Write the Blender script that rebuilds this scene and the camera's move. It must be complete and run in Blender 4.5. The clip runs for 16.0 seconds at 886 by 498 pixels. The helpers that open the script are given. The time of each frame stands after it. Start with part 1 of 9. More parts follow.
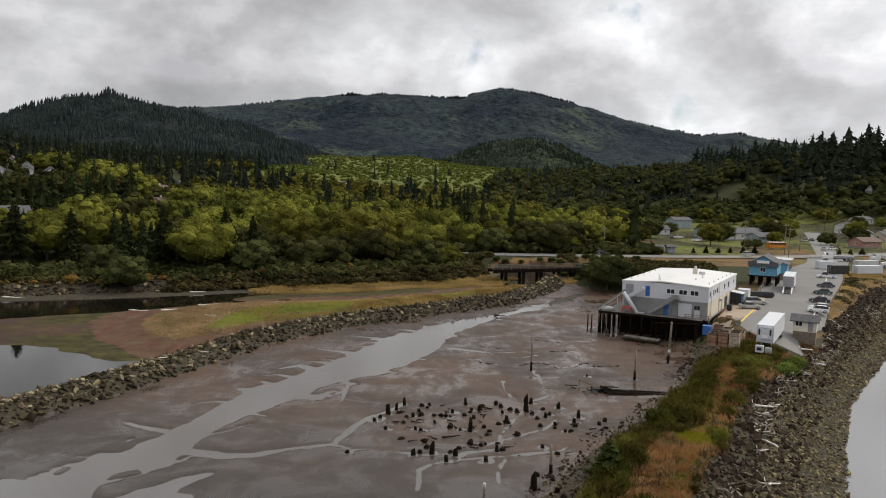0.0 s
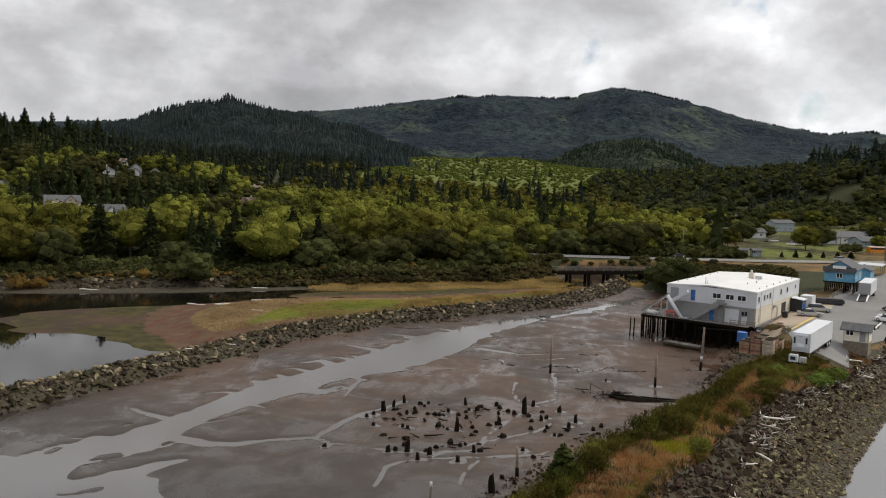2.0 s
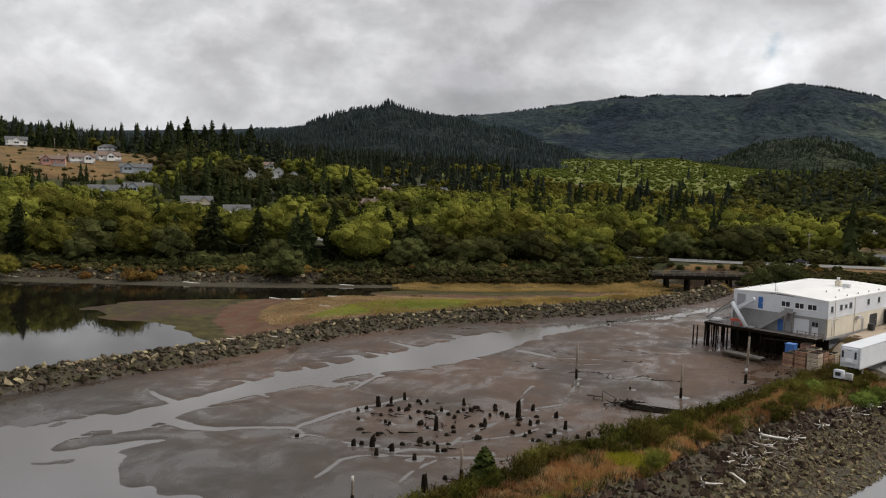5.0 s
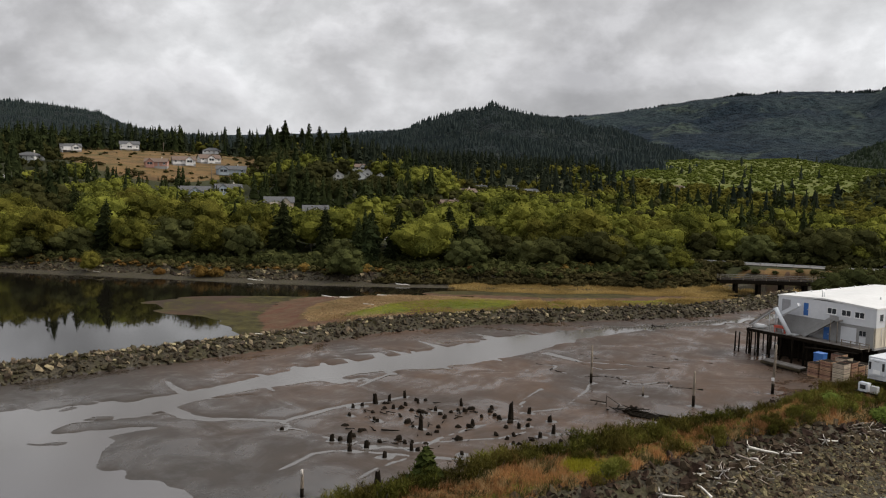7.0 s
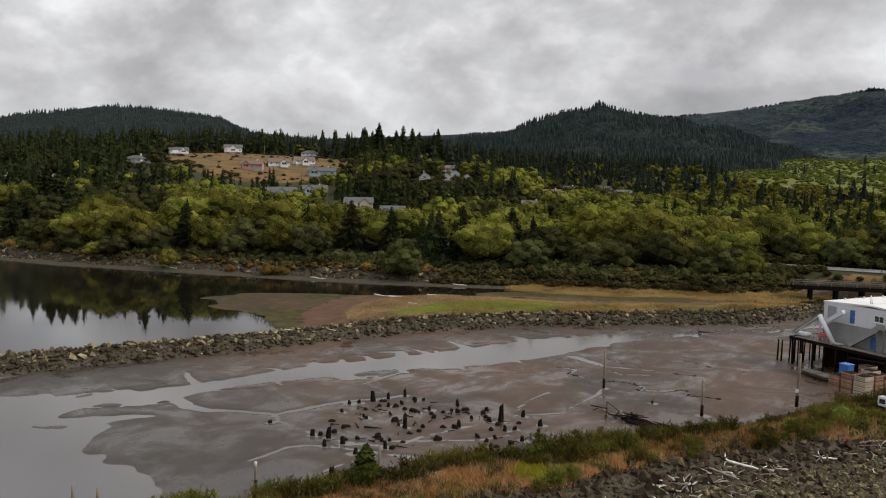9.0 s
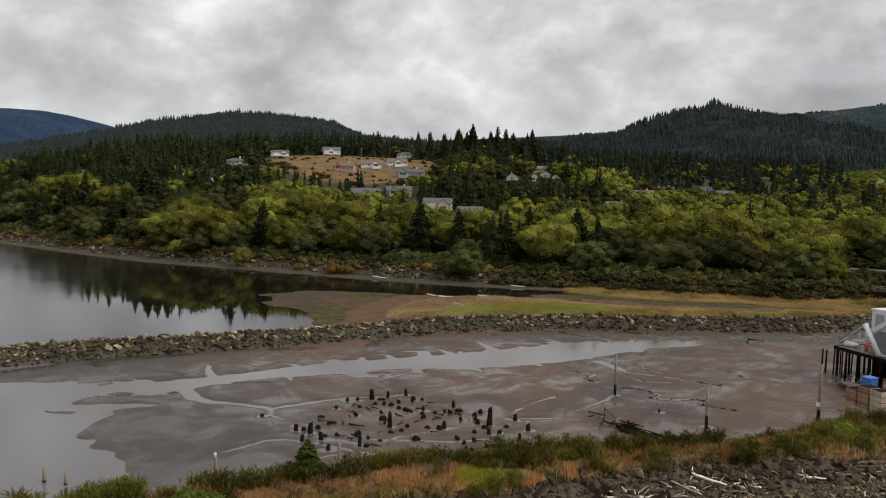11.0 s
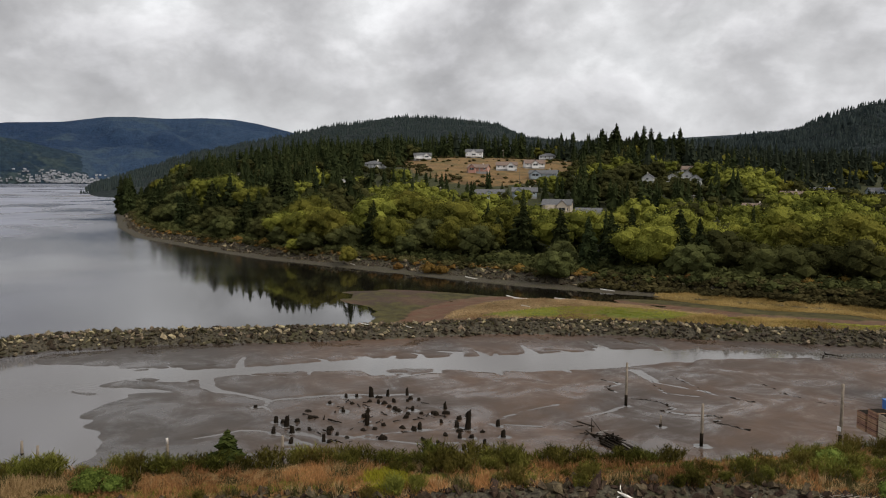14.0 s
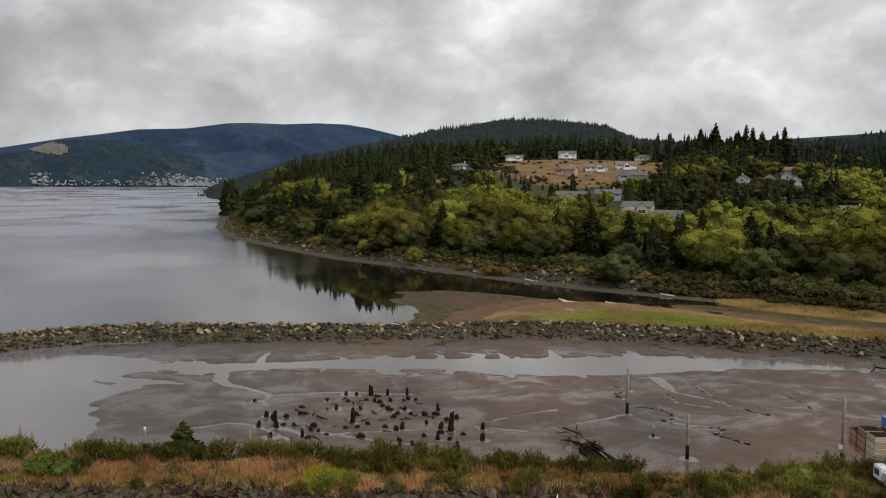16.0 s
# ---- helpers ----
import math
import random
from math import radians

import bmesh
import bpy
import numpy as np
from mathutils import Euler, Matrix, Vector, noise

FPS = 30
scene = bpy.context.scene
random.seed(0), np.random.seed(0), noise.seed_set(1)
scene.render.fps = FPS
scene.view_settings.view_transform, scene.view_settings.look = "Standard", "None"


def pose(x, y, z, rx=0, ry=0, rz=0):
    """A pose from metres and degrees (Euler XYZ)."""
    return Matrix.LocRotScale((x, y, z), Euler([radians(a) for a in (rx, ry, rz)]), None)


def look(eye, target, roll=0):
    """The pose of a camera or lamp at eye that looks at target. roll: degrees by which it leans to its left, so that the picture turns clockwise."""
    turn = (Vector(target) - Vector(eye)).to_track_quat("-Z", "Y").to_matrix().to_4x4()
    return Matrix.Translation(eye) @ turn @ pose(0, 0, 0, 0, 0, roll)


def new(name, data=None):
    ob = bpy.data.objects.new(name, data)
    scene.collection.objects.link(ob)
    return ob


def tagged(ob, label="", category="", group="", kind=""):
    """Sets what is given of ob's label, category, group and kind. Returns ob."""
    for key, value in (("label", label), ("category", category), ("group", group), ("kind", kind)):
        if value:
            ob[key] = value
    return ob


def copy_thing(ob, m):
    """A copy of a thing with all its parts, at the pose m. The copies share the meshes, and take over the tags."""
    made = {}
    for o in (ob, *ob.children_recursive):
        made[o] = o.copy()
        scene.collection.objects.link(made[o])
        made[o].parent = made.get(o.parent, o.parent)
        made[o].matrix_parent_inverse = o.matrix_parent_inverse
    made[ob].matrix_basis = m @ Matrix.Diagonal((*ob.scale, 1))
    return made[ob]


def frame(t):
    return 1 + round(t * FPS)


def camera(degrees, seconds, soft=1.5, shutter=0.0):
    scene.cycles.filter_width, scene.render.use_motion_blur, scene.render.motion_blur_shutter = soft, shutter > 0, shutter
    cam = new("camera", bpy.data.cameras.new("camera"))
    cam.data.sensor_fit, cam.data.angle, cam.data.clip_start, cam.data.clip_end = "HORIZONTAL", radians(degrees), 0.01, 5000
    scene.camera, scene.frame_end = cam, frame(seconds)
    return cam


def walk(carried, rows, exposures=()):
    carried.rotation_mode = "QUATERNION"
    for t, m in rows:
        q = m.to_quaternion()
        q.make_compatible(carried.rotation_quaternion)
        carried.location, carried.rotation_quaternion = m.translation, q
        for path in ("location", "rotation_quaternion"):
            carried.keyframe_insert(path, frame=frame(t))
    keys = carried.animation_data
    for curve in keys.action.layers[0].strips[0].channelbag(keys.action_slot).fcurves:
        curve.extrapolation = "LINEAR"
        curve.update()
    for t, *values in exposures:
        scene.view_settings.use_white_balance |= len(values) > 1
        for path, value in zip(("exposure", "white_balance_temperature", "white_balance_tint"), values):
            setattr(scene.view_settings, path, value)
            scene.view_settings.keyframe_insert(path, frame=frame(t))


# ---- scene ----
cam = camera(58.24, 16.0, 1.1)
# seconds, eye, heading, tilt, lean
PATH = [
    (0, 0.00, 0.00, 29.99, 0.00, -4.93, -1.40),
    (1, 7.47, 0.44, 29.94, 4.08, -4.97, -1.41),
    (2, 14.72, 1.40, 29.87, 8.08, -5.00, -1.38),
    (3, 21.80, 2.85, 29.81, 12.04, -5.02, -1.32),
    (4, 28.75, 4.79, 29.73, 15.98, -5.04, -1.26),
    (5, 35.56, 7.21, 29.67, 19.91, -5.06, -1.19),
    (6, 42.23, 10.12, 29.60, 23.86, -5.07, -1.12),
    (7, 48.71, 13.52, 29.53, 27.83, -5.08, -1.05),
    (8, 54.97, 17.40, 29.47, 31.82, -5.09, -0.98),
    (9, 60.94, 21.78, 29.39, 35.85, -5.10, -0.90),
    (10, 66.57, 26.64, 29.32, 39.91, -5.10, -0.82),
    (11, 71.81, 31.95, 29.23, 43.99, -5.10, -0.73),
    (12, 76.61, 37.67, 29.12, 48.08, -5.10, -0.63),
    (13, 80.95, 43.74, 28.99, 52.16, -5.08, -0.53),
    (14, 84.81, 50.08, 28.83, 56.21, -5.04, -0.43),
    (15, 88.21, 56.57, 28.63, 60.21, -4.97, -0.35),
    (16, 91.17, 63.07, 28.40, 64.13, -4.88, -0.31),
]
walk(cam, [(t, pose(x, y, z, 90 + tilt, 0, yaw) @ pose(0, 0, 0, 0, 0, -lean)) for t, x, y, z, yaw, tilt, lean in PATH])

# ---------------------------------------------------------------- light
SUN_DIR = Vector((0.84, 0.36, 0.80)).normalized()      # towards the sun
sun = new("sun", bpy.data.lights.new("sun", "SUN"))
sun.data.energy, sun.data.angle, sun.data.color = 2.2, radians(9), (1.0, 0.91, 0.77)
sun.matrix_world = look((0, 0, 600), Vector((0, 0, 600)) - SUN_DIR)

world = bpy.data.worlds.new("overcast")
scene.world = world
world.use_nodes = True
wt = world.node_tree
wt.nodes.clear()


def node(tree, kind, **sets):
    n = tree.nodes.new(kind)
    for k, v in sets.items():
        if k == "op":
            n.operation = v
        elif k == "blend":
            n.blend_type = v
    return n


def math_node(tree, op, a, b=None, clamp=False):
    n = tree.nodes.new("ShaderNodeMath")
    n.operation, n.use_clamp = op, clamp
    for i, v in enumerate((a, b)):
        if v is None:
            continue
        if isinstance(v, (int, float)):
            n.inputs[i].default_value = v
        else:
            tree.links.new(v, n.inputs[i])
    return n.outputs[0]


def ramp(tree, fac, stops, mode="LINEAR"):
    n = tree.nodes.new("ShaderNodeValToRGB")
    n.color_ramp.interpolation = mode
    el = n.color_ramp.elements
    while len(el) < len(stops):
        el.new(0.5)
    for e, (p, c) in zip(el, stops):
        e.position = p
        e.color = (c, c, c, 1) if isinstance(c, (int, float)) else (*c, 1)
    tree.links.new(fac, n.inputs[0])
    return n.outputs[0]


def mix(tree, fac, a, b, blend="MIX"):
    n = tree.nodes.new("ShaderNodeMix")
    n.data_type, n.blend_type = "RGBA", blend
    for i, v in ((0, fac), (6, a), (7, b)):
        if isinstance(v, (int, float)):
            n.inputs[i].default_value = v if i == 0 else (v, v, v, 1)
        elif isinstance(v, tuple):
            n.inputs[i].default_value = (*v, 1)
        else:
            tree.links.new(v, n.inputs[i])
    return n.outputs[2]


def fbm(tree, vec, scale, detail=4, rough=0.55, distort=0.0):
    n = tree.nodes.new("ShaderNodeTexNoise")
    n.inputs["Scale"].default_value, n.inputs["Detail"].default_value = scale, detail
    n.inputs["Roughness"].default_value, n.inputs["Distortion"].default_value = rough, distort
    if vec is not None:
        tree.links.new(vec, n.inputs["Vector"])
    return n.outputs["Fac"]


def overcast_world():
    """A clear sky above a broken deck of cloud, seen in the perspective of a flat layer."""
    sky = wt.nodes.new("ShaderNodeTexSky")
    sky.sky_type, sky.sun_disc = "NISHITA", False
    sky.sun_elevation = math.asin(SUN_DIR.z)
    sky.sun_rotation = math.atan2(SUN_DIR.x, SUN_DIR.y)
    sky_out = wt.nodes.new("ShaderNodeVectorMath")
    sky_out.operation = "SCALE"
    sky_out.inputs[3].default_value = 0.09
    wt.links.new(sky.outputs[0], sky_out.inputs[0])
    tc = wt.nodes.new("ShaderNodeTexCoord")
    sep = wt.nodes.new("ShaderNodeSeparateXYZ")
    wt.links.new(tc.outputs["Generated"], sep.inputs[0])
    z = math_node(wt, "MAXIMUM", sep.outputs[2], 0.0)

    def layer(lift):
        """Cloud density along a direction raised by lift: flat-bottomed heaps, longer than high."""
        comb = wt.nodes.new("ShaderNodeCombineXYZ")
        wt.links.new(sep.outputs[0], comb.inputs[0])
        wt.links.new(sep.outputs[1], comb.inputs[1])
        wt.links.new(math_node(wt, "MULTIPLY", math_node(wt, "ADD", z, lift), 1.55), comb.inputs[2])
        big = fbm(wt, comb.outputs[0], 2.6, 3, 0.5, 0.0)
        mid = fbm(wt, comb.outputs[0], 6.0, 10, 0.54, 0.12)
        return math_node(wt, "ADD", math_node(wt, "MULTIPLY", big, 0.32), math_node(wt, "MULTIPLY", mid, 0.68))

    dens, above = layer(0.0), layer(0.026)
    grey = ramp(wt, dens, [(0.36, (0.80, 0.81, 0.83)), (0.43, (0.68, 0.685, 0.70)), (0.49, (0.56, 0.56, 0.575)),
                           (0.56, (0.46, 0.46, 0.475)), (0.70, (0.34, 0.34, 0.355))])
    lit = ramp(wt, math_node(wt, "ADD", math_node(wt, "MULTIPLY", math_node(wt, "SUBTRACT", dens, above), 4.0), 0.5), [(0.25, 0.84), (0.5, 1.02), (0.80, 1.38)])
    grey = mix(wt, 1.0, grey, lit, "MULTIPLY")
    cover = ramp(wt, dens, [(0.315, 0.0), (0.375, 1.0)])
    cloud = mix(wt, cover, sky_out.outputs[0], grey)
    low = ramp(wt, z, [(0.03, 1.0), (0.16, 0.0)])
    cloud = mix(wt, math_node(wt, "MULTIPLY", low, 0.2), cloud, (0.60, 0.61, 0.62))
    dot = wt.nodes.new("ShaderNodeVectorMath")
    dot.operation = "DOT_PRODUCT"
    dot.inputs[1].default_value = SUN_DIR
    wt.links.new(tc.outputs["Generated"], dot.inputs[0])
    near_sun = math_node(wt, "POWER", math_node(wt, "MAXIMUM", dot.outputs["Value"], 0.0), 3.0)
    gain = wt.nodes.new("ShaderNodeVectorMath")
    gain.operation = "SCALE"
    wt.links.new(cloud, gain.inputs[0])
    high = ramp(wt, z, [(0.24, 0.0), (0.85, 1.0)])
    wt.links.new(math_node(wt, "ADD", math_node(wt, "ADD", math_node(wt, "MULTIPLY", near_sun, 0.9), math_node(wt, "MULTIPLY", high, 0.55)), 1.03), gain.inputs[3])
    cloud = gain.outputs[0]
    bg = wt.nodes.new("ShaderNodeBackground")
    bg.inputs[1].default_value = 1.0
    wt.links.new(cloud, bg.inputs[0])
    out = wt.nodes.new("ShaderNodeOutputWorld")
    wt.links.new(bg.outputs[0], out.inputs[0])


overcast_world()
scene.view_settings.exposure = 0.0

# ---------------------------------------------------------------- materials


def surface(name, a, b, scale=1.0, rough=(0.7, 0.9), metal=0.0, bump=0.3, bump_scale=None, fine=8.0, vary=0.0,
            coord="Object", spec=0.4, island=False):
    """A two-scale noisy surface between the colours a and b."""
    m = bpy.data.materials.new(name)
    m.use_nodes = True
    t = m.node_tree
    p = t.nodes["Principled BSDF"]
    tc = t.nodes.new("ShaderNodeTexCoord")
    v = tc.outputs[coord]
    n1, n2 = fbm(t, v, scale, 4), fbm(t, v, scale * fine, 3, 0.65)
    f = math_node(t, "ADD", math_node(t, "MULTIPLY", n1, 0.6), math_node(t, "MULTIPLY", n2, 0.4))
    f = ramp(t, f, [(0.34, 0.0), (0.66, 1.0)])
    col = mix(t, f, a, b)
    if vary:
        if island:
            g = t.nodes.new("ShaderNodeNewGeometry")
            r = g.outputs["Random Per Island"]
        else:
            g = t.nodes.new("ShaderNodeObjectInfo")
            r = g.outputs["Random"]
        hsv = t.nodes.new("ShaderNodeHueSaturation")
        t.links.new(col, hsv.inputs["Color"])
        t.links.new(math_node(t, "ADD", math_node(t, "MULTIPLY", r, vary), 1.0 - vary / 2), hsv.inputs["Value"])
        t.links.new(math_node(t, "ADD", math_node(t, "MULTIPLY", r, vary * 0.06), 0.5 - vary * 0.03), hsv.inputs["Hue"])
        col = hsv.outputs[0]
    t.links.new(col, p.inputs["Base Color"])
    t.links.new(math_node(t, "ADD", math_node(t, "MULTIPLY", n2, rough[1] - rough[0]), rough[0]), p.inputs["Roughness"])
    p.inputs["Metallic"].default_value = metal
    p.inputs["Specular IOR Level"].default_value = spec
    if bump:
        bn = t.nodes.new("ShaderNodeBump")
        bn.inputs["Strength"].default_value = bump
        bn.inputs["Distance"].default_value = 0.3 / (bump_scale or scale * fine)
        t.links.new(fbm(t, v, bump_scale or scale * fine, 4, 0.6), bn.inputs["Height"])
        t.links.new(bn.outputs[0], p.inputs["Normal"])
    return m


def water_material(name="bay_water", tint=(0.0065, 0.0058, 0.0042)):
    m = bpy.data.materials.new(name)
    m.use_nodes = True
    t = m.node_tree
    p = t.nodes["Principled BSDF"]
    p.inputs["Base Color"].default_value = (*tint, 1)
    p.inputs["Roughness"].default_value = 0.04
    p.inputs["IOR"].default_value = 1.33
    tc = t.nodes.new("ShaderNodeTexCoord")
    mp = t.nodes.new("ShaderNodeMapping")
    mp.inputs["Scale"].default_value = (1.0, 1.0, 1.0)
    t.links.new(tc.outputs["Object"], mp.inputs[0])
    big = fbm(t, mp.outputs[0], 0.012, 3)
    ripple = fbm(t, mp.outputs[0], 1.3, 3)
    bn = t.nodes.new("ShaderNodeBump")
    bn.inputs["Distance"].default_value = 0.05
    sx = t.nodes.new("ShaderNodeSeparateXYZ")
    t.links.new(tc.outputs["Object"], sx.inputs[0])
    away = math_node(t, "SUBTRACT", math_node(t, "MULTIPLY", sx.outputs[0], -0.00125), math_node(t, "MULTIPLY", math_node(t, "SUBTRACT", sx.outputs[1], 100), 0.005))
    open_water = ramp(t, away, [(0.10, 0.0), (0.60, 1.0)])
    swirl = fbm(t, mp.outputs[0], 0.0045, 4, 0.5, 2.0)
    # Pale sky reflection put into the open water's base colour, in swirling bands.
    sky_tint = math_node(t, "MULTIPLY", open_water, ramp(t, swirl, [(0.42, 0.42), (0.50, 0.75), (0.57, 1.0)]))
    # Bright sky glare on the eastern water, painted as a paler base colour.
    east_glare = ramp(t, math_node(t, "MULTIPLY", math_node(t, "ADD", math_node(t, "SUBTRACT", sx.outputs[0], math_node(t, "MULTIPLY", sx.outputs[1], 0.54)), 14.0), 0.01), [(0.0, 0.0), (0.08, 1.0)])
    t.links.new(mix(t, east_glare, mix(t, sky_tint, tint, (0.162, 0.172, 0.222)), (0.17, 0.17, 0.172)), p.inputs["Base Color"])
    calm = math_node(t, "MULTIPLY", ramp(t, big, [(0.42, 0.05), (0.62, 0.6)]), 0.5)
    t.links.new(math_node(t, "ADD", calm, math_node(t, "MULTIPLY", open_water, 0.55)), bn.inputs["Strength"])
    t.links.new(ripple, bn.inputs["Height"])
    t.links.new(bn.outputs[0], p.inputs["Normal"])
    t.links.new(math_node(t, "ADD", math_node(t, "ADD", math_node(t, "MULTIPLY", ramp(t, big, [(0.4, 0.0), (0.65, 1.0)]), 0.10), 0.03), math_node(t, "MULTIPLY", open_water, ramp(t, swirl, [(0.44, 0.10), (0.54, 0.30)]))), p.inputs["Roughness"])
    return m


def ground_material():
    """Zones stored on the mesh: mud, gravel, sand, dry grass, green grass, paving; the rest is forest floor."""
    m = bpy.data.materials.new("ground_cover")
    m.use_nodes = True
    t = m.node_tree
    p = t.nodes["Principled BSDF"]
    tc = t.nodes.new("ShaderNodeTexCoord")
    v = tc.outputs["Object"]
    n_big, n_mid, n_fine = fbm(t, v, 0.045, 4), fbm(t, v, 0.35, 5, 0.6), fbm(t, v, 3.0, 4, 0.65)
    streak_map = t.nodes.new("ShaderNodeMapping")
    streak_map.inputs["Rotation"].default_value = (0, 0, radians(-32))
    streak_map.inputs["Scale"].default_value = (0.5, 0.12, 1)
    t.links.new(v, streak_map.inputs[0])
    n_streak = fbm(t, streak_map.outputs[0], 1.0, 5, 0.65)

    def zone(name):
        a = t.nodes.new("ShaderNodeAttribute")
        a.attribute_name = name
        f = math_node(t, "ADD", a.outputs["Fac"], math_node(t, "MULTIPLY", math_node(t, "SUBTRACT", n_mid, 0.5), 0.9))
        return ramp(t, f, [(0.42, 0.0), (0.58, 1.0)])

    def two(a, b, n=n_mid, lo=0.35, hi=0.65):
        return mix(t, ramp(t, n, [(lo, 0.0), (hi, 1.0)]), a, b)

    col = two((0.020, 0.024, 0.009), (0.045, 0.046, 0.018), n_fine)
    green = two(two((0.065, 0.085, 0.016), (0.13, 0.145, 0.028)), (0.15, 0.115, 0.05), n_mid, 0.5, 0.75)
    dry = two(two((0.128, 0.073, 0.028), (0.215, 0.136, 0.060)), (0.085, 0.062, 0.024), n_mid, 0.48, 0.66)
    dry = two(dry, two((0.090, 0.050, 0.022), (0.075, 0.066, 0.024), n_big), fbm(t, v, 0.07, 5, 0.65), 0.46, 0.60)
    sand = two(two((0.072, 0.045, 0.027), (0.115, 0.075, 0.046)), (0.090, 0.040, 0.025), n_streak, 0.46, 0.62)
    gravel = two(two((0.016, 0.014, 0.011), (0.088, 0.076, 0.054), n_fine), (0.046, 0.042, 0.020), n_mid, 0.48, 0.72)
    mud = two(two((0.060, 0.037, 0.024), (0.084, 0.051, 0.032), n_mid), (0.044, 0.031, 0.023), n_big, 0.42, 0.60)
    film = t.nodes.new("ShaderNodeAttribute")
    film.attribute_name = "z_film"
    mud = mix(t, film.outputs["Fac"], mud, two((0.034, 0.028, 0.023), (0.046, 0.037, 0.030)))
    algae = two((0.026, 0.023, 0.010), (0.070, 0.060, 0.020), n_mid)
    for name, c in (("z_mud", mud), ("z_algae", algae), ("z_sand", sand), ("z_dry", dry), ("z_green", green), ("z_gravel", gravel)):
        col = mix(t, zone(name), col, c)
    t.links.new(col, p.inputs["Base Color"])
    wet = zone("z_wet")
    patchy = fbm(t, v, 0.11, 7, 0.68, 0.6)
    sheen = ramp(t, math_node(t, "ADD", math_node(t, "MULTIPLY", patchy, 0.8), math_node(t, "MULTIPLY", n_streak, 0.2)),
                 [(0.41, 0.70), (0.50, 0.50), (0.545, 0.30), (0.59, 0.12)])
    sheen = mix(t, math_node(t, "MULTIPLY", film.outputs["Fac"], 0.75), sheen, ramp(t, patchy, [(0.42, 0.5), (0.56, 0.2)]))
    t.links.new(mix(t, wet, 0.9, sheen), p.inputs["Roughness"])
    t.links.new(mix(t, wet, 0.12, 0.3), p.inputs["Specular IOR Level"])
    bn = t.nodes.new("ShaderNodeBump")
    bn.inputs["Distance"].default_value = 0.12
    t.links.new(mix(t, wet, 0.8, 0.06), bn.inputs["Strength"])
    t.links.new(math_node(t, "ADD", n_fine, math_node(t, "MULTIPLY", n_mid, 1.5)), bn.inputs["Height"])
    t.links.new(bn.outputs[0], p.inputs["Normal"])
    return m


# ---------------------------------------------------------------- plan of the place
rng = np.random.default_rng(7)
_perm = rng.random((256, 256))


def vnoise(x, y):
    xi, yi = np.floor(x).astype(int), np.floor(y).astype(int)
    fx, fy = x - xi, y - yi
    fx, fy = fx * fx * (3 - 2 * fx), fy * fy * (3 - 2 * fy)
    g = lambda i, j: _perm[(xi + i) % 256, (yi + j) % 256]
    return (g(0, 0) * (1 - fx) + g(1, 0) * fx) * (1 - fy) + (g(0, 1) * (1 - fx) + g(1, 1) * fx) * fy


def nfbm(x, y, scale, octaves=4):
    out, amp, tot = 0, 1.0, 0.0
    for o in range(octaves):
        out = out + amp * vnoise(x * scale * 2 ** o + 17.3 * o, y * scale * 2 ** o + 5.1 * o)
        tot += amp
        amp *= 0.5
    return out / tot - 0.5


def line_dist(x, y, pts):
    best = np.full(np.shape(x), 1e9)
    for (ax, ay), (bx, by) in zip(pts, pts[1:]):
        dx, dy = bx - ax, by - ay
        s = np.clip(((x - ax) * dx + (y - ay) * dy) / (dx * dx + dy * dy), 0, 1)
        best = np.minimum(best, np.hypot(x - ax - s * dx, y - ay - s * dy))
    return best


def ribbon(x, y, pts):
    """Distance to a polyline of (x, y, width), less half the local width."""
    best = np.full(np.shape(x), 1e9)
    for (ax, ay, aw), (bx, by, bw) in zip(pts, pts[1:]):
        dx, dy = bx - ax, by - ay
        s = np.clip(((x - ax) * dx + (y - ay) * dy) / (dx * dx + dy * dy), 0, 1)
        best = np.minimum(best, np.hypot(x - ax - s * dx, y - ay - s * dy) - (aw + s * (bw - aw)) / 2)
    return best


def inside(x, y, poly):
    hit = np.zeros(np.shape(x), bool)
    for (ax, ay), (bx, by) in zip(poly, poly[1:] + poly[:1]):
        if ay != by:
            hit ^= ((ay > y) != (by > y)) & (x < (bx - ax) * (y - ay) / (by - ay) + ax)
    return hit


def smooth(a, b, v):
    s = np.clip((v - a) / (b - a), 0, 1)
    return s * s * (3 - 2 * s)


SHORE = [(-2600, 900), (-1500, 470), (-900, 250), (-660, 205), (-610, 189), (-500, 168), (-400, 148), (-312, 138), (-231, 146),
         (-186, 152), (-140, 167), (-105, 178), (-80, 187), (-55, 200), (-30, 215), (0, 229), (12, 236), (17, 250), (21, 264), (34, 268), (38, 252), (40, 244)]
POCKET = [(40, 244), (40, 229), (52, 216), (66, 207), (70, 196), (60, 176), (54, 163), (48, 150)]
MUDSIDE = [(48, 150), (43, 133), (35.5, 116), (30, 106.5), (23.5, 96), (17.5, 87.5), (12.3, 78), (7, 66), (2, 55), (-8, 34), (-30, 0), (-58, -50), (-160, -250)]
SEASIDE = [(-120, -250), (-32, -60), (0, 0), (24, 45), (41, 77), (49, 93), (57, 108), (66, 121), (76, 135), (100, 168),
           (128, 210), (170, 252), (260, 300), (520, 390), (1500, 600), (4400, 1500)]
LAND = SHORE + POCKET[1:] + MUDSIDE[1:] + SEASIDE + [(4400, 4400), (-2600, 4400)]
JETTY = [(-46, 8), (-56, 40), (-61, 56), (-62.5, 70), (-57, 85), (-49, 101.5), (-41, 121), (-34, 142), (-22, 159), (-3, 177.5), (16, 197), (29, 223), (33, 238)]
ROAD = [(52, 120), (62, 137), (82, 170), (104, 214), (130, 265), (142, 292), (165, 345), (205, 440), (214, 462)]
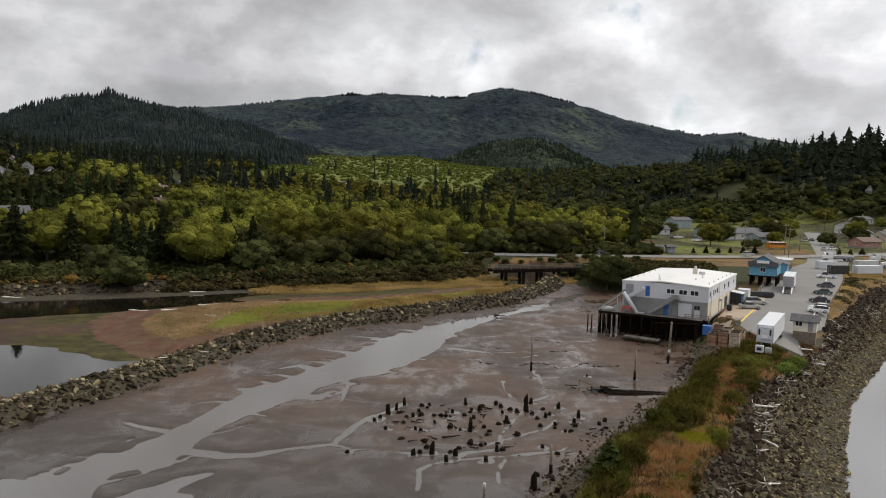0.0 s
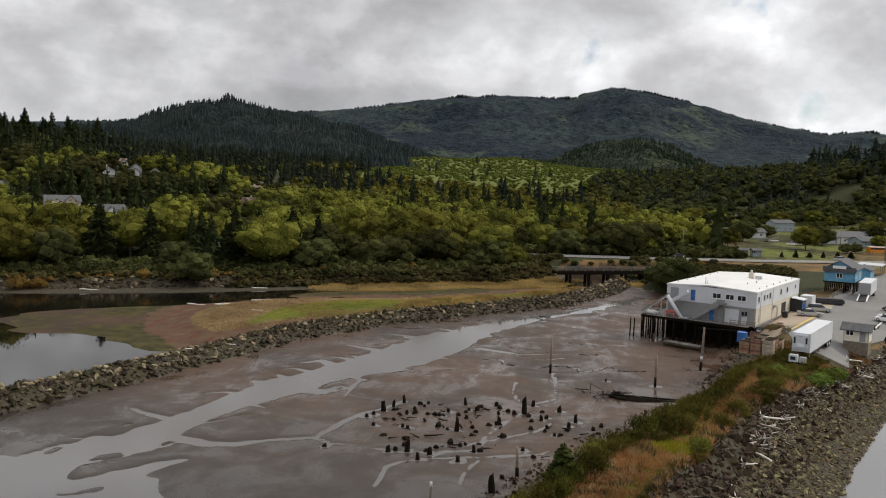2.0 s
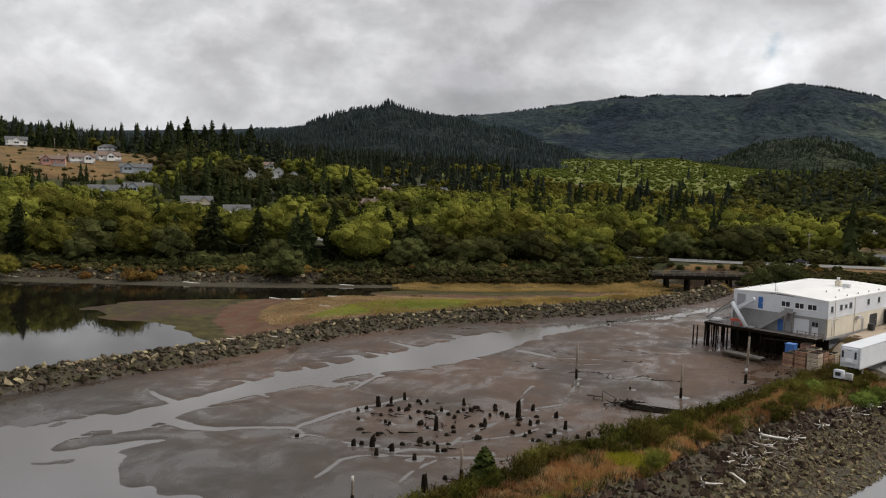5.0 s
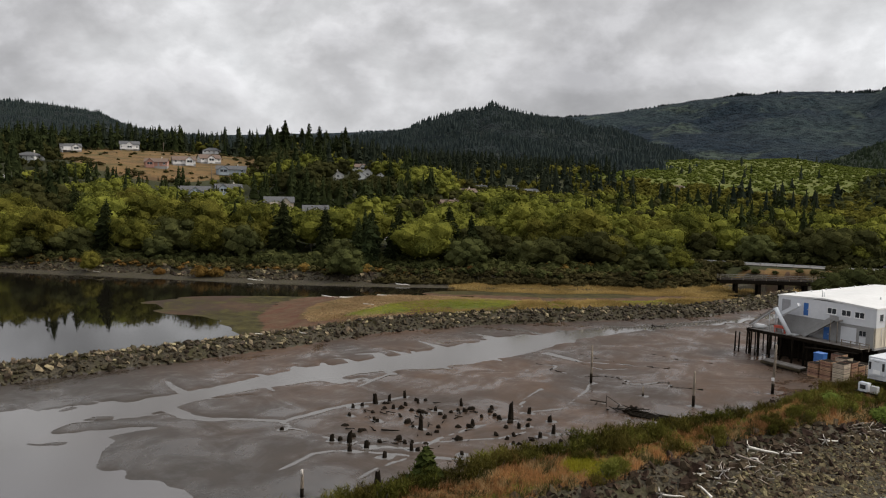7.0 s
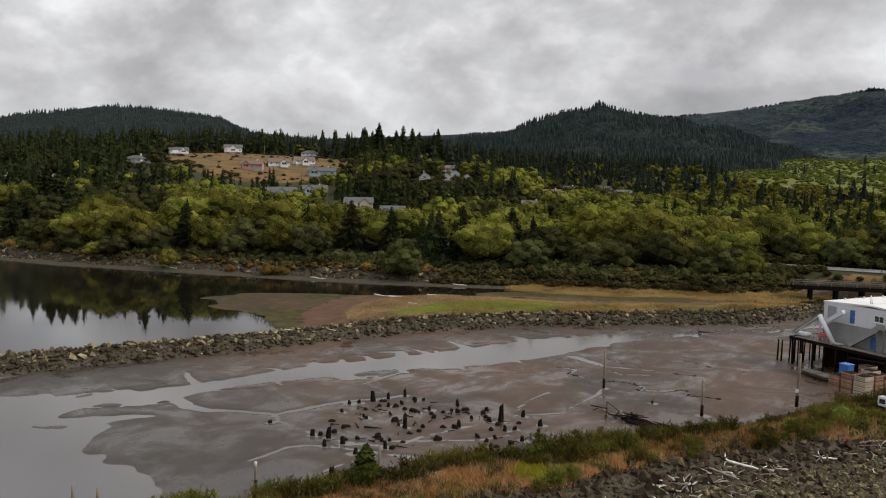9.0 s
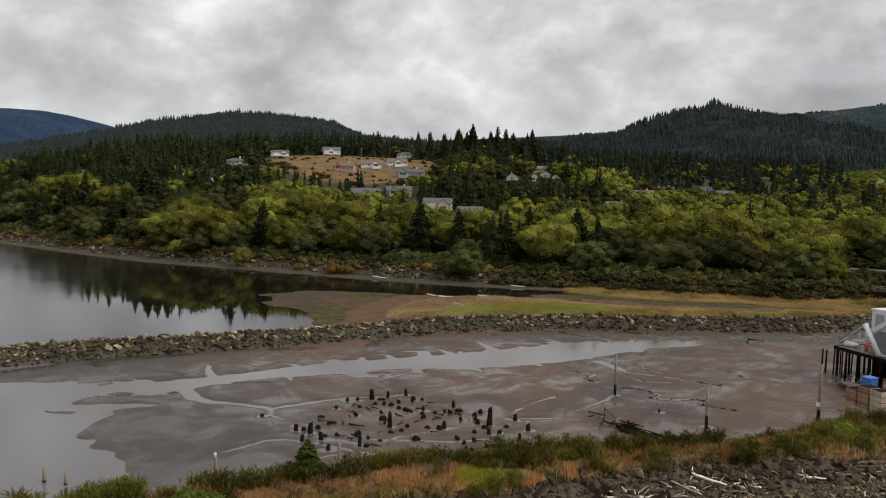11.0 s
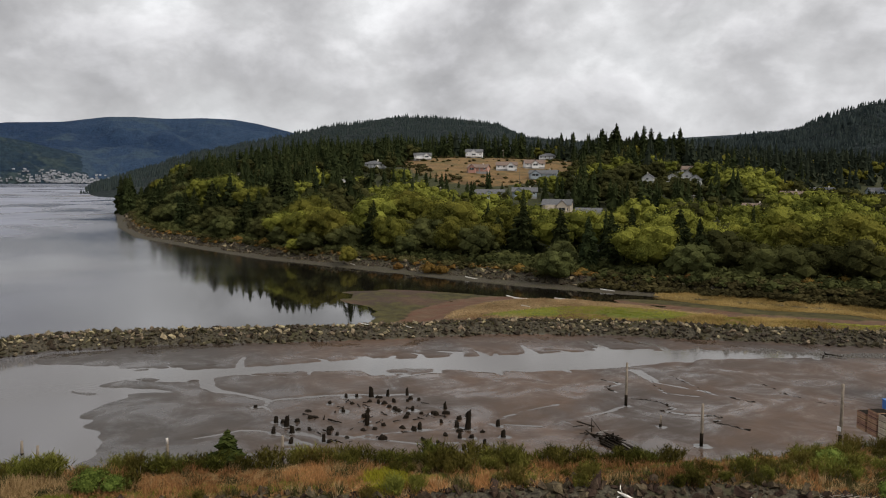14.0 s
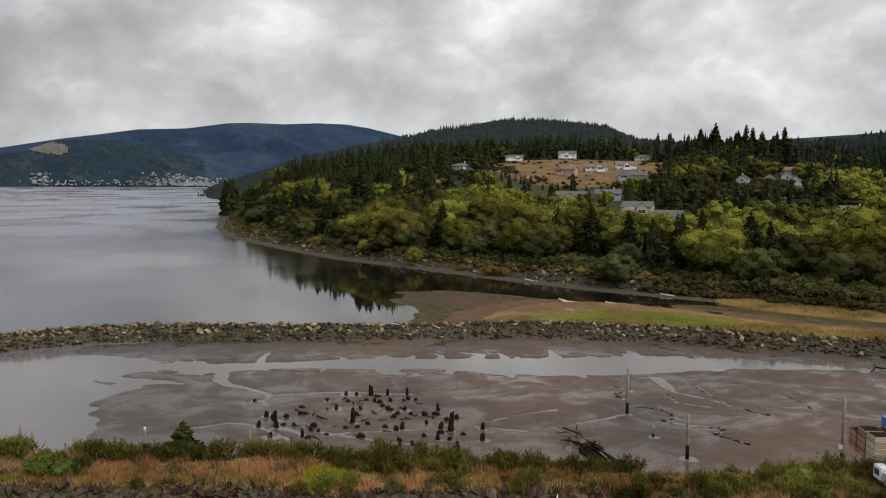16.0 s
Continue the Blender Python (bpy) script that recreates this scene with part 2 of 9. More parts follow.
LOT = [(57.5, 131, 6), (59, 140, 8.5), (61.5, 147, 12), (67, 157, 17), (80.6, 183, 17), (94, 207, 17.5), (107, 231, 18), (120, 254, 15), (132, 272, 13), (143, 294, 14)]
HIGHWAY = [(-500, 245), (-200, 262), (-60, 272), (3, 277.5), (43, 281), (85, 287), (130, 298), (181, 322), (300, 390), (700, 600)]
BASIN = JETTY + [(33, 243)] + POCKET + MUDSIDE[1:11] + [(-60, -60), (-60, 0)]
# creeks: x, y, width
CHANNEL = [(38, 215, 3), (24, 192, 3), (12.5, 177, 3.5), (4, 166, 7), (-1.5, 155, 8), (-6, 143, 12.5), (-11, 129, 12), (-19, 116, 8), (-24, 105, 7.5),
           (-27, 98, 5.5), (-29, 90, 5.5), (-30.5, 84, 6.5), (-34.5, 78, 4.8), (-36, 70, 6), (-40, 58, 14), (-44, 40, 24)]
CREEKS = [
    [(-28, 84.5, 2.6), (-23, 83.2, 2.0), (-19.8, 83.6, 1.6), (-16.6, 85.9, 1.2), (-11.9, 87.8, 1.1), (-9.8, 86.4, 0.8), (-4.7, 85.9, 0.7), (-0.9, 85, 0.8)],
    [(-11.9, 87.8, 1.0), (-10.4, 94, 0.7), (-9, 98, 0.8), (-6.4, 101.3, 1.1), (-4.7, 105, 1.2)],
    [(-14.5, 118, 1.6), (-13.5, 115, 0.8), (-13.4, 111, 0.6), (-13.2, 105, 0.3)],
    [(-0.9, 85, 0.6), (3, 86, 0.5), (7, 87.6, 0.5), (7.3, 92.2, 0.5), (9, 97.6, 0.6), (11.2, 102.8, 0.7), (11.6, 106.5, 0.6), (15.2, 110.1, 0.5), (15.4, 114.2, 0.5), (19.3, 114.1, 0.4), (22, 115.2, 0.4)],
    [(11, 106, 0.5), (9.4, 112.8, 0.7), (9.6, 118, 0.6), (9.9, 124, 0.2)],
    [(15.5, 114, 0.4), (15.4, 121.6, 0.6), (14.3, 127.7, 0.3)],
    [(5, 88.5, 0.4), (10, 92.7, 0.5), (13.5, 95.9, 0.5), (14.9, 99.2, 0.6)],
    [(-27.5, 103.5, 1.6), (-29.6, 104, 0.8), (-32, 102.5, 0.4)],
    [(-26.5, 108.5, 1.6), (-28, 110, 0.9), (-30, 108.5, 0.4)],
    [(-23.5, 112, 2.0), (-25.8, 114.6, 0.9), (-27, 115.5, 0.4)],
    [(-21, 117, 2.2), (-24.4, 119, 1.1), (-27, 118, 0.4)],
    [(-19, 122, 2.4), (-22.5, 125.5, 1.4), (-25, 122.8, 0.4)],
    [(-17, 127, 2.4), (-20, 128, 1.2), (-22.5, 128.5, 0.4)],
    [(-13, 134, 3.4), (-17, 136, 1.8), (-22, 138, 0.5)],
    [(-8, 146, 3.0), (-13, 149, 1.5), (-18, 150, 0.5)],
    [(-3, 156, 2.6), (-9, 158, 1.3), (-14, 157, 0.5)],
    [(-31, 90.5, 1.6), (-35.8, 92.5, 0.8), (-38, 94, 0.4)],
    [(-36, 81.5, 1.2), (-39, 82, 0.5), (-41, 83, 0.3)],
    [(-24.4, 99, 0.9), (-22, 98, 0.5), (-21, 96.5, 0.3)],
    [(2, 141, 2.0), (9, 138, 0.9), (16, 140, 0.3)],
    [(21.2, 95.1, 0.3), (17.1, 92.2, 0.5), (13.9, 87.5, 0.6), (10, 86, 0.5), (6.6, 85.1, 0.5), (3, 84, 0.5), (-0.4, 82.5, 0.5), (-2, 80.5, 0.5), (-1.8, 77, 0.35), (-2.2, 73.5, 0.2)],
    [(7.4, 84.6, 0.3), (6.7, 82.3, 0.4), (6.2, 79, 0.35), (6.4, 75.3, 0.2)],
    [(-30, 69, 3.0), (-26.5, 73, 2.4), (-24.8, 76.2, 1.7), (-23, 78, 0.8)],
]
# winding eroded edges in the flat
SCARPS = [[(12.9, 128.3), (14.3, 129.8), (16.0, 130.6), (18.9, 129.8), (18.9, 127.6), (21.6, 129.0), (23.3, 131.3), (24.6, 131.6), (25.5, 129.2), (27.1, 129.7), (29.8, 130.0)],
          [(7.2, 143.0), (11.6, 141.6), (16.7, 139.7), (18.9, 139.9), (22.7, 140.7)],
          [(5.7, 139.7), (10.5, 135.9), (13.6, 134.6), (16.9, 137.1)],
          [(17.2, 150.5), (22.7, 148.1), (26.7, 148.1), (31.7, 149.5)],
          [(3.3, 132.6), (6.4, 133.1), (6.9, 129.8), (9.6, 129.1)]]
# mud banks left dry at the seaward end
DRY_MUD = [[(-30.5, 72, 2.4), (-31.2, 75, 4.4), (-28, 79.2, 5.2), (-22, 80.6, 4.4), (-18, 80, 4)], [(-17, 67.2, 3.2), (-19.6, 71, 5.0), (-21.6, 76.5, 3.4), (-19, 79, 5)], [(-30, 67, 0.9), (-27.5, 69, 1.5)],
           [(-8, 70, 2.5), (-12, 74, 4), (-14, 78, 5)], [(-46, 100, 12), (-47, 86, 13), (-49, 76, 12), (-52, 69, 8)]]
FIELD = [(-258, 346), (-260, 316), (-284, 303), (-318, 304), (-362, 320), (-418, 342), (-445, 390), (-432, 432), (-390, 458), (-330, 452), (-285, 402)]
ISLAND = [(-46, 131), (-58, 143), (-65, 158), (-64, 172), (-54, 184), (-38, 190), (-18, 195), (0, 209), (12, 222), (24, 232), (30, 226), (14, 200), (-6, 178), (-26, 160), (-37, 143)]
FLATS = [(-40, 122), (-70, 132), (-96, 140), (-92, 156), (-78, 170), (-60, 186), (-30, 205), (10, 232), (30, 238), (20, 210), (-20, 165)]

# old wharf stubs: x, y, height
PILES = [(-6.5, 99.9, 1.6), (-5.6, 101.9, 1.1), (-4.6, 104.3, 1.2), (-8.0, 96.9, 0.6), (-7.4, 98.2, 0.6), (-3.3, 99.2, 0.7), (-2.6, 101.1, 0.6), (0.9, 99.4, 0.6),
         (1.7, 101.3, 0.7), (3.6, 105.0, 1.1), (4.3, 102.6, 0.5), (7.7, 105.5, 0.7), (10.2, 102.1, 0.7), (11.5, 102.8, 2.4), (12.5, 106.4, 1.0), (16.0, 104.5, 1.0),
         (18.0, 100.3, 1.3), (17.1, 98.3, 0.8), (14.3, 101.3, 0.6), (13.7, 100.1, 0.8), (8.6, 98.0, 1.0), (3.8, 93.7, 1.9), (-2.8, 93.9, 0.6)]
PILES += [(-2.2, 93.6, 0.5), (-0.7, 85.5, 1.6), (0.9, 83.2, 0.9), (1.9, 85.1, 1.1), (-2.7, 85.0, 0.9), (-10.0, 85.2, 0.5), (6.6, 86.8, 1.1), (5.2, 83.5, 0.8),
          (11.9, 88.5, 0.5), (15.4, 94.4, 0.5), (21.0, 98.8, 0.6), (20.0, 97.1, 0.6), (10.2, 79.2, 0.4), (9.5, 75.5, 2.0), (11.7, 75.0, 0.5), (-6.4, 93.8, 0.5), (2.6, 94.0, 0.4)]
POSTS = [(14.6, 125.6, 5.8), (30.1, 120.9, 4.9), (38.7, 133.2, 7.3), (11.7, 79.8, 3.2), (4.3, 70.6, 2.6), (-6.3, 58.6, 2.0), (-4.3, 59.8, 1.9), (23.0, 122.5, 1.5)]

# heights of the hills: x, y, metres
HILLS = [(-346, 287, 39), (-428, 374, 44), (-422, 418, 47), (-307, 338, 33), (-314, 365, 35), (-323, 395, 36), (-269, 357, 29), (-384, 461, 44),
         (-223, 283, 19), (-222, 304, 19), (-172, 281, 15), (-152, 280, 12), (-212, 400, 30), (-181, 497, 20), (-165, 550, 15), (-129, 357, 14),
         (-413, 297, 29), (-330, 490, 44), (-166, 200, 3), (-100, 212, 3), (-330, 180, 11), (-500, 205, 22), (-225, 203, 17), (-345, 194, 16), (-280, 203, 17), (-460, 240, 31), (-260, 240, 15), (-560, 260, 30)]
HILLS += [(-600, 215, 13), (-520, 320, 46), (-640, 420, 42), (-400, 225, 22), (-300, 220, 17), (-40, 260, 4), (0, 400, 6), (-60, 430, 9), (-260, 600, 36),
          (-450, 700, 48), (-700, 700, 50), (-130, 790, 34), (0, 700, 14), (150, 500, 6), (100, 350, 4.5), (60, 250, 4.5), (200, 380, 5),
          (330, 640, 56), (230, 630, 34), (430, 560, 62), (380, 520, 46), (200, 260, 4.5), (120, 700, 20)]
HILLS += [(0, 1000, 40), (-62, 1360, 74), (-200, 1250, 66), (150, 1200, 50), (240, 545, 8), (300, 475, 7), (120, 610, 9), (170, 575, 7), (200, 480, 5), (-400, 1100, 60), (300, 1000, 60), (600, 900, 60), (700, 500, 40), (-1000, 600, 40), (-1500, 1200, 50), (20, 300, 4.5)]
_hp = np.array(HILLS, float)
_rr = np.hypot(_hp[:, None, 0] - _hp[None, :, 0], _hp[:, None, 1] - _hp[None, :, 1])
_hw = np.linalg.solve(np.exp(-(_rr / 190.0)) + 0.02 * np.eye(len(_hp)), _hp[:, 2] - 8)


def hill_z(x, y):
    out = np.full(np.shape(x), 8.0)
    for (hx, hy, _), w in zip(HILLS, _hw):
        out = out + w * np.exp(-np.sqrt((x - hx) ** 2 + (y - hy) ** 2 + 400) / 190.0)
    return np.maximum(out, 3.2)


def plan(x, y):
    """Height of the ground and the cover zones at x, y (arrays)."""
    x, y = np.asarray(x, float), np.asarray(y, float)
    wob = nfbm(x, y, 0.09, 3)
    land = inside(x, y, LAND)
    d_sea, d_mud, d_shore, d_pocket = (line_dist(x, y, l) for l in (SEASIDE, MUDSIDE, SHORE, POCKET))
    low = 3.2 + 1.25 * smooth(112, 140, y) + 0.25 * nfbm(x, y, 0.15, 3) * (1 - smooth(125, 140, y))
    north = smooth(225, 300, y - 0.15 * x)
    top = low * (1 - north) + hill_z(x, y) * north
    top = np.where((x < 30) & (y > 120), np.minimum(2.6 + 0.0 * x, hill_z(x, y)) * (1 - smooth(15, 48, d_shore)) + hill_z(x, y) * smooth(15, 48, d_shore), top)
    e = d_sea + 2 * wob
    sea = np.where(e < 7, 0.11 * e - 0.05, 0.72 + 0.46 * (e - 7))
    e = d_mud + 1.6 * wob
    mudb = np.where(e < 4, 0.26 * e, 1.04 + 0.75 * (e - 4))
    e = d_shore + 2 * wob
    sho = np.where(e < 7, 0.09 * e - 0.05, 0.58 + 0.6 * (e - 7))
    poc = 1.2 * d_pocket
    h_land = np.minimum.reduce([top, np.maximum(sea, 0), np.maximum(mudb, 0.02), np.maximum(sho, -0.02), np.maximum(poc, 0)])
    f_hw = smooth(20, 8, line_dist(x, y, HIGHWAY)) * smooth(-130, -70, x) * smooth(320, 250, x)
    h_land = h_land * (1 - f_hw) + 4.3 * f_hw
    # outside the land
    d_jet = line_dist(x, y, JETTY)
    jetty = 2.0 - 0.68 * np.maximum(d_jet - 1.1 - 0.6 * wob, 0)
    basin = inside(x, y, BASIN) & ~land
    r = 0.5 * nfbm(x, y, 0.30, 4) + 0.14 * nfbm(x, y, 1.3, 2)
    main = ribbon(x, y, CHANNEL)
    crack = np.abs(nfbm(x + 31, y + 12, 0.10, 3))
    carve = main + 3.4 * r - 90 * np.maximum(0.045 - crack, 0) * smooth(7.5, 0.5, main + 8 * nfbm(x + 5, y, 0.06, 2))
    for c in CREEKS:
        carve = np.minimum(carve, ribbon(x, y, c) - 0.05 + 1.7 * r)
    for line in SCARPS:
        carve = np.minimum(carve, line_dist(x, y, line) - 0.22 + 1.2 * r)
    for px, py, ph in PILES + POSTS:
        carve = np.minimum(carve, np.hypot(x - px - 0.2, (y - py) * 1.2) - 0.85 + 3.4 * r)
    mouth = 0.33 * (x + 16) + 0.94 * (y - 72)
    mud = 0.05 + 0.16 * nfbm(x, y, 0.045, 5) + 0.25 * smooth(7, 0, d_mud)
    sink = smooth(1.5, -10, mouth + 9 * nfbm(x + 90, y, 0.09, 4))
    for bank in DRY_MUD:
        sink = sink * smooth(-0.5, 0.9, ribbon(x, y, bank) + 3.0 * r)
    mud = mud - 0.30 * sink - 0.05 * smooth(4, -4, mouth)
    mud = mud + 0.10 * nfbm(x + 11, y, 0.28, 3) * smooth(14, -6, mouth)
    mud = mud - 0.30 * smooth(0.3, -0.5, carve)
    lake = -0.25 - 0.04 * np.minimum(d_shore, 40) - 0.3 * smooth(5, 40, d_sea)
    isl_in = inside(x, y, ISLAND)
    d_isl = line_dist(x, y, ISLAND + ISLAND[:1]) * np.where(isl_in, 1, -1)
    flats = inside(x, y, FLATS)
    d_fl = line_dist(x, y, FLATS + FLATS[:1]) * np.where(flats, 1, -1)
    fl = -0.12 + 0.025 * np.clip(d_fl, -20, 6) + (0.45 * nfbm(x, y, 0.07, 4) + 0.5 * nfbm(0.35 * (0.86 * x + 0.5 * y), 1.8 * (0.86 * y - 0.5 * x), 0.06, 3)) * smooth(-10, 2, d_fl)
    isl = -0.1 + 0.16 * np.clip(d_isl + 3 * wob, -20, 9) + 0.9 * nfbm(x + 21, y, 0.10, 4) * smooth(7, -2, d_isl) * smooth(-14, -4, d_isl)
    h_out = np.where(basin, mud, np.maximum.reduce([lake, fl, isl]))
    h_out = np.maximum(h_out, jetty)
    h = np.where(land, h_land, h_out)
    up = lambda c: np.where(c, 1.0, 0.0)
    z = {}
    z["z_mud"] = up(~land & (basin | (d_isl < 0.5)) & (jetty < 0.3)) * 1.0
    z["z_mud"] = np.maximum(z["z_mud"], up(land & (d_shore < 3.5) & (y > 120) & (x < 45)))
    z["z_film"] = smooth(34, 0, mouth + 16 * nfbm(x + 3, y, 0.06, 3)) * up(basin)
    z["z_wet"] = up(basin & (jetty < 0.3))
    z["z_sand"] = np.where(~land & ~basin, smooth(-8, -2, d_isl + 6 * nfbm(x, y, 0.06, 3)), 0.0)
    z["z_gravel"] = np.maximum(up(land & (((d_shore < 14) & (x < -40 + 20 * wob)) | (d_shore < 3) | (d_sea < 16)) & (h < 2.5)), up(~land & (jetty > 0.2) | (land & (d_mud < 4.2) & (y < 148))))
    z["z_gravel"] = np.maximum(z["z_gravel"], up(land & (d_sea < 12.2 - 2.6 * smooth(106, 120, y) * smooth(160, 140, y)) & (y < 240)))
    dry_c = land & (y < 262) & (x > -50) & (h > 1.2) & (d_sea > 12.0 - 2.6 * smooth(106, 120, y) * smooth(160, 140, y)) & (d_sea < 40)
    z["z_dry"] = np.maximum(up(dry_c) * 0.85, np.maximum(smooth(2, 9, d_isl + 7 * nfbm(x + 7, y, 0.07, 3)) * 0.75, up(land & (y > 120) & (x < 40) & (d_shore > np.where(x > -40, 1, 11)) & (d_shore < np.where(x > -60, 5, 16))) * 0.75))
    dry_hill = 0.55 + 0.05 * line_dist(x, y, FIELD + FIELD[:1]) * np.where(inside(x, y, FIELD), 1, -1) + 0.5 * nfbm(x, y, 0.03, 3)
    z["z_dry"] = np.maximum(z["z_dry"], np.clip(dry_hill, 0, 1) * up(land))
    z["z_green"] = np.maximum(np.clip((0.45 + 1.2 * nfbm(x, y, 0.07, 3)) * smooth(5, 9, d_isl) * smooth(-52, -40, x), 0, 1) * up(y < 240),
                              up(land & (x > 30) & (y > 255) & (y < 600)) * (0.48 + 0.9 * nfbm(x, y, 0.03, 3)))
    z["z_dry"] = np.maximum(z["z_dry"], up(land & (x > 30) & (y > 255) & (y < 420)) * (0.45 + 0.8 * nfbm(x + 40, y, 0.025, 3)))
    band = up(land & (x > 40) & (x < 118) & (y > 259)) * smooth(286, 280, y - 0.12 * x)
    z["z_dry"] = np.maximum(z["z_dry"], 0.95 * band)
    z["z_green"] = z["z_green"] * (1 - band)
    z["z_algae"] = np.maximum(0, np.where(~land & ~basin & (d_fl > -6) & (d_isl < -2), 0.60 + 1.3 * nfbm(x + 50, y, 0.06, 3), 0))
    z["z_algae"] = np.maximum(z["z_algae"], np.where(~land & ~basin & (d_isl < 0.5) & (x > -60) & (y > 165), 0.66 + 0.9 * nfbm(x + 50, y, 0.05, 3), 0))
    z["z_green"] = np.maximum(z["z_green"], up(land & (y < 140) & (y > 60) & (d_sea > 16)) * (0.30 + 0.6 * nfbm(x, y, 0.06, 3)))
    z["z_green"] = np.maximum(z["z_green"], up((x > -260) & (x < 260) & (y > 720) & (y < 1450)) * 0.8)
    z["z_dry"] = np.where(z["z_green"] > 0.5, z["z_dry"] * 0.5, z["z_dry"])
    z["z_gravel"] = np.maximum(z["z_gravel"], up(ribbon(x, y, LOT) < 0.2))
    return h, z


def ground_z(x, y):
    return float(plan(np.array([x]), np.array([y]))[0][0])


def graded(points):
    """Grid lines with a spacing that changes along the axis: (start, stop, step) runs."""
    out = []
    for a, b, s in points:
        out += list(np.arange(a, b - 1e-6, s))
    return np.array(out + [points[-1][1]])


def ground_sheet():
    gx = graded([(-4400, -1200, 200), (-1200, -640, 40), (-640, -110, 8), (-110, -64, 1.5), (-64, 62, 0.54), (62, 130, 1.2), (130, 340, 6), (340, 800, 25), (800, 4400, 200)])
    gy = graded([(-4400, -400, 250), (-400, -40, 30), (-40, 50, 3.5), (50, 150, 0.54), (150, 240, 1.1), (240, 330, 2.5), (330, 760, 8), (760, 1500, 40), (1500, 4400, 200)])
    X, Y = np.meshgrid(gx, gy)
    h, z = plan(X.ravel(), Y.ravel())
    n, k = len(gx), len(gy)
    me = bpy.data.meshes.new("ground")
    idx = np.arange(n * k).reshape(k, n)
    quads = np.stack([idx[:-1, :-1], idx[:-1, 1:], idx[1:, 1:], idx[1:, :-1]], -1).reshape(-1, 4)
    me.vertices.add(n * k)
    me.vertices.foreach_set("co", np.stack([X.ravel(), Y.ravel(), h], 1).ravel())
    me.loops.add(quads.size)
    me.polygons.add(len(quads))
    me.loops.foreach_set("vertex_index", quads.ravel())
    me.polygons.foreach_set("loop_start", np.arange(0, quads.size, 4))
    me.polygons.foreach_set("use_smooth", np.ones(len(quads), bool))
    for name, v in z.items():
        at = me.attributes.new(name, "FLOAT", "POINT")
        at.data.foreach_set("value", np.clip(v, 0, 1).astype(np.float32))
    me.update()
    me.materials.append(ground_material())
    return tagged(new("ground", me), "grey-brown tidal mud, gravel beach, dry grass and wooded land", "ground", kind="structure")


ground_sheet()
WATER_Z = -0.10


def water_sheet():
    """The bay round a hole for the basin, and the silty water of the basin itself."""
    s = 4600
    rim = [(-70, -60)] + JETTY + [(33, 243), (75, 243), (75, 200), (60, 130), (30, 95), (12, 50), (-14, -60)]
    me = bpy.data.meshes.new("water")
    me.from_pydata([(-s, -s, WATER_Z), (s, -s, WATER_Z), (s, s, WATER_Z), (-s, s, WATER_Z)], [], [(0, 1, 2, 3)])
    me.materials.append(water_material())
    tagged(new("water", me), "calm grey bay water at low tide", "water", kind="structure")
    me = bpy.data.meshes.new("water_basin")
    me.from_pydata([(x, y, WATER_Z + 0.006) for x, y in rim], [], [tuple(range(len(rim)))])
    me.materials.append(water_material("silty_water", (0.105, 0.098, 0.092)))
    tagged(new("water_basin", me), "shallow silty creek water draining over mud", "water", kind="structure")


water_sheet()

# ---------------------------------------------------------------- distant mountains
def bearing_mesh(name, crest, near, far, base, material, label, relief=0.12, seed=0.0, steps=(260, 26), eye=(45.0, 30.0), profile=0.8):
    """A wooded ridge: crest is (bearing in degrees right of +y, height) seen from the eye; the slope climbs from near to far."""
    az = np.linspace(crest[0][0], crest[-1][0], steps[0])
    top = np.interp(az, [c[0] for c in crest], [c[1] for c in crest])
    rows_, cols = steps[1], steps[0]
    s = np.linspace(0, 1.25, rows_)
    A, S = np.meshgrid(np.radians(az), s)
    D = near + (far - near) * S
    X, Y = eye[0] + D * np.sin(A), eye[1] + D * np.cos(A)
    k = np.where(S <= 1, np.clip(S, 0, 1) ** profile, 1 - 1.2 * (S - 1))
    rel = nfbm(X + 999 * seed, Y, 6.0 / (far - near), 5)
    ridge = np.abs(nfbm(X + 333 * seed, Y + 77, 9.0 / (far - near), 3)) * 2
    fade = np.sin(np.clip(S, 0, 1) * np.pi)
    Z = base + (top[None, :] - base) * k * (1 + relief * 2.2 * (rel - 0.5 * ridge + 0.1) * fade)
    me = bpy.data.meshes.new(name)
    idx = np.arange(X.size).reshape(X.shape)
    quads = np.stack([idx[:-1, :-1], idx[:-1, 1:], idx[1:, 1:], idx[1:, :-1]], -1).reshape(-1, 4)
    me.from_pydata(np.stack([X.ravel(), Y.ravel(), Z.ravel()], 1).tolist(), [], quads.tolist())
    me.polygons.foreach_set("use_smooth", np.ones(len(quads), bool))
    me.materials.append(material)
    me.update()
    ob = tagged(new(name, me), label, "mountain", kind="structure")
    return ob, (X, Y, Z, az)


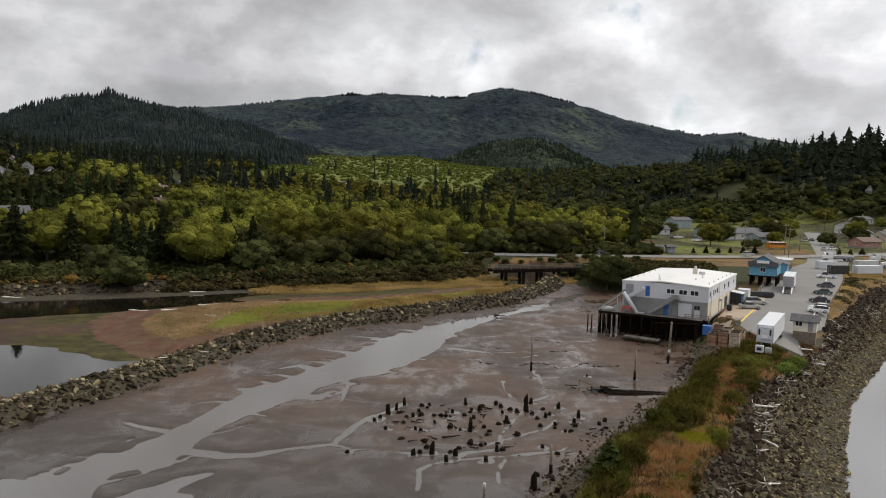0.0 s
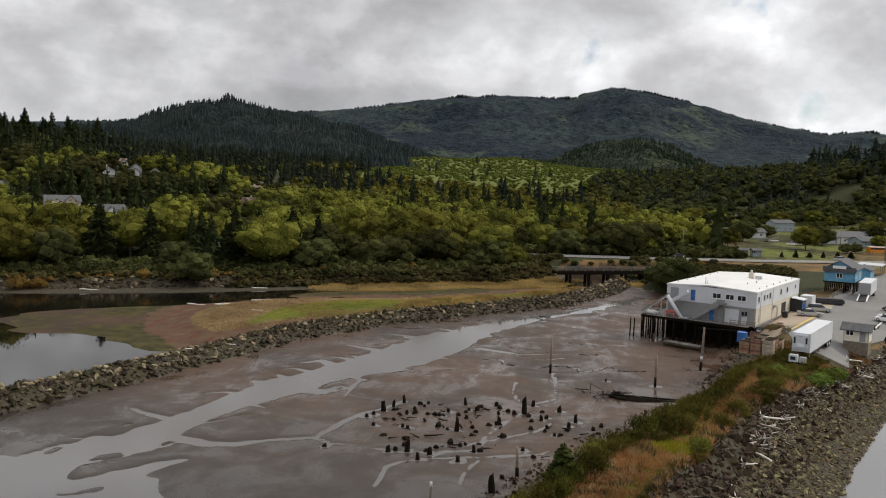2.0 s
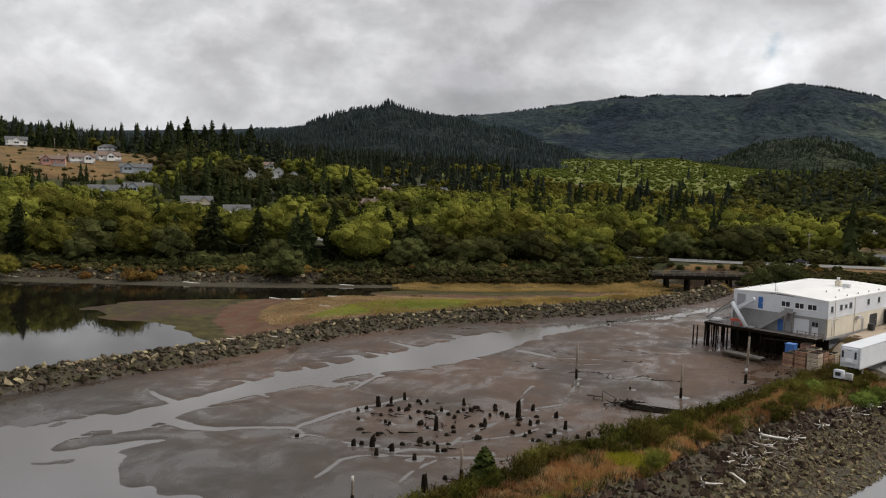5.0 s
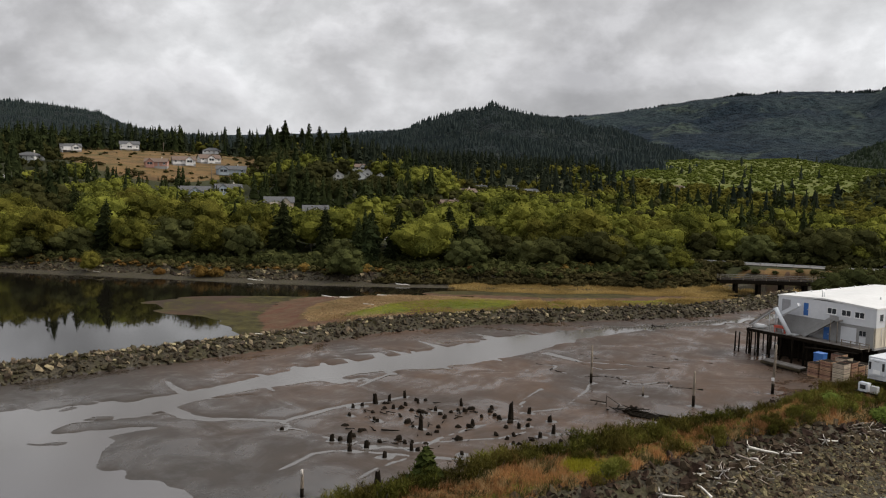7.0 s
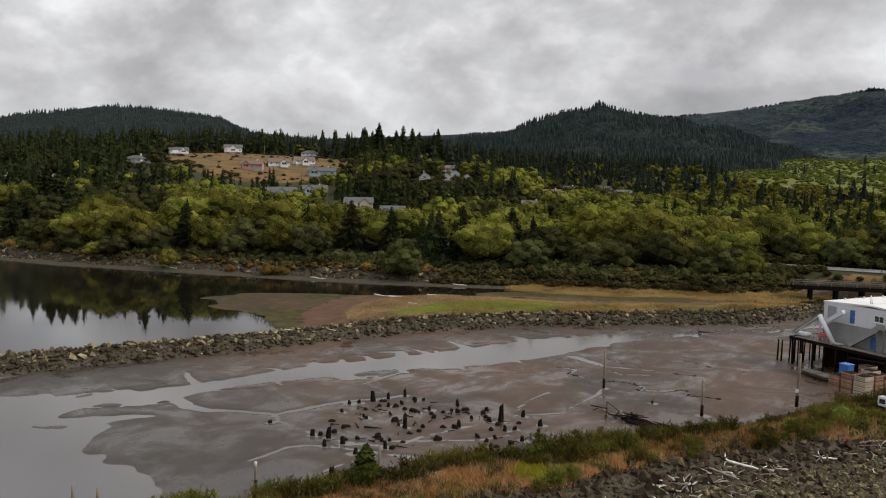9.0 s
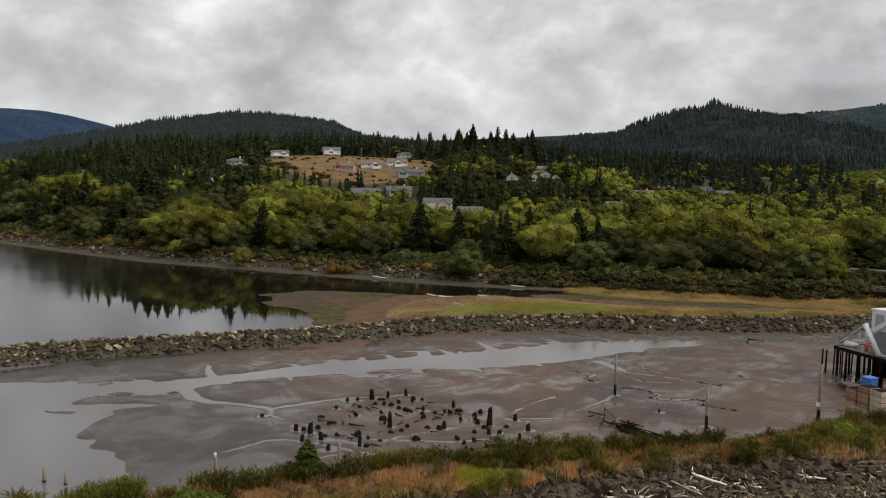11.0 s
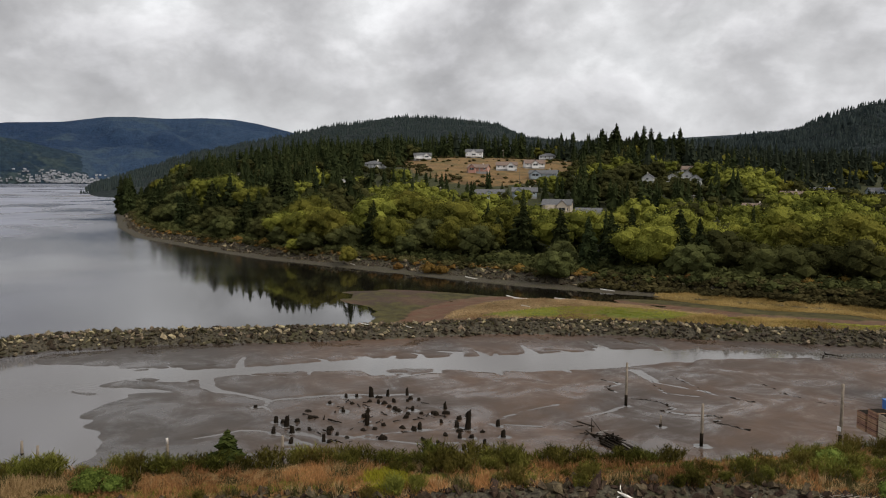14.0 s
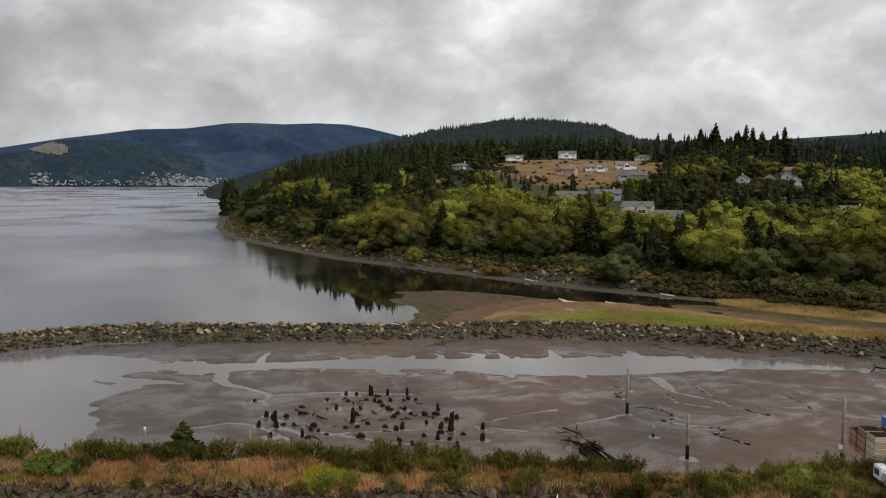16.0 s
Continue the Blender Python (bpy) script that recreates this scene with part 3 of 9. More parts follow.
def mountain_material(name, dark, mid, pale, scale, grain=0.9):
    m = bpy.data.materials.new(name)
    m.use_nodes = True
    t = m.node_tree
    p = t.nodes["Principled BSDF"]
    tc = t.nodes.new("ShaderNodeTexCoord")
    v = tc.outputs["Object"]
    mp = t.nodes.new("ShaderNodeMapping")
    mp.inputs["Scale"].default_value = (1.0, 1.0, 1.2)
    t.links.new(v, mp.inputs[0])
    v = mp.outputs[0]
    big, small = fbm(t, v, scale, 6, 0.62), fbm(t, v, 0.05, 4, 0.75)
    c = mix(t, ramp(t, big, [(0.42, 0.0), (0.5, 0.6), (0.62, 1.0)]), dark, mid)
    c = mix(t, ramp(t, fbm(t, v, scale * 1.7, 4, 0.6, 0.5), [(0.54, 0.0), (0.62, 0.8)]), c, pale)
    c = mix(t, ramp(t, small, [(0.38, grain), (0.58, 0.0)]), c, tuple(0.4 * q for q in dark))
    t.links.new(c, p.inputs["Base Color"])
    p.inputs["Roughness"].default_value = 1.0
    p.inputs["Specular IOR Level"].default_value = 0.1
    bn = t.nodes.new("ShaderNodeBump")
    bn.inputs["Strength"].default_value, bn.inputs["Distance"].default_value = 1.0, 22.0
    t.links.new(fbm(t, v, 0.06, 4, 0.7), bn.inputs["Height"])
    t.links.new(bn.outputs[0], p.inputs["Normal"])
    return m


# Blue distance haze is put into the far mountain's base colours.
M_FAR = mountain_material("hazed_far_forest", (0.018, 0.038, 0.080), (0.030, 0.056, 0.102), (0.046, 0.072, 0.100), 0.0022, 0.35)
# Forest and clearing colours carry a painted bluish lift of aerial haze.
M_BACK = mountain_material("hazed_mountain_forest", (0.020, 0.032, 0.045), (0.040, 0.058, 0.060), (0.080, 0.102, 0.076), 0.0024)
# Hill colour raised and cooled to hold some haze of its own.
M_NEARHILL = mountain_material("hazed_hill_forest", (0.018, 0.026, 0.028), (0.026, 0.035, 0.034), (0.036, 0.044, 0.036), 0.006)
M_KNOLL = mountain_material("knoll_slope", (0.024, 0.034, 0.024), (0.040, 0.054, 0.032), (0.066, 0.078, 0.040), 0.008)
# The spur's blue cast is distance haze mixed into its colours.
M_SIDE = mountain_material("hazed_spur_forest", (0.018, 0.034, 0.056), (0.028, 0.048, 0.062), (0.046, 0.066, 0.066), 0.006, 0.5)
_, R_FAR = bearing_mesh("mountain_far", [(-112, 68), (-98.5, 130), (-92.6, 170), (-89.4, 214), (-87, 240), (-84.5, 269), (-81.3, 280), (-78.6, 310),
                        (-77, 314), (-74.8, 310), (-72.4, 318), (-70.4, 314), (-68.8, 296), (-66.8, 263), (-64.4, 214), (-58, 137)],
                        3250, 4100, -2, M_FAR, "wooded mountain across the bay, tinted blue for haze", 0.15, 1)
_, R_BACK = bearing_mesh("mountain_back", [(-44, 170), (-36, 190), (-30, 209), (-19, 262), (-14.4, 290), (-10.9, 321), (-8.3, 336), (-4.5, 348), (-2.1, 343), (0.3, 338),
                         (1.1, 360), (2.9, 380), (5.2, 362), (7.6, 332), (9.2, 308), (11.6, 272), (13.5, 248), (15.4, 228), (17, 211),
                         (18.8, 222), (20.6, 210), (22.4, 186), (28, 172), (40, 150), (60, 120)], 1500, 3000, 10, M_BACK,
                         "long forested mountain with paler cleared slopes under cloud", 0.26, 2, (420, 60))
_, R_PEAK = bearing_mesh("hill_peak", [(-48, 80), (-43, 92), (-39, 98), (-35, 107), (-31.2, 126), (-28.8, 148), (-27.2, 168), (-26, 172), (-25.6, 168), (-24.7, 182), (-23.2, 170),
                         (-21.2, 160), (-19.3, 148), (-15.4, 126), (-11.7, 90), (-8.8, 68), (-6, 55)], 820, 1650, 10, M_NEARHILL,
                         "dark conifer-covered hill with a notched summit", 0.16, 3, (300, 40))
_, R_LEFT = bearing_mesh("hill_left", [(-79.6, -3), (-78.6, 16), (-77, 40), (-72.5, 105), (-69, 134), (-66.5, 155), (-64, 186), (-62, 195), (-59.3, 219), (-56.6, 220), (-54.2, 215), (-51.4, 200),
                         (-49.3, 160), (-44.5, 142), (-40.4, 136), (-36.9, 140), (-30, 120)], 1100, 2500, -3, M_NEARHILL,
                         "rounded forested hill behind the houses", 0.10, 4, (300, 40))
_, R_KNOLL = bearing_mesh("hill_knoll", [(-9, 40), (-5.4, 50), (-2.1, 70), (0.7, 98), (2.8, 108), (4.4, 112), (6.5, 100), (8.5, 74), (11, 50)], 1150, 1430, 10,
                          M_KNOLL, "wooded knoll below the mountain", 0.06, 5, (120, 24))
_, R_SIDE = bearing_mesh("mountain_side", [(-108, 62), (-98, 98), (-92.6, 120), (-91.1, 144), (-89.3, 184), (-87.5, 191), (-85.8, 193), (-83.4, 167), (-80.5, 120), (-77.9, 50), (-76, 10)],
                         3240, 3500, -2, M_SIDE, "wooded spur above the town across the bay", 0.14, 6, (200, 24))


def slope_height(grid, b, d, near, far):
    X, Y, Z, az = grid
    f = np.clip((d - near) / (far - near), 0, 1) / 1.25 * (X.shape[0] - 1)
    j = int(np.argmin(np.abs(az - b)))
    i = min(int(f), X.shape[0] - 2)
    return Z[i, j] + (Z[i + 1, j] - Z[i, j]) * (f - i)


def cleared_slope():
    """Bare felled patch on the shoulder of the spur, laid over its surface."""
    X, Y, Z, az = R_SIDE
    j = np.where((az > -91.2) & (az < -88.7))[0]
    i = np.arange(9, 20)
    P = np.stack([X[np.ix_(i, j)], Y[np.ix_(i, j)], Z[np.ix_(i, j)] + 3.0], -1)
    n, k = len(i), len(j)
    idx = np.arange(n * k).reshape(n, k)
    Q = np.stack([idx[:-1, :-1], idx[:-1, 1:], idx[1:, 1:], idx[1:, :-1]], -1).reshape(-1, 4)
    C = P.reshape(-1, 3)[Q].mean(1)
    u, w = (C[:, 1] - C[:, 1].mean()) / 75, (C[:, 2] - 150) / 26
    Q = Q[(u + 0.35 * w) ** 2 + w ** 2 < 1.0 + 1.6 * nfbm(C[:, 1], C[:, 2], 0.05, 3)]
    me = bpy.data.meshes.new("cleared_slope")
    me.from_pydata(P.reshape(-1, 3).tolist(), [], Q.tolist())
    me.materials.append(surface("felled_ground", (0.07, 0.064, 0.058), (0.115, 0.10, 0.088), 0.02, (0.9, 1.0), bump=0))
    tagged(new("cleared_slope", me), "bare tan felled slope high above the bay", "clearing", kind="structure")


cleared_slope()

# ---------------------------------------------------------------- mesh helpers
def mesh_np(name, V, F, material, smooth_faces=False):
    me = bpy.data.meshes.new(name)
    V, F = np.asarray(V, np.float32), np.asarray(F, np.int32)
    k = F.shape[1]
    me.vertices.add(len(V))
    me.vertices.foreach_set("co", V.ravel())
    me.loops.add(F.size)
    me.polygons.add(len(F))
    me.loops.foreach_set("vertex_index", F.ravel())
    me.polygons.foreach_set("loop_start", np.arange(0, F.size, k))
    me.polygons.foreach_set("use_smooth", np.full(len(F), smooth_faces, bool))
    me.update(calc_edges=True)
    me.materials.append(material)
    return me


def many(V, F, places):
    """Copies of a small mesh, as one big one: places are (x, y, z, scale xy, scale z, turn)."""
    P = np.asarray(places, float)
    c, s = np.cos(P[:, 5]), np.sin(P[:, 5])
    x = (V[None, :, 0] * c[:, None] - V[None, :, 1] * s[:, None]) * P[:, 3:4] + P[:, 0:1]
    y = (V[None, :, 0] * s[:, None] + V[None, :, 1] * c[:, None]) * P[:, 3:4] + P[:, 1:2]
    z = V[None, :, 2] * P[:, 4:5] + P[:, 2:3]
    W = np.stack([x, y, z], -1).reshape(-1, 3)
    G = (F[None] + (np.arange(len(P)) * len(V))[:, None, None]).reshape(-1, F.shape[1])
    return W, G


def join_np(parts_):
    V, F, n = [], [], 0
    for v, f in parts_:
        V.append(v)
        F.append(f + n)
        n += len(v)
    return np.concatenate(V), np.concatenate(F)


def part(name, mesh, parent, label="", where=None):
    ob = new(name, mesh)
    ob.parent = parent
    if where is not None:
        ob.matrix_basis = where
    return tagged(ob, label) if label else ob


def thing(name, label, category, where=None, group="", kind=""):
    ob = new(name)
    ob.empty_display_size = 0.3
    if where is not None:
        ob.matrix_basis = where
    return tagged(ob, label, category, group, kind)


# ---------------------------------------------------------------- vegetation
def foliage(name, dark, light, hue=0.03):
    m = bpy.data.materials.new(name)
    m.use_nodes = True
    t = m.node_tree
    t.nodes.clear()
    g, oi = t.nodes.new("ShaderNodeNewGeometry"), t.nodes.new("ShaderNodeObjectInfo")
    patch = fbm(t, g.outputs["Position"], 0.085, 2, 0.5)
    f = math_node(t, "ADD", math_node(t, "MULTIPLY", g.outputs["Random Per Island"], 0.30), math_node(t, "MULTIPLY", ramp(t, patch, [(0.36, 0.0), (0.62, 1.0)]), 0.60))
    fleck = fbm(t, g.outputs["Position"], 2.6, 2, 0.6)
    f = math_node(t, "ADD", f, math_node(t, "MULTIPLY", math_node(t, "SUBTRACT", ramp(t, fleck, [(0.38, 0.0), (0.62, 1.0)]), 0.42), 0.42), True)
    col = mix(t, f, dark, light)
    hsv = t.nodes.new("ShaderNodeHueSaturation")
    t.links.new(col, hsv.inputs["Color"])
    t.links.new(math_node(t, "ADD", math_node(t, "MULTIPLY", oi.outputs["Random"], hue), 0.5 - hue / 2), hsv.inputs["Hue"])
    t.links.new(math_node(t, "ADD", math_node(t, "MULTIPLY", oi.outputs["Random"], 0.5), 0.75), hsv.inputs["Value"])
    d, tr, ms = t.nodes.new("ShaderNodeBsdfDiffuse"), t.nodes.new("ShaderNodeBsdfTranslucent"), t.nodes.new("ShaderNodeMixShader")
    t.links.new(hsv.outputs[0], d.inputs[0])
    t.links.new(hsv.outputs[0], tr.inputs[0])
    ms.inputs[0].default_value = 0.22
    t.links.new(d.outputs[0], ms.inputs[1])
    t.links.new(tr.outputs[0], ms.inputs[2])
    out = t.nodes.new("ShaderNodeOutputMaterial")
    t.links.new(ms.outputs[0], out.inputs[0])
    return m


_g = (1 + 5 ** 0.5) / 2
ICO_V = np.array([(-1, _g, 0), (1, _g, 0), (-1, -_g, 0), (1, -_g, 0), (0, -1, _g), (0, 1, _g), (0, -1, -_g), (0, 1, -_g), (_g, 0, -1), (_g, 0, 1), (-_g, 0, -1), (-_g, 0, 1)]) / 1.9
ICO_F = np.array([(0, 11, 5), (0, 5, 1), (0, 1, 7), (0, 7, 10), (0, 10, 11), (1, 5, 9), (5, 11, 4), (11, 10, 2), (10, 7, 6), (7, 1, 8),
                  (3, 9, 4), (3, 4, 2), (3, 2, 6), (3, 6, 8), (3, 8, 9), (4, 9, 5), (2, 4, 11), (6, 2, 10), (8, 6, 7), (9, 8, 1)])



def leaf_cards(P, N, size, r, aspect=1.0, upright=0.0):
    n = len(P)
    N = N + 0.5 * r.normal(size=(n, 3))
    N /= np.linalg.norm(N, axis=1)[:, None] + 1e-9
    A = np.cross(N, r.normal(size=(n, 3)))
    if upright:
        A = np.cross(N, np.array([0, 0, 1.0]) + 0.25 * r.normal(size=(n, 3)))
    A /= np.linalg.norm(A, axis=1)[:, None] + 1e-9
    B = np.cross(N, A)
    s = np.broadcast_to(size, (n,))[:, None]
    A, B = A * s, B * s * aspect
    V = np.stack([P - A * 0.9, P - B * 0.6 + A * 0.1, P + A, P + B * 0.9 - A * 0.15], 1).reshape(-1, 3)
    return V, np.arange(4 * n).reshape(-1, 4)


def crown_points(lobes, n, r, down=0.25):
    """Points and normals over the outside of a heap of ellipsoids (x, y, z, radius, radius z)."""
    L = np.asarray(lobes)
    w = L[:, 3] ** 2
    i = r.choice(len(L), 3 * n, p=w / w.sum())
    d = r.normal(size=(3 * n, 3))
    d /= np.linalg.norm(d, axis=1)[:, None]
    rad = np.stack([L[i, 3], L[i, 3], L[i, 4]], 1) * (0.80 + 0.34 * r.random(3 * n))[:, None]
    P = L[i, :3] + d * rad
    q = ((P[:, None, :2] - L[None, :, :2]) ** 2).sum(2) / L[None, :, 3] ** 2 + (P[:, None, 2] - L[None, :, 2]) ** 2 / L[None, :, 4] ** 2
    keep = (q.min(1) > 0.58) & ((d[:, 2] > -0.35) | (r.random(3 * n) < down))
    P, d = P[keep][:n], d[keep][:n]
    return P, d


def tube(points, radii, sides=6):
    V, F = [], []
    pts = [Vector(p) for p in points]
    for k, (p, rad) in enumerate(zip(pts, radii)):
        ax = (pts[min(k + 1, len(pts) - 1)] - pts[max(k - 1, 0)]).normalized()
        u = ax.orthogonal().normalized()
        v = ax.cross(u)
        for j in range(sides):
            a = 2 * math.pi * j / sides
            V.append(p + (u * math.cos(a) + v * math.sin(a)) * rad)
    for k in range(len(pts) - 1):
        for j in range(sides):
            a, b = k * sides + j, k * sides + (j + 1) % sides
            F.append((a, b, b + sides, a + sides))
    n = len(V)
    V += [pts[0], pts[-1]]
    for j in range(sides):
        F.append((n, (j + 1) % sides, j, n))
        e = (len(pts) - 1) * sides
        F.append((n + 1, e + j, e + (j + 1) % sides, n + 1))
    return np.array([tuple(v) for v in V]), np.array(F)


def tube_mesh(name, points, radii, material, sides=6):
    V, F = tube(points, radii, sides)
    me = bpy.data.meshes.new(name)
    me.from_pydata(V.tolist(), [], [tuple(dict.fromkeys(f)) for f in F.tolist()])
    me.polygons.foreach_set("use_smooth", np.ones(len(me.polygons), bool))
    me.materials.append(material)
    return me


def tris(V, F):
    """The same mesh in triangles."""
    return (V, F) if F.shape[1] == 3 else (V, np.concatenate([F[:, [0, 1, 2]], F[:, [0, 2, 3]]]))


def finer_ball():
    """The icosahedron with each face cut in four, on the unit sphere."""
    V, F = [tuple(v) for v in ICO_V], []
    seen = {}

    def half(i, j):
        k = (min(i, j), max(i, j))
        if k not in seen:
            m = np.array(V[i]) + np.array(V[j])
            seen[k] = len(V)
            V.append(tuple(m / np.linalg.norm(m)))
        return seen[k]

    for p, q, w in ICO_F.tolist():
        x, y, z = half(p, q), half(q, w), half(w, p)
        F += [(p, x, z), (q, y, x), (w, z, y), (x, y, z)]
    return np.array(V), np.array(F)


BALL = finer_ball()


def leafy_mass(lobes, r, fine, shrink=0.84):
    """The shaded inner mass of a crown: a lumpy body for each lobe."""
    got = []
    for k, (x, y, z, q, w) in enumerate(lobes):
        bv, bf = BALL if fine and k == 0 else (ICO_V, ICO_F)
        e = shrink * (0.85 + 0.25 * r.random((len(bv), 1)))
        got.append((bv * e * np.array([q, q, w]) + np.array([x, y, z]), bf))
    return join_np(got)


def broadleaf(seed, leaves, size, spread=1.0, low=0.06, fine=False, bosses=15):
    """Lobes and crown of a broad round-headed tree, 1 unit high: a dome with bosses of foliage all over it."""
    r = np.random.default_rng(seed)
    mid_z = 0.5 * (low + 0.98)
    wide, tall = 0.40 * spread, 0.5 * (0.94 - low)
    lobes = [(0, 0, mid_z - 0.04, wide * 0.86, tall * 0.86)]
    for k in range(bosses):
        up = 1 - 1.55 * (k + 0.5) / bosses
        a = 2.4 * k + 0.8 * r.random()
        q = math.sqrt(max(0.0, 1 - up * up))
        s = (0.13 + 0.09 * r.random()) * (0.6 + 0.4 * spread)
        e = 0.66 + 0.22 * r.random()
        lobes.append((wide * q * e * math.cos(a), wide * q * e * math.sin(a), mid_z + tall * up * e * 0.95, s * 1.05, s * 0.98))
    P, N = crown_points(lobes, leaves, r)
    P = P + 0.02 * r.normal(size=P.shape)
    cards = leaf_cards(P, N, size * (0.5 + 0.9 * r.random(len(P))), r, 0.8)
    return lobes[1:], join_np([tris(*cards), leafy_mass(lobes, r, fine)])


def conifer_cards(seed, whorls, per, width=0.17, thin=1.0):
    """A spruce of drooping branch fans round a dark core, 1 unit high."""
    r = np.random.default_rng(seed)
    V, F = [], []
    uneven = 0.75 + 0.5 * r.random(9)
    for k in range(whorls):
        h = 0.08 + 0.90 * (k + 0.8 * r.random()) / whorls
        reach = width * (1 - h) ** 0.72 * (0.72 + 0.45 * r.random()) + 0.010
        for j in range(per):
            a = 6.283 * (j + r.random()) / per + 2.4 * k
            if r.random() < 0.10:
                continue
            L = reach * (0.6 + 0.6 * r.random()) * uneven[int(a / 6.283 * 9) % 9]
            c, s = math.cos(a), math.sin(a)
            z = h + 0.6 * (r.random() - 0.5) / whorls
            drop, w = (0.15 + 0.45 * r.random()) * L, thin * (0.16 + 0.14 * r.random()) * L
            tip = 0.5 * w * r.normal()
            n = len(V)
            V += [(0.1 * L * c, 0.1 * L * s, z + 0.16 * L), (0.55 * L * c - w * s, 0.55 * L * s + w * c, z - 0.35 * drop + tip), (L * c, L * s, z - drop),
                  (0.55 * L * c + w * s, 0.55 * L * s - w * c, z - 0.35 * drop - tip), (0.75 * L * c, 0.75 * L * s, z - drop - 0.30 * L)]
            F += [(n, n + 1, n + 2), (n, n + 2, n + 3), (n + 1, n + 4, n + 2), (n + 3, n + 2, n + 4)]
    # the close, dark inside of the tree
    for z0, z1, q in ((0.04, 0.55, 0.62), (0.32, 0.80, 0.44), (0.62, 1.0, 0.24)):
        n = len(V)
        V.append((0.01 * r.normal(), 0.01 * r.normal(), z1))
        for j in range(6):
            a, e = 6.283 * j / 6 + z0, width * q * (0.75 + 0.5 * r.random())
            V.append((e * math.cos(a), e * math.sin(a), z0 + 0.06 * r.random()))
        F += [(n, n + 1 + j, n + 1 + (j + 1) % 6) for j in range(6)]
    return np.array(V), np.array(F)


def far_spike(seed, tiers=3, sides=6, width=0.2):
    """A distant conifer: ragged overlapping skirts, 1 unit high."""
    r = np.random.default_rng(seed)
    V, F = [], []
    for k in range(tiers):
        z0, z1 = 0.03 + 0.80 * k / tiers, 0.06 + 0.94 * (k + 1.55) / (tiers + 0.55)
        n = len(V)
        V.append((0.01 * r.normal(), 0.01 * r.normal(), min(z1, 1.0)))
        for j in range(sides):
            a, q = 6.283 * (j + 0.7 * r.random()) / sides, width * (1 - 0.80 * k / tiers) ** 0.8 * (0.55 + 0.8 * r.random())
            V.append((q * math.cos(a), q * math.sin(a), z0 + 0.17 * (r.random() - 0.5)))
        F += [(n, n + 1 + j, n + 1 + (j + 1) % sides) for j in range(sides)]
    return np.array(V), np.array(F)


M_BARK = surface("grey_bark", (0.10, 0.085, 0.07), (0.20, 0.18, 0.16), 1.5, bump=0.6)
M_ALDER = foliage("alder_leaves", (0.022, 0.027, 0.007), (0.188, 0.180, 0.034))
M_OLIVE = foliage("willow_leaves", (0.017, 0.020, 0.008), (0.078, 0.080, 0.028))
M_SCRUB = foliage("dry_scrub_leaves", (0.024, 0.022, 0.010), (0.085, 0.074, 0.030))
M_RUST = foliage("autumn_leaves", (0.10, 0.060, 0.018), (0.26, 0.160, 0.046))
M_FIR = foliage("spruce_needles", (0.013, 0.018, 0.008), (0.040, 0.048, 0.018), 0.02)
# Spruce needles again, with haze painted in: blacks lifted, slightly bluer.
M_FIR_FAR = foliage("hazed_spruce", (0.019, 0.026, 0.019), (0.044, 0.052, 0.032), 0.0)
M_BROOM = foliage("broom_twigs", (0.022, 0.022, 0.005), (0.165, 0.150, 0.034), 0.05)
M_GOLD = foliage("yellow_green_weeds", (0.21, 0.215, 0.02), (0.42, 0.41, 0.04))
M_YOUNG = foliage("young_growth_leaves", (0.075, 0.095, 0.020), (0.128, 0.150, 0.032), 0.0)
M_STRAW = foliage("dry_grass_blades", (0.20, 0.128, 0.060), (0.58, 0.415, 0.215), 0.0)
M_RUSSET = foliage("russet_grass_blades", (0.125, 0.062, 0.026), (0.42, 0.225, 0.095), 0.0)
M_MEADOW = foliage("meadow_blades", (0.095, 0.11, 0.014), (0.25, 0.25, 0.042), 0.0)
M_MARSH = foliage("marsh_grass_blades", (0.21, 0.145, 0.050), (0.50, 0.36, 0.145), 0.0)


def build_tree(name, label, category, crown, leaf_material, height, lobes=None):
    t = thing(name, label, category)
    part("trunk", tube_mesh("trunk", [(0, 0, -0.04 * height), (0.01 * height, 0, 0.3 * height), (0, 0.01 * height, 0.72 * height)],
                            [0.024 * height, 0.018 * height, 0.006 * height], M_BARK, 7), t)
    for k in range(4 if lobes else 0):
        lx, ly, lz = lobes[k][:3]
        part("limb", tube_mesh("limb", [(0, 0, 0.22 * height), (0.5 * lx * height, 0.5 * ly * height, (0.12 + 0.4 * lz) * height), (lx * height, ly * height, lz * height)],
                               [0.011 * height, 0.008 * height, 0.003 * height], M_BARK, 5), t)
    part("crown", mesh_np("crown", crown[0] * height, crown[1], leaf_material), t)
    return t


alders = []
for k in range(5):
    lb, cr = broadleaf(40 + k, 2100, 0.019, 1.25 if k % 2 else 1.1, 0.06, True)
    alders.append(build_tree("alder_tree", "round-crowned yellow-green alder in the shore woods", "tree", cr, M_ALDER, 1.0, lb))
willows = []
for k in range(3):
    lb, cr = broadleaf(60 + k, 1350, 0.0235, 1.35, 0.0, True)
    willows.append(build_tree("willow_tree", "spreading olive-green willow on the bank", "tree", cr, M_OLIVE, 1.0, lb))
M_PINE = foliage("young_pine_needles", (0.026, 0.034, 0.010), (0.085, 0.098, 0.026))
young_pine = build_tree("young_pine", "bushy bright green young pine on the causeway edge", "tree", conifer_cards(88, 17, 13, 0.36, 1.7), M_PINE, 1.0)
firs = []
for k in range(3):
    firs.append(build_tree("spruce_tree", "tall dark spruce with ragged drooping branches", "tree", conifer_cards(80 + k, 34, 10, 0.19 + 0.03 * k, 0.9), M_FIR, 1.0))


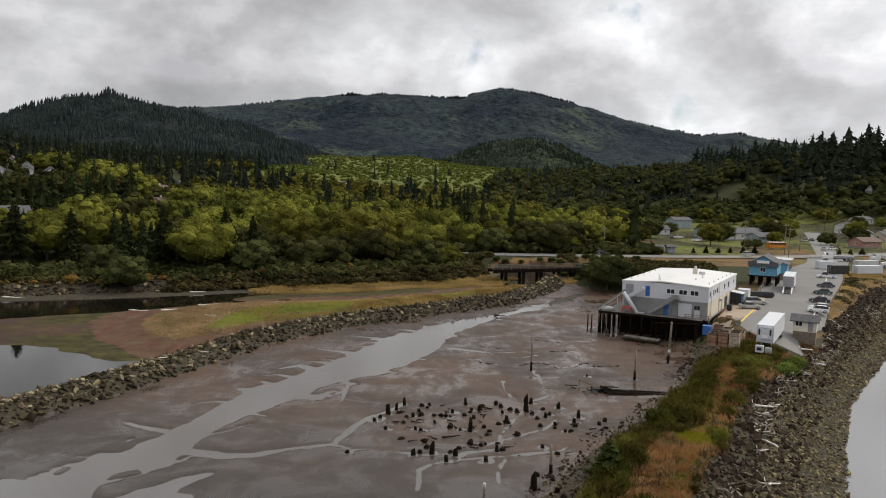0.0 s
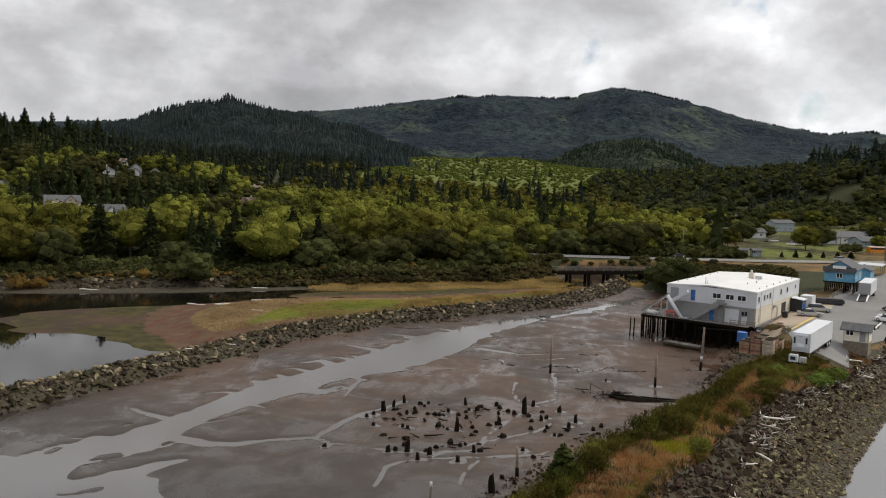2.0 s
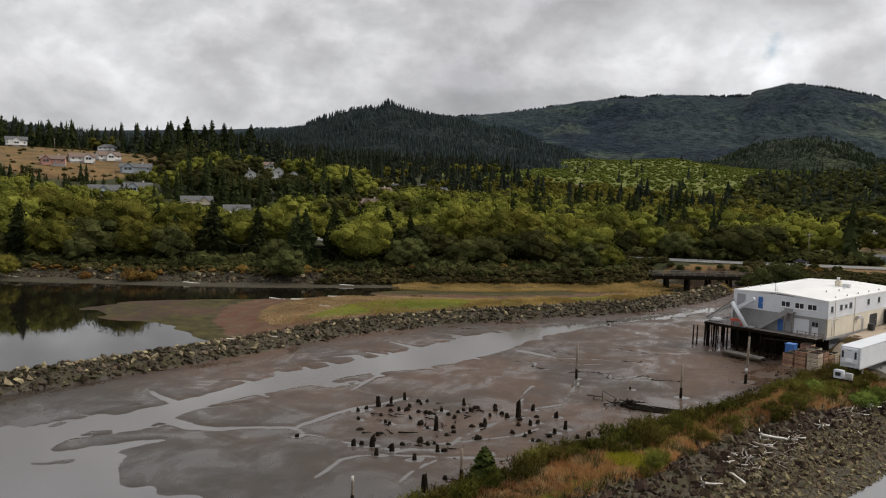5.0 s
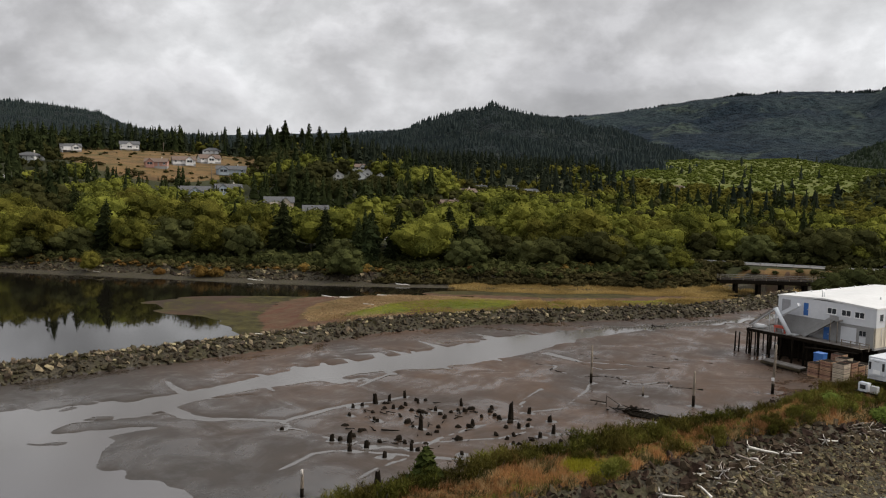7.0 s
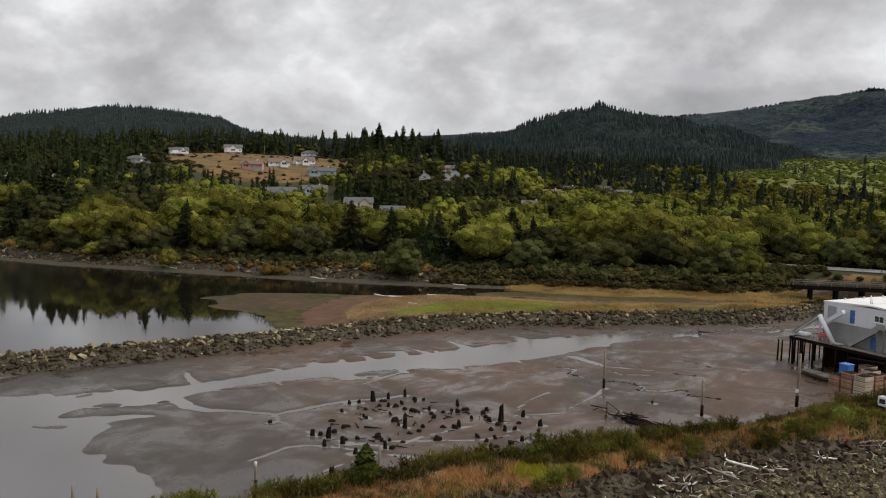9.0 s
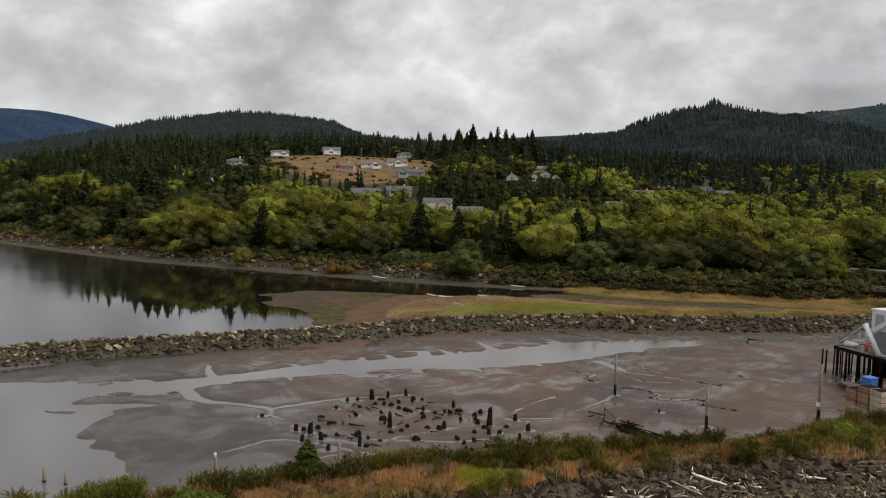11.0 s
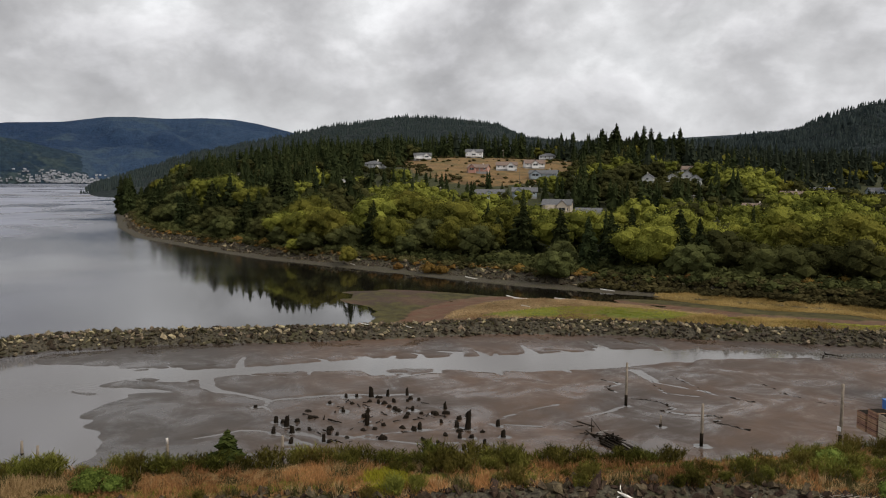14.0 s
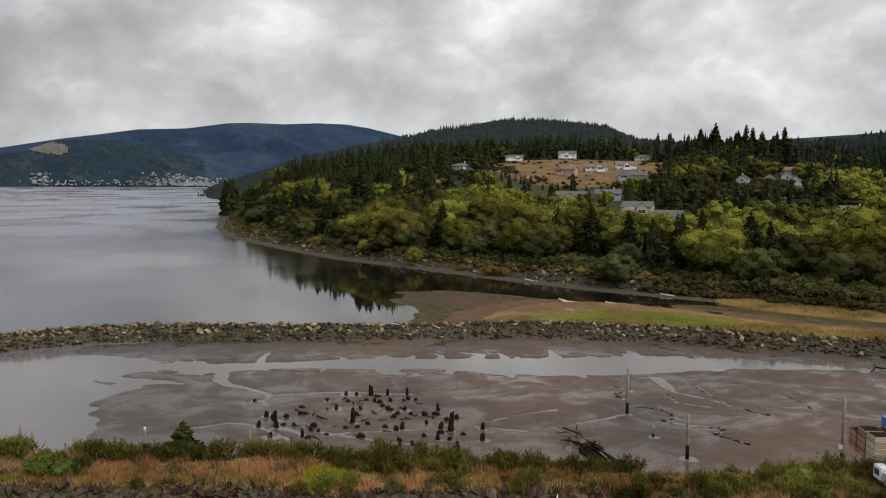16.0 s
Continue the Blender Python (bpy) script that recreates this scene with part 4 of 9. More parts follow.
def bush_cards(seed, n, size, aspect, upright, low=0.0):
    r = np.random.default_rng(seed)
    lobes = [(0.28 * math.cos(a), 0.28 * math.sin(a), 0.30 + 0.12 * r.random(), 0.30, 0.32) for a in np.linspace(0, 6.28, 6)] + [(0, 0, 0.5, 0.34, 0.42)]
    P, N = crown_points(lobes, n, r, 0.6)
    P[:, 2] = np.maximum(P[:, 2], low)
    cards = leaf_cards(P, N, size * (0.6 + 0.8 * r.random(len(P))), r, aspect, upright)
    return join_np([tris(*cards), leafy_mass(lobes[::3], r, False, 0.9)])


def build_bush(name, label, mat_, seed, n=420, size=0.07, aspect=1.0, upright=0.0):
    t = thing(name, label, "shrub")
    part("foliage", mesh_np("foliage", *bush_cards(seed, n, size, aspect, upright), mat_), t)
    for k in range(3):
        a = k * 2.1
        part("stem", tube_mesh("stem", [(0, 0, -0.05), (0.12 * math.cos(a), 0.12 * math.sin(a), 0.45)], [0.02, 0.008], M_BARK, 5), t)
    return t


def broom_cards(seed, strands=120):
    """Upright wands fanning out of a few stools, each with fine side twigs; 1 unit high."""
    r = np.random.default_rng(seed)
    stools = [(0.26 * r.normal(), 0.26 * r.normal(), 0.65 + 0.4 * r.random()) for _ in range(6)]
    V, F = [], []
    for k in range(strands):
        sx, sy, sh = stools[int(r.integers(6))]
        dx, dy = 0.20 * r.normal(), 0.20 * r.normal()
        h = sh * (0.7 + 0.35 * r.random()) * (1 - 0.6 * math.hypot(dx, dy))
        a = r.random() * 6.28
        wx, wy = 0.013 * math.cos(a), 0.013 * math.sin(a)
        base, tip = np.array((sx + 0.3 * dx, sy + 0.3 * dy, -0.05)), np.array((sx + dx, sy + dy, h))
        n = len(V)
        V += [tuple(base - (wx, wy, 0)), tuple(base + (wx, wy, 0)), tuple(tip)]
        F.append((n, n + 1, n + 2))
        for q in range(7):
            p = base + (tip - base) * (0.3 + 0.6 * r.random())
            e = p + np.array((0.10 * r.normal(), 0.10 * r.normal(), 0.10 + 0.10 * r.random()))
            b = r.random() * 6.28
            n = len(V)
            V += [tuple(p + (0.017 * math.cos(b), 0.017 * math.sin(b), 0)), tuple(p - (0.017 * math.cos(b), 0.017 * math.sin(b), 0.02)), tuple(e)]
            F.append((n, n + 1, n + 2))
    return np.array(V), np.array(F)


def build_broom(k):
    t = thing("broom_shrub", "bushy yellow-green broom with upright wands on the causeway", "shrub")
    part("foliage", mesh_np("foliage", *broom_cards(90 + k), M_BROOM), t)
    for a in (0.3, 2.4, 4.5):
        part("stem", tube_mesh("stem", [(0.05 * math.cos(a), 0.05 * math.sin(a), -0.05), (0.2 * math.cos(a), 0.2 * math.sin(a), 0.4)], [0.02, 0.008], M_BARK, 5), t)
    return t


brooms = [build_broom(k) for k in range(4)]
rusts = [build_bush("autumn_shrub", "rounded rust-brown shrub on the far bank", M_RUST, 95 + k, 1000, 0.045) for k in range(2)]
salal = build_bush("leafy_shrub", "rounded bright green leafy shrub among the boulders", foliage("salal_leaves", (0.042, 0.058, 0.012), (0.170, 0.205, 0.045)), 99, 1500, 0.032)
greens = [build_bush("bank_shrub", "dense olive shrub above the rocky bank", M_OLIVE, 97 + k) for k in range(2)]

TREE_SEED = np.random.default_rng(21)


def stand(master, x, y, height, width=1.0, sink=0.0):
    """Sets a copy of a unit-sized plant on the ground."""
    z = ground_z(x, y) - sink
    ob = copy_thing(master, pose(x, y, z, 0, 0, TREE_SEED.random() * 360))
    ob.matrix_basis = ob.matrix_basis @ Matrix.Diagonal((height * width, height * width, height, 1))
    return ob


def spread_points(n, box, gap, ok, seed, tries=12):
    """Random points in box that satisfy ok(x, y) and keep a gap (grid rejection)."""
    r = np.random.default_rng(seed)
    X, Y = r.uniform(box[0], box[1], n * tries), r.uniform(box[2], box[3], n * tries)
    good = ok(X, Y)
    X, Y = X[good], Y[good]
    cells, out = {}, []
    for x, y in zip(X, Y):
        c = (int(x // gap), int(y // gap))
        if all((x - px) ** 2 + (y - py) ** 2 > gap * gap for i in (-1, 0, 1) for j in (-1, 0, 1) for px, py in cells.get((c[0] + i, c[1] + j), ())):
            cells.setdefault(c, []).append((x, y))
            out.append((x, y))
            if len(out) >= n:
                break
    return np.array(out)


HOUSES = [(-346, 287, 12, 9, 20, 0), (-428, 374, 13, 9, 60, 1), (-422, 418, 13, 9, 50, 1), (-307, 338, 12, 9, 40, 2), (-314, 365, 13, 10, 50, 3), (-323, 395, 13, 9, 60, 3),
          (-269, 357, 16, 9, 40, 4), (-384, 461, 13, 9, 40, 0), (-223, 283, 14, 8, 50, 4), (-222, 304, 12, 8, 50, 4), (-172, 281, 12, 9, 40, 5), (-152, 280, 10, 9, 40, 1)]
HOUSES += [(-216, 386, 6.5, 6, 125, 1), (-208, 396, 6.5, 6, 125, 0), (-201, 407, 7, 6, 125, 1), (-181, 497, 16, 10, 60, 5), (-165, 550, 12, 9, 50, 1), (-182, 560, 12, 9, 50, 4), (-129, 357, 10, 8, 40, 2),
           (-93, 700, 16, 10, 60, 3), (-224, 428, 6, 6, 125, 0), (-152, 420, 11, 8, 50, 2), (-260, 471, 10, 8, 45, 3)]


def clear_of_houses(x, y, m=8.5):
    k = np.ones(np.shape(x), bool)
    for h in HOUSES:
        k &= np.hypot(x - h[0], y - h[1]) > m
        # keep a gap on the downhill side, where the house looks out over the bay
        dx, dy = 60 - h[0], 60 - h[1]
        d = math.hypot(dx, dy)
        s = ((x - h[0]) * dx + (y - h[1]) * dy) / d
        k &= ~((s > 0) & (s < 13) & (np.abs((x - h[0]) * dy - (y - h[1]) * dx) / d < 7))
    return k


def field(x, y):
    return inside(x, y, FIELD)


def woods_ok(x, y):
    d = line_dist(x, y, SHORE)
    return inside(x, y, LAND) & (d > 19) & clear_of_houses(x, y) & ~field(x, y) & (line_dist(x, y, HIGHWAY) > 10 + 0 * x)


EYES = [(55, 18), (77, 38), (91, 63)]
VIEWS = [(h[0], h[1]) for h in HOUSES] + [(-395, 345), (-362, 325), (-375, 355), (-335, 350), (-310, 380), (-330, 410), (-350, 440), (-400, 380), (-420, 395), (-300, 400), (-268, 330), (-285, 315), (-275, 348), (-300, 325), (-318, 318)]


def tree_room(x, y):
    """How tall a tree may grow at x, y with the houses and the dry field still looking out over the bay."""
    x, y = np.asarray(x, float), np.asarray(y, float)
    room = np.full(x.shape, 99.0)
    g = plan(x, y)[0]
    vx, vy = np.array([v[0] for v in VIEWS], float), np.array([v[1] for v in VIEWS], float)
    vz = plan(vx, vy)[0] + np.where(np.arange(len(VIEWS)) < len(HOUSES), np.where((vx > -260) & (vy < 310) | (vx > -215), 5.4, 2.4), 0.3)
    for ex, ey in EYES:
        for hx, hy, hz in zip(vx, vy, vz):
            dx, dy = ex - hx, ey - hy
            d = math.hypot(dx, dy)
            s = ((x - hx) * dx + (y - hy) * dy) / d
            off = np.abs((x - hx) * dy - (y - hy) * dx) / d
            near = (s > 3) & (s < d) & (off < 6.5)
            room = np.where(near, np.minimum(room, hz + (29.5 - hz) * s / d - g), room)
    return room


# front rows of the woods, tree by tree
pts = spread_points(230, (-640, 48, 130, 300), 8.6, lambda x, y: woods_ok(x, y) & (line_dist(x, y, SHORE) < 58) & ((x < -120) | (nfbm(x, y, 0.045, 2) > -0.10)), 5, 60)
clump = nfbm(pts[:, 0], pts[:, 1], 0.022, 2)
inland = line_dist(pts[:, 0], pts[:, 1], SHORE)
for (x, y), room, cl, far_in in zip(pts, tree_room(pts[:, 0], pts[:, 1]), clump, inland):
    if room < 3.5:
        continue
    q = TREE_SEED.random()
    if q < 0.03 + 0.55 * smooth(0.06, 0.14, cl) + 0.50 * smooth(-170, -280, x):
        tr = stand(firs[int(TREE_SEED.integers(3))], x, y, 11 + 8 * TREE_SEED.random(), 1.2)
    elif q < 0.40 + 0.50 * smooth(-150, -240, x) + 0.45 * smooth(-150, -110, x) * smooth(42, 30, far_in):
        tr = stand(willows[int(TREE_SEED.integers(3))], x, y, 7.5 + 5 * TREE_SEED.random(), 1.15)
    else:
        tr = stand(alders[int(TREE_SEED.integers(5))], x, y, 11 + 6.5 * TREE_SEED.random(), 1.0 + 0.25 * TREE_SEED.random())
    if tr.scale.z > room:
        tr.scale = tr.scale * (room / tr.scale.z)
    tr["group"] = "front row of the shore woods"
# single trees and bushes on the bank
for x, y, h, w, kind in [(-148, 165, 6.5, 0.9, 0), (-77, 193, 8.5, 1.1, 1), (-175, 163, 7, 1.2, 1), (-180, 160, 5, 1.2, 0), (-196, 162, 8.5, 1.2, 1), (-245, 156, 10, 1.3, 1), (-3, 248, 9, 1.2, 1), (-18, 252, 10, 1.4, 0),
                         (-33, 238, 10, 1.3, 1), (-52, 222, 9.5, 1.2, 1), (-8, 243, 6, 1.3, 1), (2, 250, 8, 1.2, 0), (48, 296, 8, 1.2, 0)]:
    stand((alders if kind == 0 else willows)[int(TREE_SEED.integers(3))], x - 1, y + (4 if y < 200 else 0), h, w)
for k_ in range(16):
    x = 2 + 4.2 * k_ + TREE_SEED.normal()
    stand(willows[k_ % 3], x, 265.5 + 0.06 * x + 1.2 * TREE_SEED.normal(), 1.0 + 1.2 * TREE_SEED.random(), 1.5)
for x, y, s in [(-115, 175, 3.6), (-111, 177, 3.0), (-205, 158, 3.4), (-90, 190, 2.4), (-30, 227, 3.0), (-12, 236, 2.8), (-26, 230, 2.6), (-48, 212, 2.4), (-128, 172, 2.2)]:
    stand(rusts[int(TREE_SEED.integers(2))], x - 1.5, y + 4.5, s, 1.35)
for x, y in spread_points(70, (36, 92, 214, 272), 2.4, lambda x, y: inside(x, y, LAND) & (line_dist(x, y, POCKET) < 16) & (line_dist(x, y, POCKET) > 2) & (y > 208) & (x < 66) & (line_dist(x, y, [(10, 238), (48, 253)]) > 4), 18, 40):
    stand(greens[int(TREE_SEED.integers(2))], x, y, 1.4 + 1.3 * TREE_SEED.random(), 1.6)
for x, y in [(-572, 187), (-566, 190), (-555, 186), (-580, 192), (-545, 188), (-535, 184)]:
    stand(firs[int(TREE_SEED.integers(3))], x, y, 22 + 8 * TREE_SEED.random(), 1.0)
for x, y in spread_points(110, (-330, 60, 140, 262), 2.9, lambda x, y: inside(x, y, LAND) & (line_dist(x, y, SHORE) > 11.5) & (line_dist(x, y, SHORE) < 24), 8, 80):
    stand(greens[int(TREE_SEED.integers(2))] if TREE_SEED.random() < 0.82 else rusts[0], x, y, 1.5 + 1.6 * TREE_SEED.random(), 1.5)


def scrub(name, label, seed, material, n, box, gap, ok, size, wide, cards=50):
    """Low bushes too many to count, as one mesh."""
    p = spread_points(n, box, gap, ok, seed, 60)
    r = np.random.default_rng(seed)
    h = r.uniform(*size, len(p))
    shapes = [bush_cards(seed + k, cards, 1.34 / math.sqrt(cards), 0.8, 0.0) for k in range(3)]
    which = r.integers(3, size=len(p))
    z = plan(p[:, 0], p[:, 1])[0] - 0.1
    got = [many(V, F, np.stack([p[which == k, 0], p[which == k, 1], z[which == k], h[which == k] * r.uniform(*wide, (which == k).sum()), h[which == k], r.random((which == k).sum()) * 6.28], 1)) for k, (V, F) in enumerate(shapes)]
    tagged(new(name, mesh_np(name, *join_np(got), material)), label, "scrub", kind="stuff")


def bank_band(a, b):
    return lambda x, y: inside(x, y, LAND) & (line_dist(x, y, SHORE) > a + 5 * nfbm(x, y, 0.08, 2)) & (line_dist(x, y, SHORE) < b) & (line_dist(x, y, SHORE + [(0, 0)]) > 0)


scrub("undergrowth", "dark olive undergrowth along the edge of the woods", 161, M_OLIVE, 900, (-620, 20, 130, 262), 2.6, bank_band(14.5, 32), (2.0, 4.2), (1.1, 1.7), 42)
scrub("bank_scrub", "low olive scrub above the boulders of the far bank", 164, M_SCRUB, 620, (-560, 40, 130, 262), 1.8, bank_band(10.0, 16), (0.9, 2.2), (1.2, 1.9), 48)
scrub("bracken", "rusty bracken on the far bank", 167, M_RUST, 330, (-420, 40, 130, 262), 1.9, bank_band(9.5, 16), (0.6, 1.5), (1.3, 2.2), 48)
scrub("field_bushes", "small dark bushes dotted over the dry field", 176, M_OLIVE, 80, (-450, -250, 300, 460), 5.0, lambda x, y: inside(x, y, FIELD) & clear_of_houses(x, y, 10), (0.6, 2.0), (1.3, 2.0))
scrub("field_edge", "olive scrub fringing the dry field", 179, M_SCRUB, 170, (-460, -240, 290, 470), 3.2, lambda x, y: (line_dist(x, y, FIELD + FIELD[:1]) < 9) & clear_of_houses(x, y, 10), (0.8, 2.6), (1.3, 2.2))


scrub("highway_scrub", "dark tangled scrub between the marsh and the highway", 170, M_SCRUB, 420, (-70, 84, 240, 282), 1.9,
      lambda x, y: inside(x, y, LAND) & (line_dist(x, y, HIGHWAY) > 6.5) & (line_dist(x, y, SHORE) > 9) & (line_dist(x, y, POCKET) > 4) & (line_dist(x, y, [(12, 238.7), (48, 252)]) > 3.5) & (y < 236 + 0.5 * np.minimum(x + 70, 90)) & ((x < 45) | (y < 258)), (1.0, 2.6), (1.2, 1.8), 48)
scrub("marsh_scrub", "tangled brown and olive scrub behind the marsh grass", 183, M_SCRUB, 520, (-70, 34, 195, 262), 1.7,
      lambda x, y: inside(x, y, LAND) & (line_dist(x, y, SHORE) > 4.5 + 3 * nfbm(x, y, 0.15, 2)) & (line_dist(x, y, SHORE) < 24) & (line_dist(x, y, [(12, 238.7), (48, 252)]) > 3.5), (0.9, 2.4), (1.2, 1.9), 50)
scrub("marsh_willows", "dark olive willow scrub behind the marsh grass", 186, M_OLIVE, 170, (-70, 24, 195, 256), 3.2,
      lambda x, y: inside(x, y, LAND) & (line_dist(x, y, SHORE) > 9) & (line_dist(x, y, SHORE) < 30) & (line_dist(x, y, [(12, 238.7), (48, 252)]) > 4), (1.8, 3.6), (1.1, 1.6), 70)
scrub("verge_scrub", "dense dark bushes on the far verge of the highway", 173, M_OLIVE, 260, (-120, 82, 270, 312), 2.6,
      lambda x, y: inside(x, y, LAND) & (line_dist(x, y, HIGHWAY) > 9) & (line_dist(x, y, HIGHWAY) < 22) & (y > np.interp(x, [p[0] for p in HIGHWAY], [p[1] for p in HIGHWAY])), (2.2, 5.0), (1.1, 1.6))


def forest(name, label, shapes, material, points, heights, wide, seed, sink=0.5, views=True):
    """A wood of many trees as one mesh."""
    r = np.random.default_rng(seed)
    if len(points) == 0:
        return
    z = plan(points[:, 0], points[:, 1])[0] - sink
    h = r.uniform(*heights, len(points))
    if views:
        room = tree_room(points[:, 0], points[:, 1])
        h = np.minimum(h, np.where(room < 2.5, 0.01, room))
    w = h * r.uniform(*wide, len(points))
    which = r.integers(len(shapes), size=len(points))
    got = []
    for k, (V, F) in enumerate(shapes):
        s = which == k
        if s.any():
            got.append(many(V, F, np.stack([points[s, 0], points[s, 1], z[s], w[s], h[s], r.random(s.sum()) * 6.28], 1)))
    V, F = join_np(got)
    return tagged(new(name, mesh_np(name, V, F, material)), label, "woods", kind="stuff")


soft = [broadleaf(120 + k, 230, 0.04, 1.2, 0.06, False, 9)[1] for k in range(5)]
softer = [broadleaf(130 + k, 70, 0.07, 1.2, 0.08, False, 5)[1] for k in range(4)]
spike = [conifer_cards(140 + k, 11, 5, 0.20 + 0.03 * k, 1.3) for k in range(4)]
spikelet = [conifer_cards(150 + k, 7, 4, 0.20 + 0.03 * k, 1.5) for k in range(5)]
sprig = []
for k in range(3):
    r_ = np.random.default_rng(160 + k)
    P_, N_ = crown_points([(0, 0, 0.4, 0.5, 0.5)], 12, r_)
    sprig.append(join_np([tris(*leaf_cards(P_, N_, 0.2, r_)), leafy_mass([(0, 0, 0.4, 0.5, 0.5)], r_, False)]))

mid = spread_points(1150, (-660, 78, 170, 480), 7.2, lambda x, y: woods_ok(x, y) & (line_dist(x, y, SHORE) >= 50) & ((x < 15) | (y < 420) & (x < 76 - 0.12 * (y - 290)) & (y > 288)) & (y < 470), 31, 40)
nz = nfbm(mid[:, 0], mid[:, 1], 0.02, 3)
fir_here = (nz > 0.05) | (TREE_SEED.random(len(mid)) < 0.2)
low_wood = (mid[:, 0] > -130) & (mid[:, 1] < 420)
fir_here |= TREE_SEED.random(len(mid)) < 0.75 * smooth(-200, -320, mid[:, 0])
fir_here &= ~low_wood | (TREE_SEED.random(len(mid)) < 0.3)
half = (TREE_SEED.random(len(mid)) + 2.0 * nfbm(mid[:, 0] + 70, mid[:, 1], 0.03, 2)) < 0.56 - 0.38 * smooth(-170, -270, mid[:, 0])
forest("alder_woods", "yellow-green alder woods climbing the slope", soft, M_ALDER, mid[~fir_here & half], (10, 15), (0.95, 1.2), 1)
forest("mixed_woods", "olive broadleaf woods on the slope", soft, M_OLIVE, mid[~fir_here & ~half], (8, 13), (1.0, 1.3), 2)
forest("spruce_woods", "dark spruces standing among the alders", spike, M_FIR, mid[fir_here], (13, 23), (0.8, 1.15), 3)
back = spread_points(1900, (-900, 130, 420, 900), 8.0, lambda x, y: woods_ok(x, y) & (x < 60) & ~((x > -190) & (y > 690 - 0.3 * (x + 190) + 60 * nfbm(x, y, 0.012, 2))), 33, 10)
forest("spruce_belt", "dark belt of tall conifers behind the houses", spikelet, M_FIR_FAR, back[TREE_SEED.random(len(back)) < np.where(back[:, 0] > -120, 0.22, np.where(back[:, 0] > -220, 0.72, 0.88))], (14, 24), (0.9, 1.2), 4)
forest("alder_belt", "paler broadleaf trees among the conifers", softer, M_ALDER, back[TREE_SEED.random(len(back)) < np.where(back[:, 0] > -120, 0.5, np.where(back[:, 0] > -220, 0.22, 0.12))], (9, 14), (1, 1.3), 5)
flat = spread_points(330, (-130, 75, 400, 700), 8.0, lambda x, y: woods_ok(x, y) & (x < 60), 35, 10)
forest("valley_alders", "low broadleaf woods in the valley", softer, M_ALDER, flat, (8, 12), (1.1, 1.4), 6)
crest_firs = spread_points(22, (-345, -285, 465, 510), 5.0, lambda x, y: woods_ok(x, y), 37, 40)
for x, y in crest_firs:
    stand(firs[int(TREE_SEED.integers(3))], x, y, 12 + 18 * TREE_SEED.random(), 1.15)
stand(firs[0], -347, 480, 24, 0.9)
right = spread_points(1900, (30, 700, 420, 900), 6.6, lambda x, y: inside(x, y, LAND) & (x > 20 + 0.10 * (y - 480)) & (y > 585 - 0.05 * x - 0.5 * np.maximum(x - 230, 0) + 50 * nfbm(x, y, 0.01, 2)) & (line_dist(x, y, ROAD) > 9), 39, 30)
foot = spread_points(150, (40, 420, 380, 640), 7.0, lambda x, y: inside(x, y, LAND) & (y > 545 - 0.05 * x - 0.5 * np.maximum(x - 230, 0) + 50 * nfbm(x, y, 0.01, 2)) & (y < 590 - 0.5 * np.maximum(x - 230, 0)) & (line_dist(x, y, ROAD) > 8), 40, 40)
forest("hill_foot_trees", "dark broadleaf trees at the edge of the town", softer, M_OLIVE, foot, (7, 13), (1.1, 1.5), 11)
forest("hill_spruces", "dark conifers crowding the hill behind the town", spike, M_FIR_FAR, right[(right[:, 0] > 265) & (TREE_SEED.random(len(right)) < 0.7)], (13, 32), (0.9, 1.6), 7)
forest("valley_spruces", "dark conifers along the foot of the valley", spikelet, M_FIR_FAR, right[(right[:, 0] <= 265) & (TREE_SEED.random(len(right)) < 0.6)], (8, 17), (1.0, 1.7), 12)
forest("hill_alders", "broadleaf trees at the foot of the hill", softer, M_OLIVE, right[TREE_SEED.random(len(right)) < 0.32], (8, 16), (1.1, 1.5), 8)
clearing = spread_points(3200, (-260, 240, 640, 1420), 4.2, lambda x, y: (y > 740 - 0.3 * (x + 190)) & ((x < 20 + 0.1 * (y - 480)) | (y > 900)), 41, 6)
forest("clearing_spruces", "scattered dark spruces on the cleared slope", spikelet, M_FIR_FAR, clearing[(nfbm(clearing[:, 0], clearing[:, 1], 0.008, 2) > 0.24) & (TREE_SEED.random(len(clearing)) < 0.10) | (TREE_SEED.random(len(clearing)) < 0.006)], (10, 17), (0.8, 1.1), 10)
forest("young_growth", "bright yellow-green young growth on a cleared slope", sprig, M_YOUNG, clearing, (1.6, 4.2), (1.3, 2.2), 9, 0.5, False)


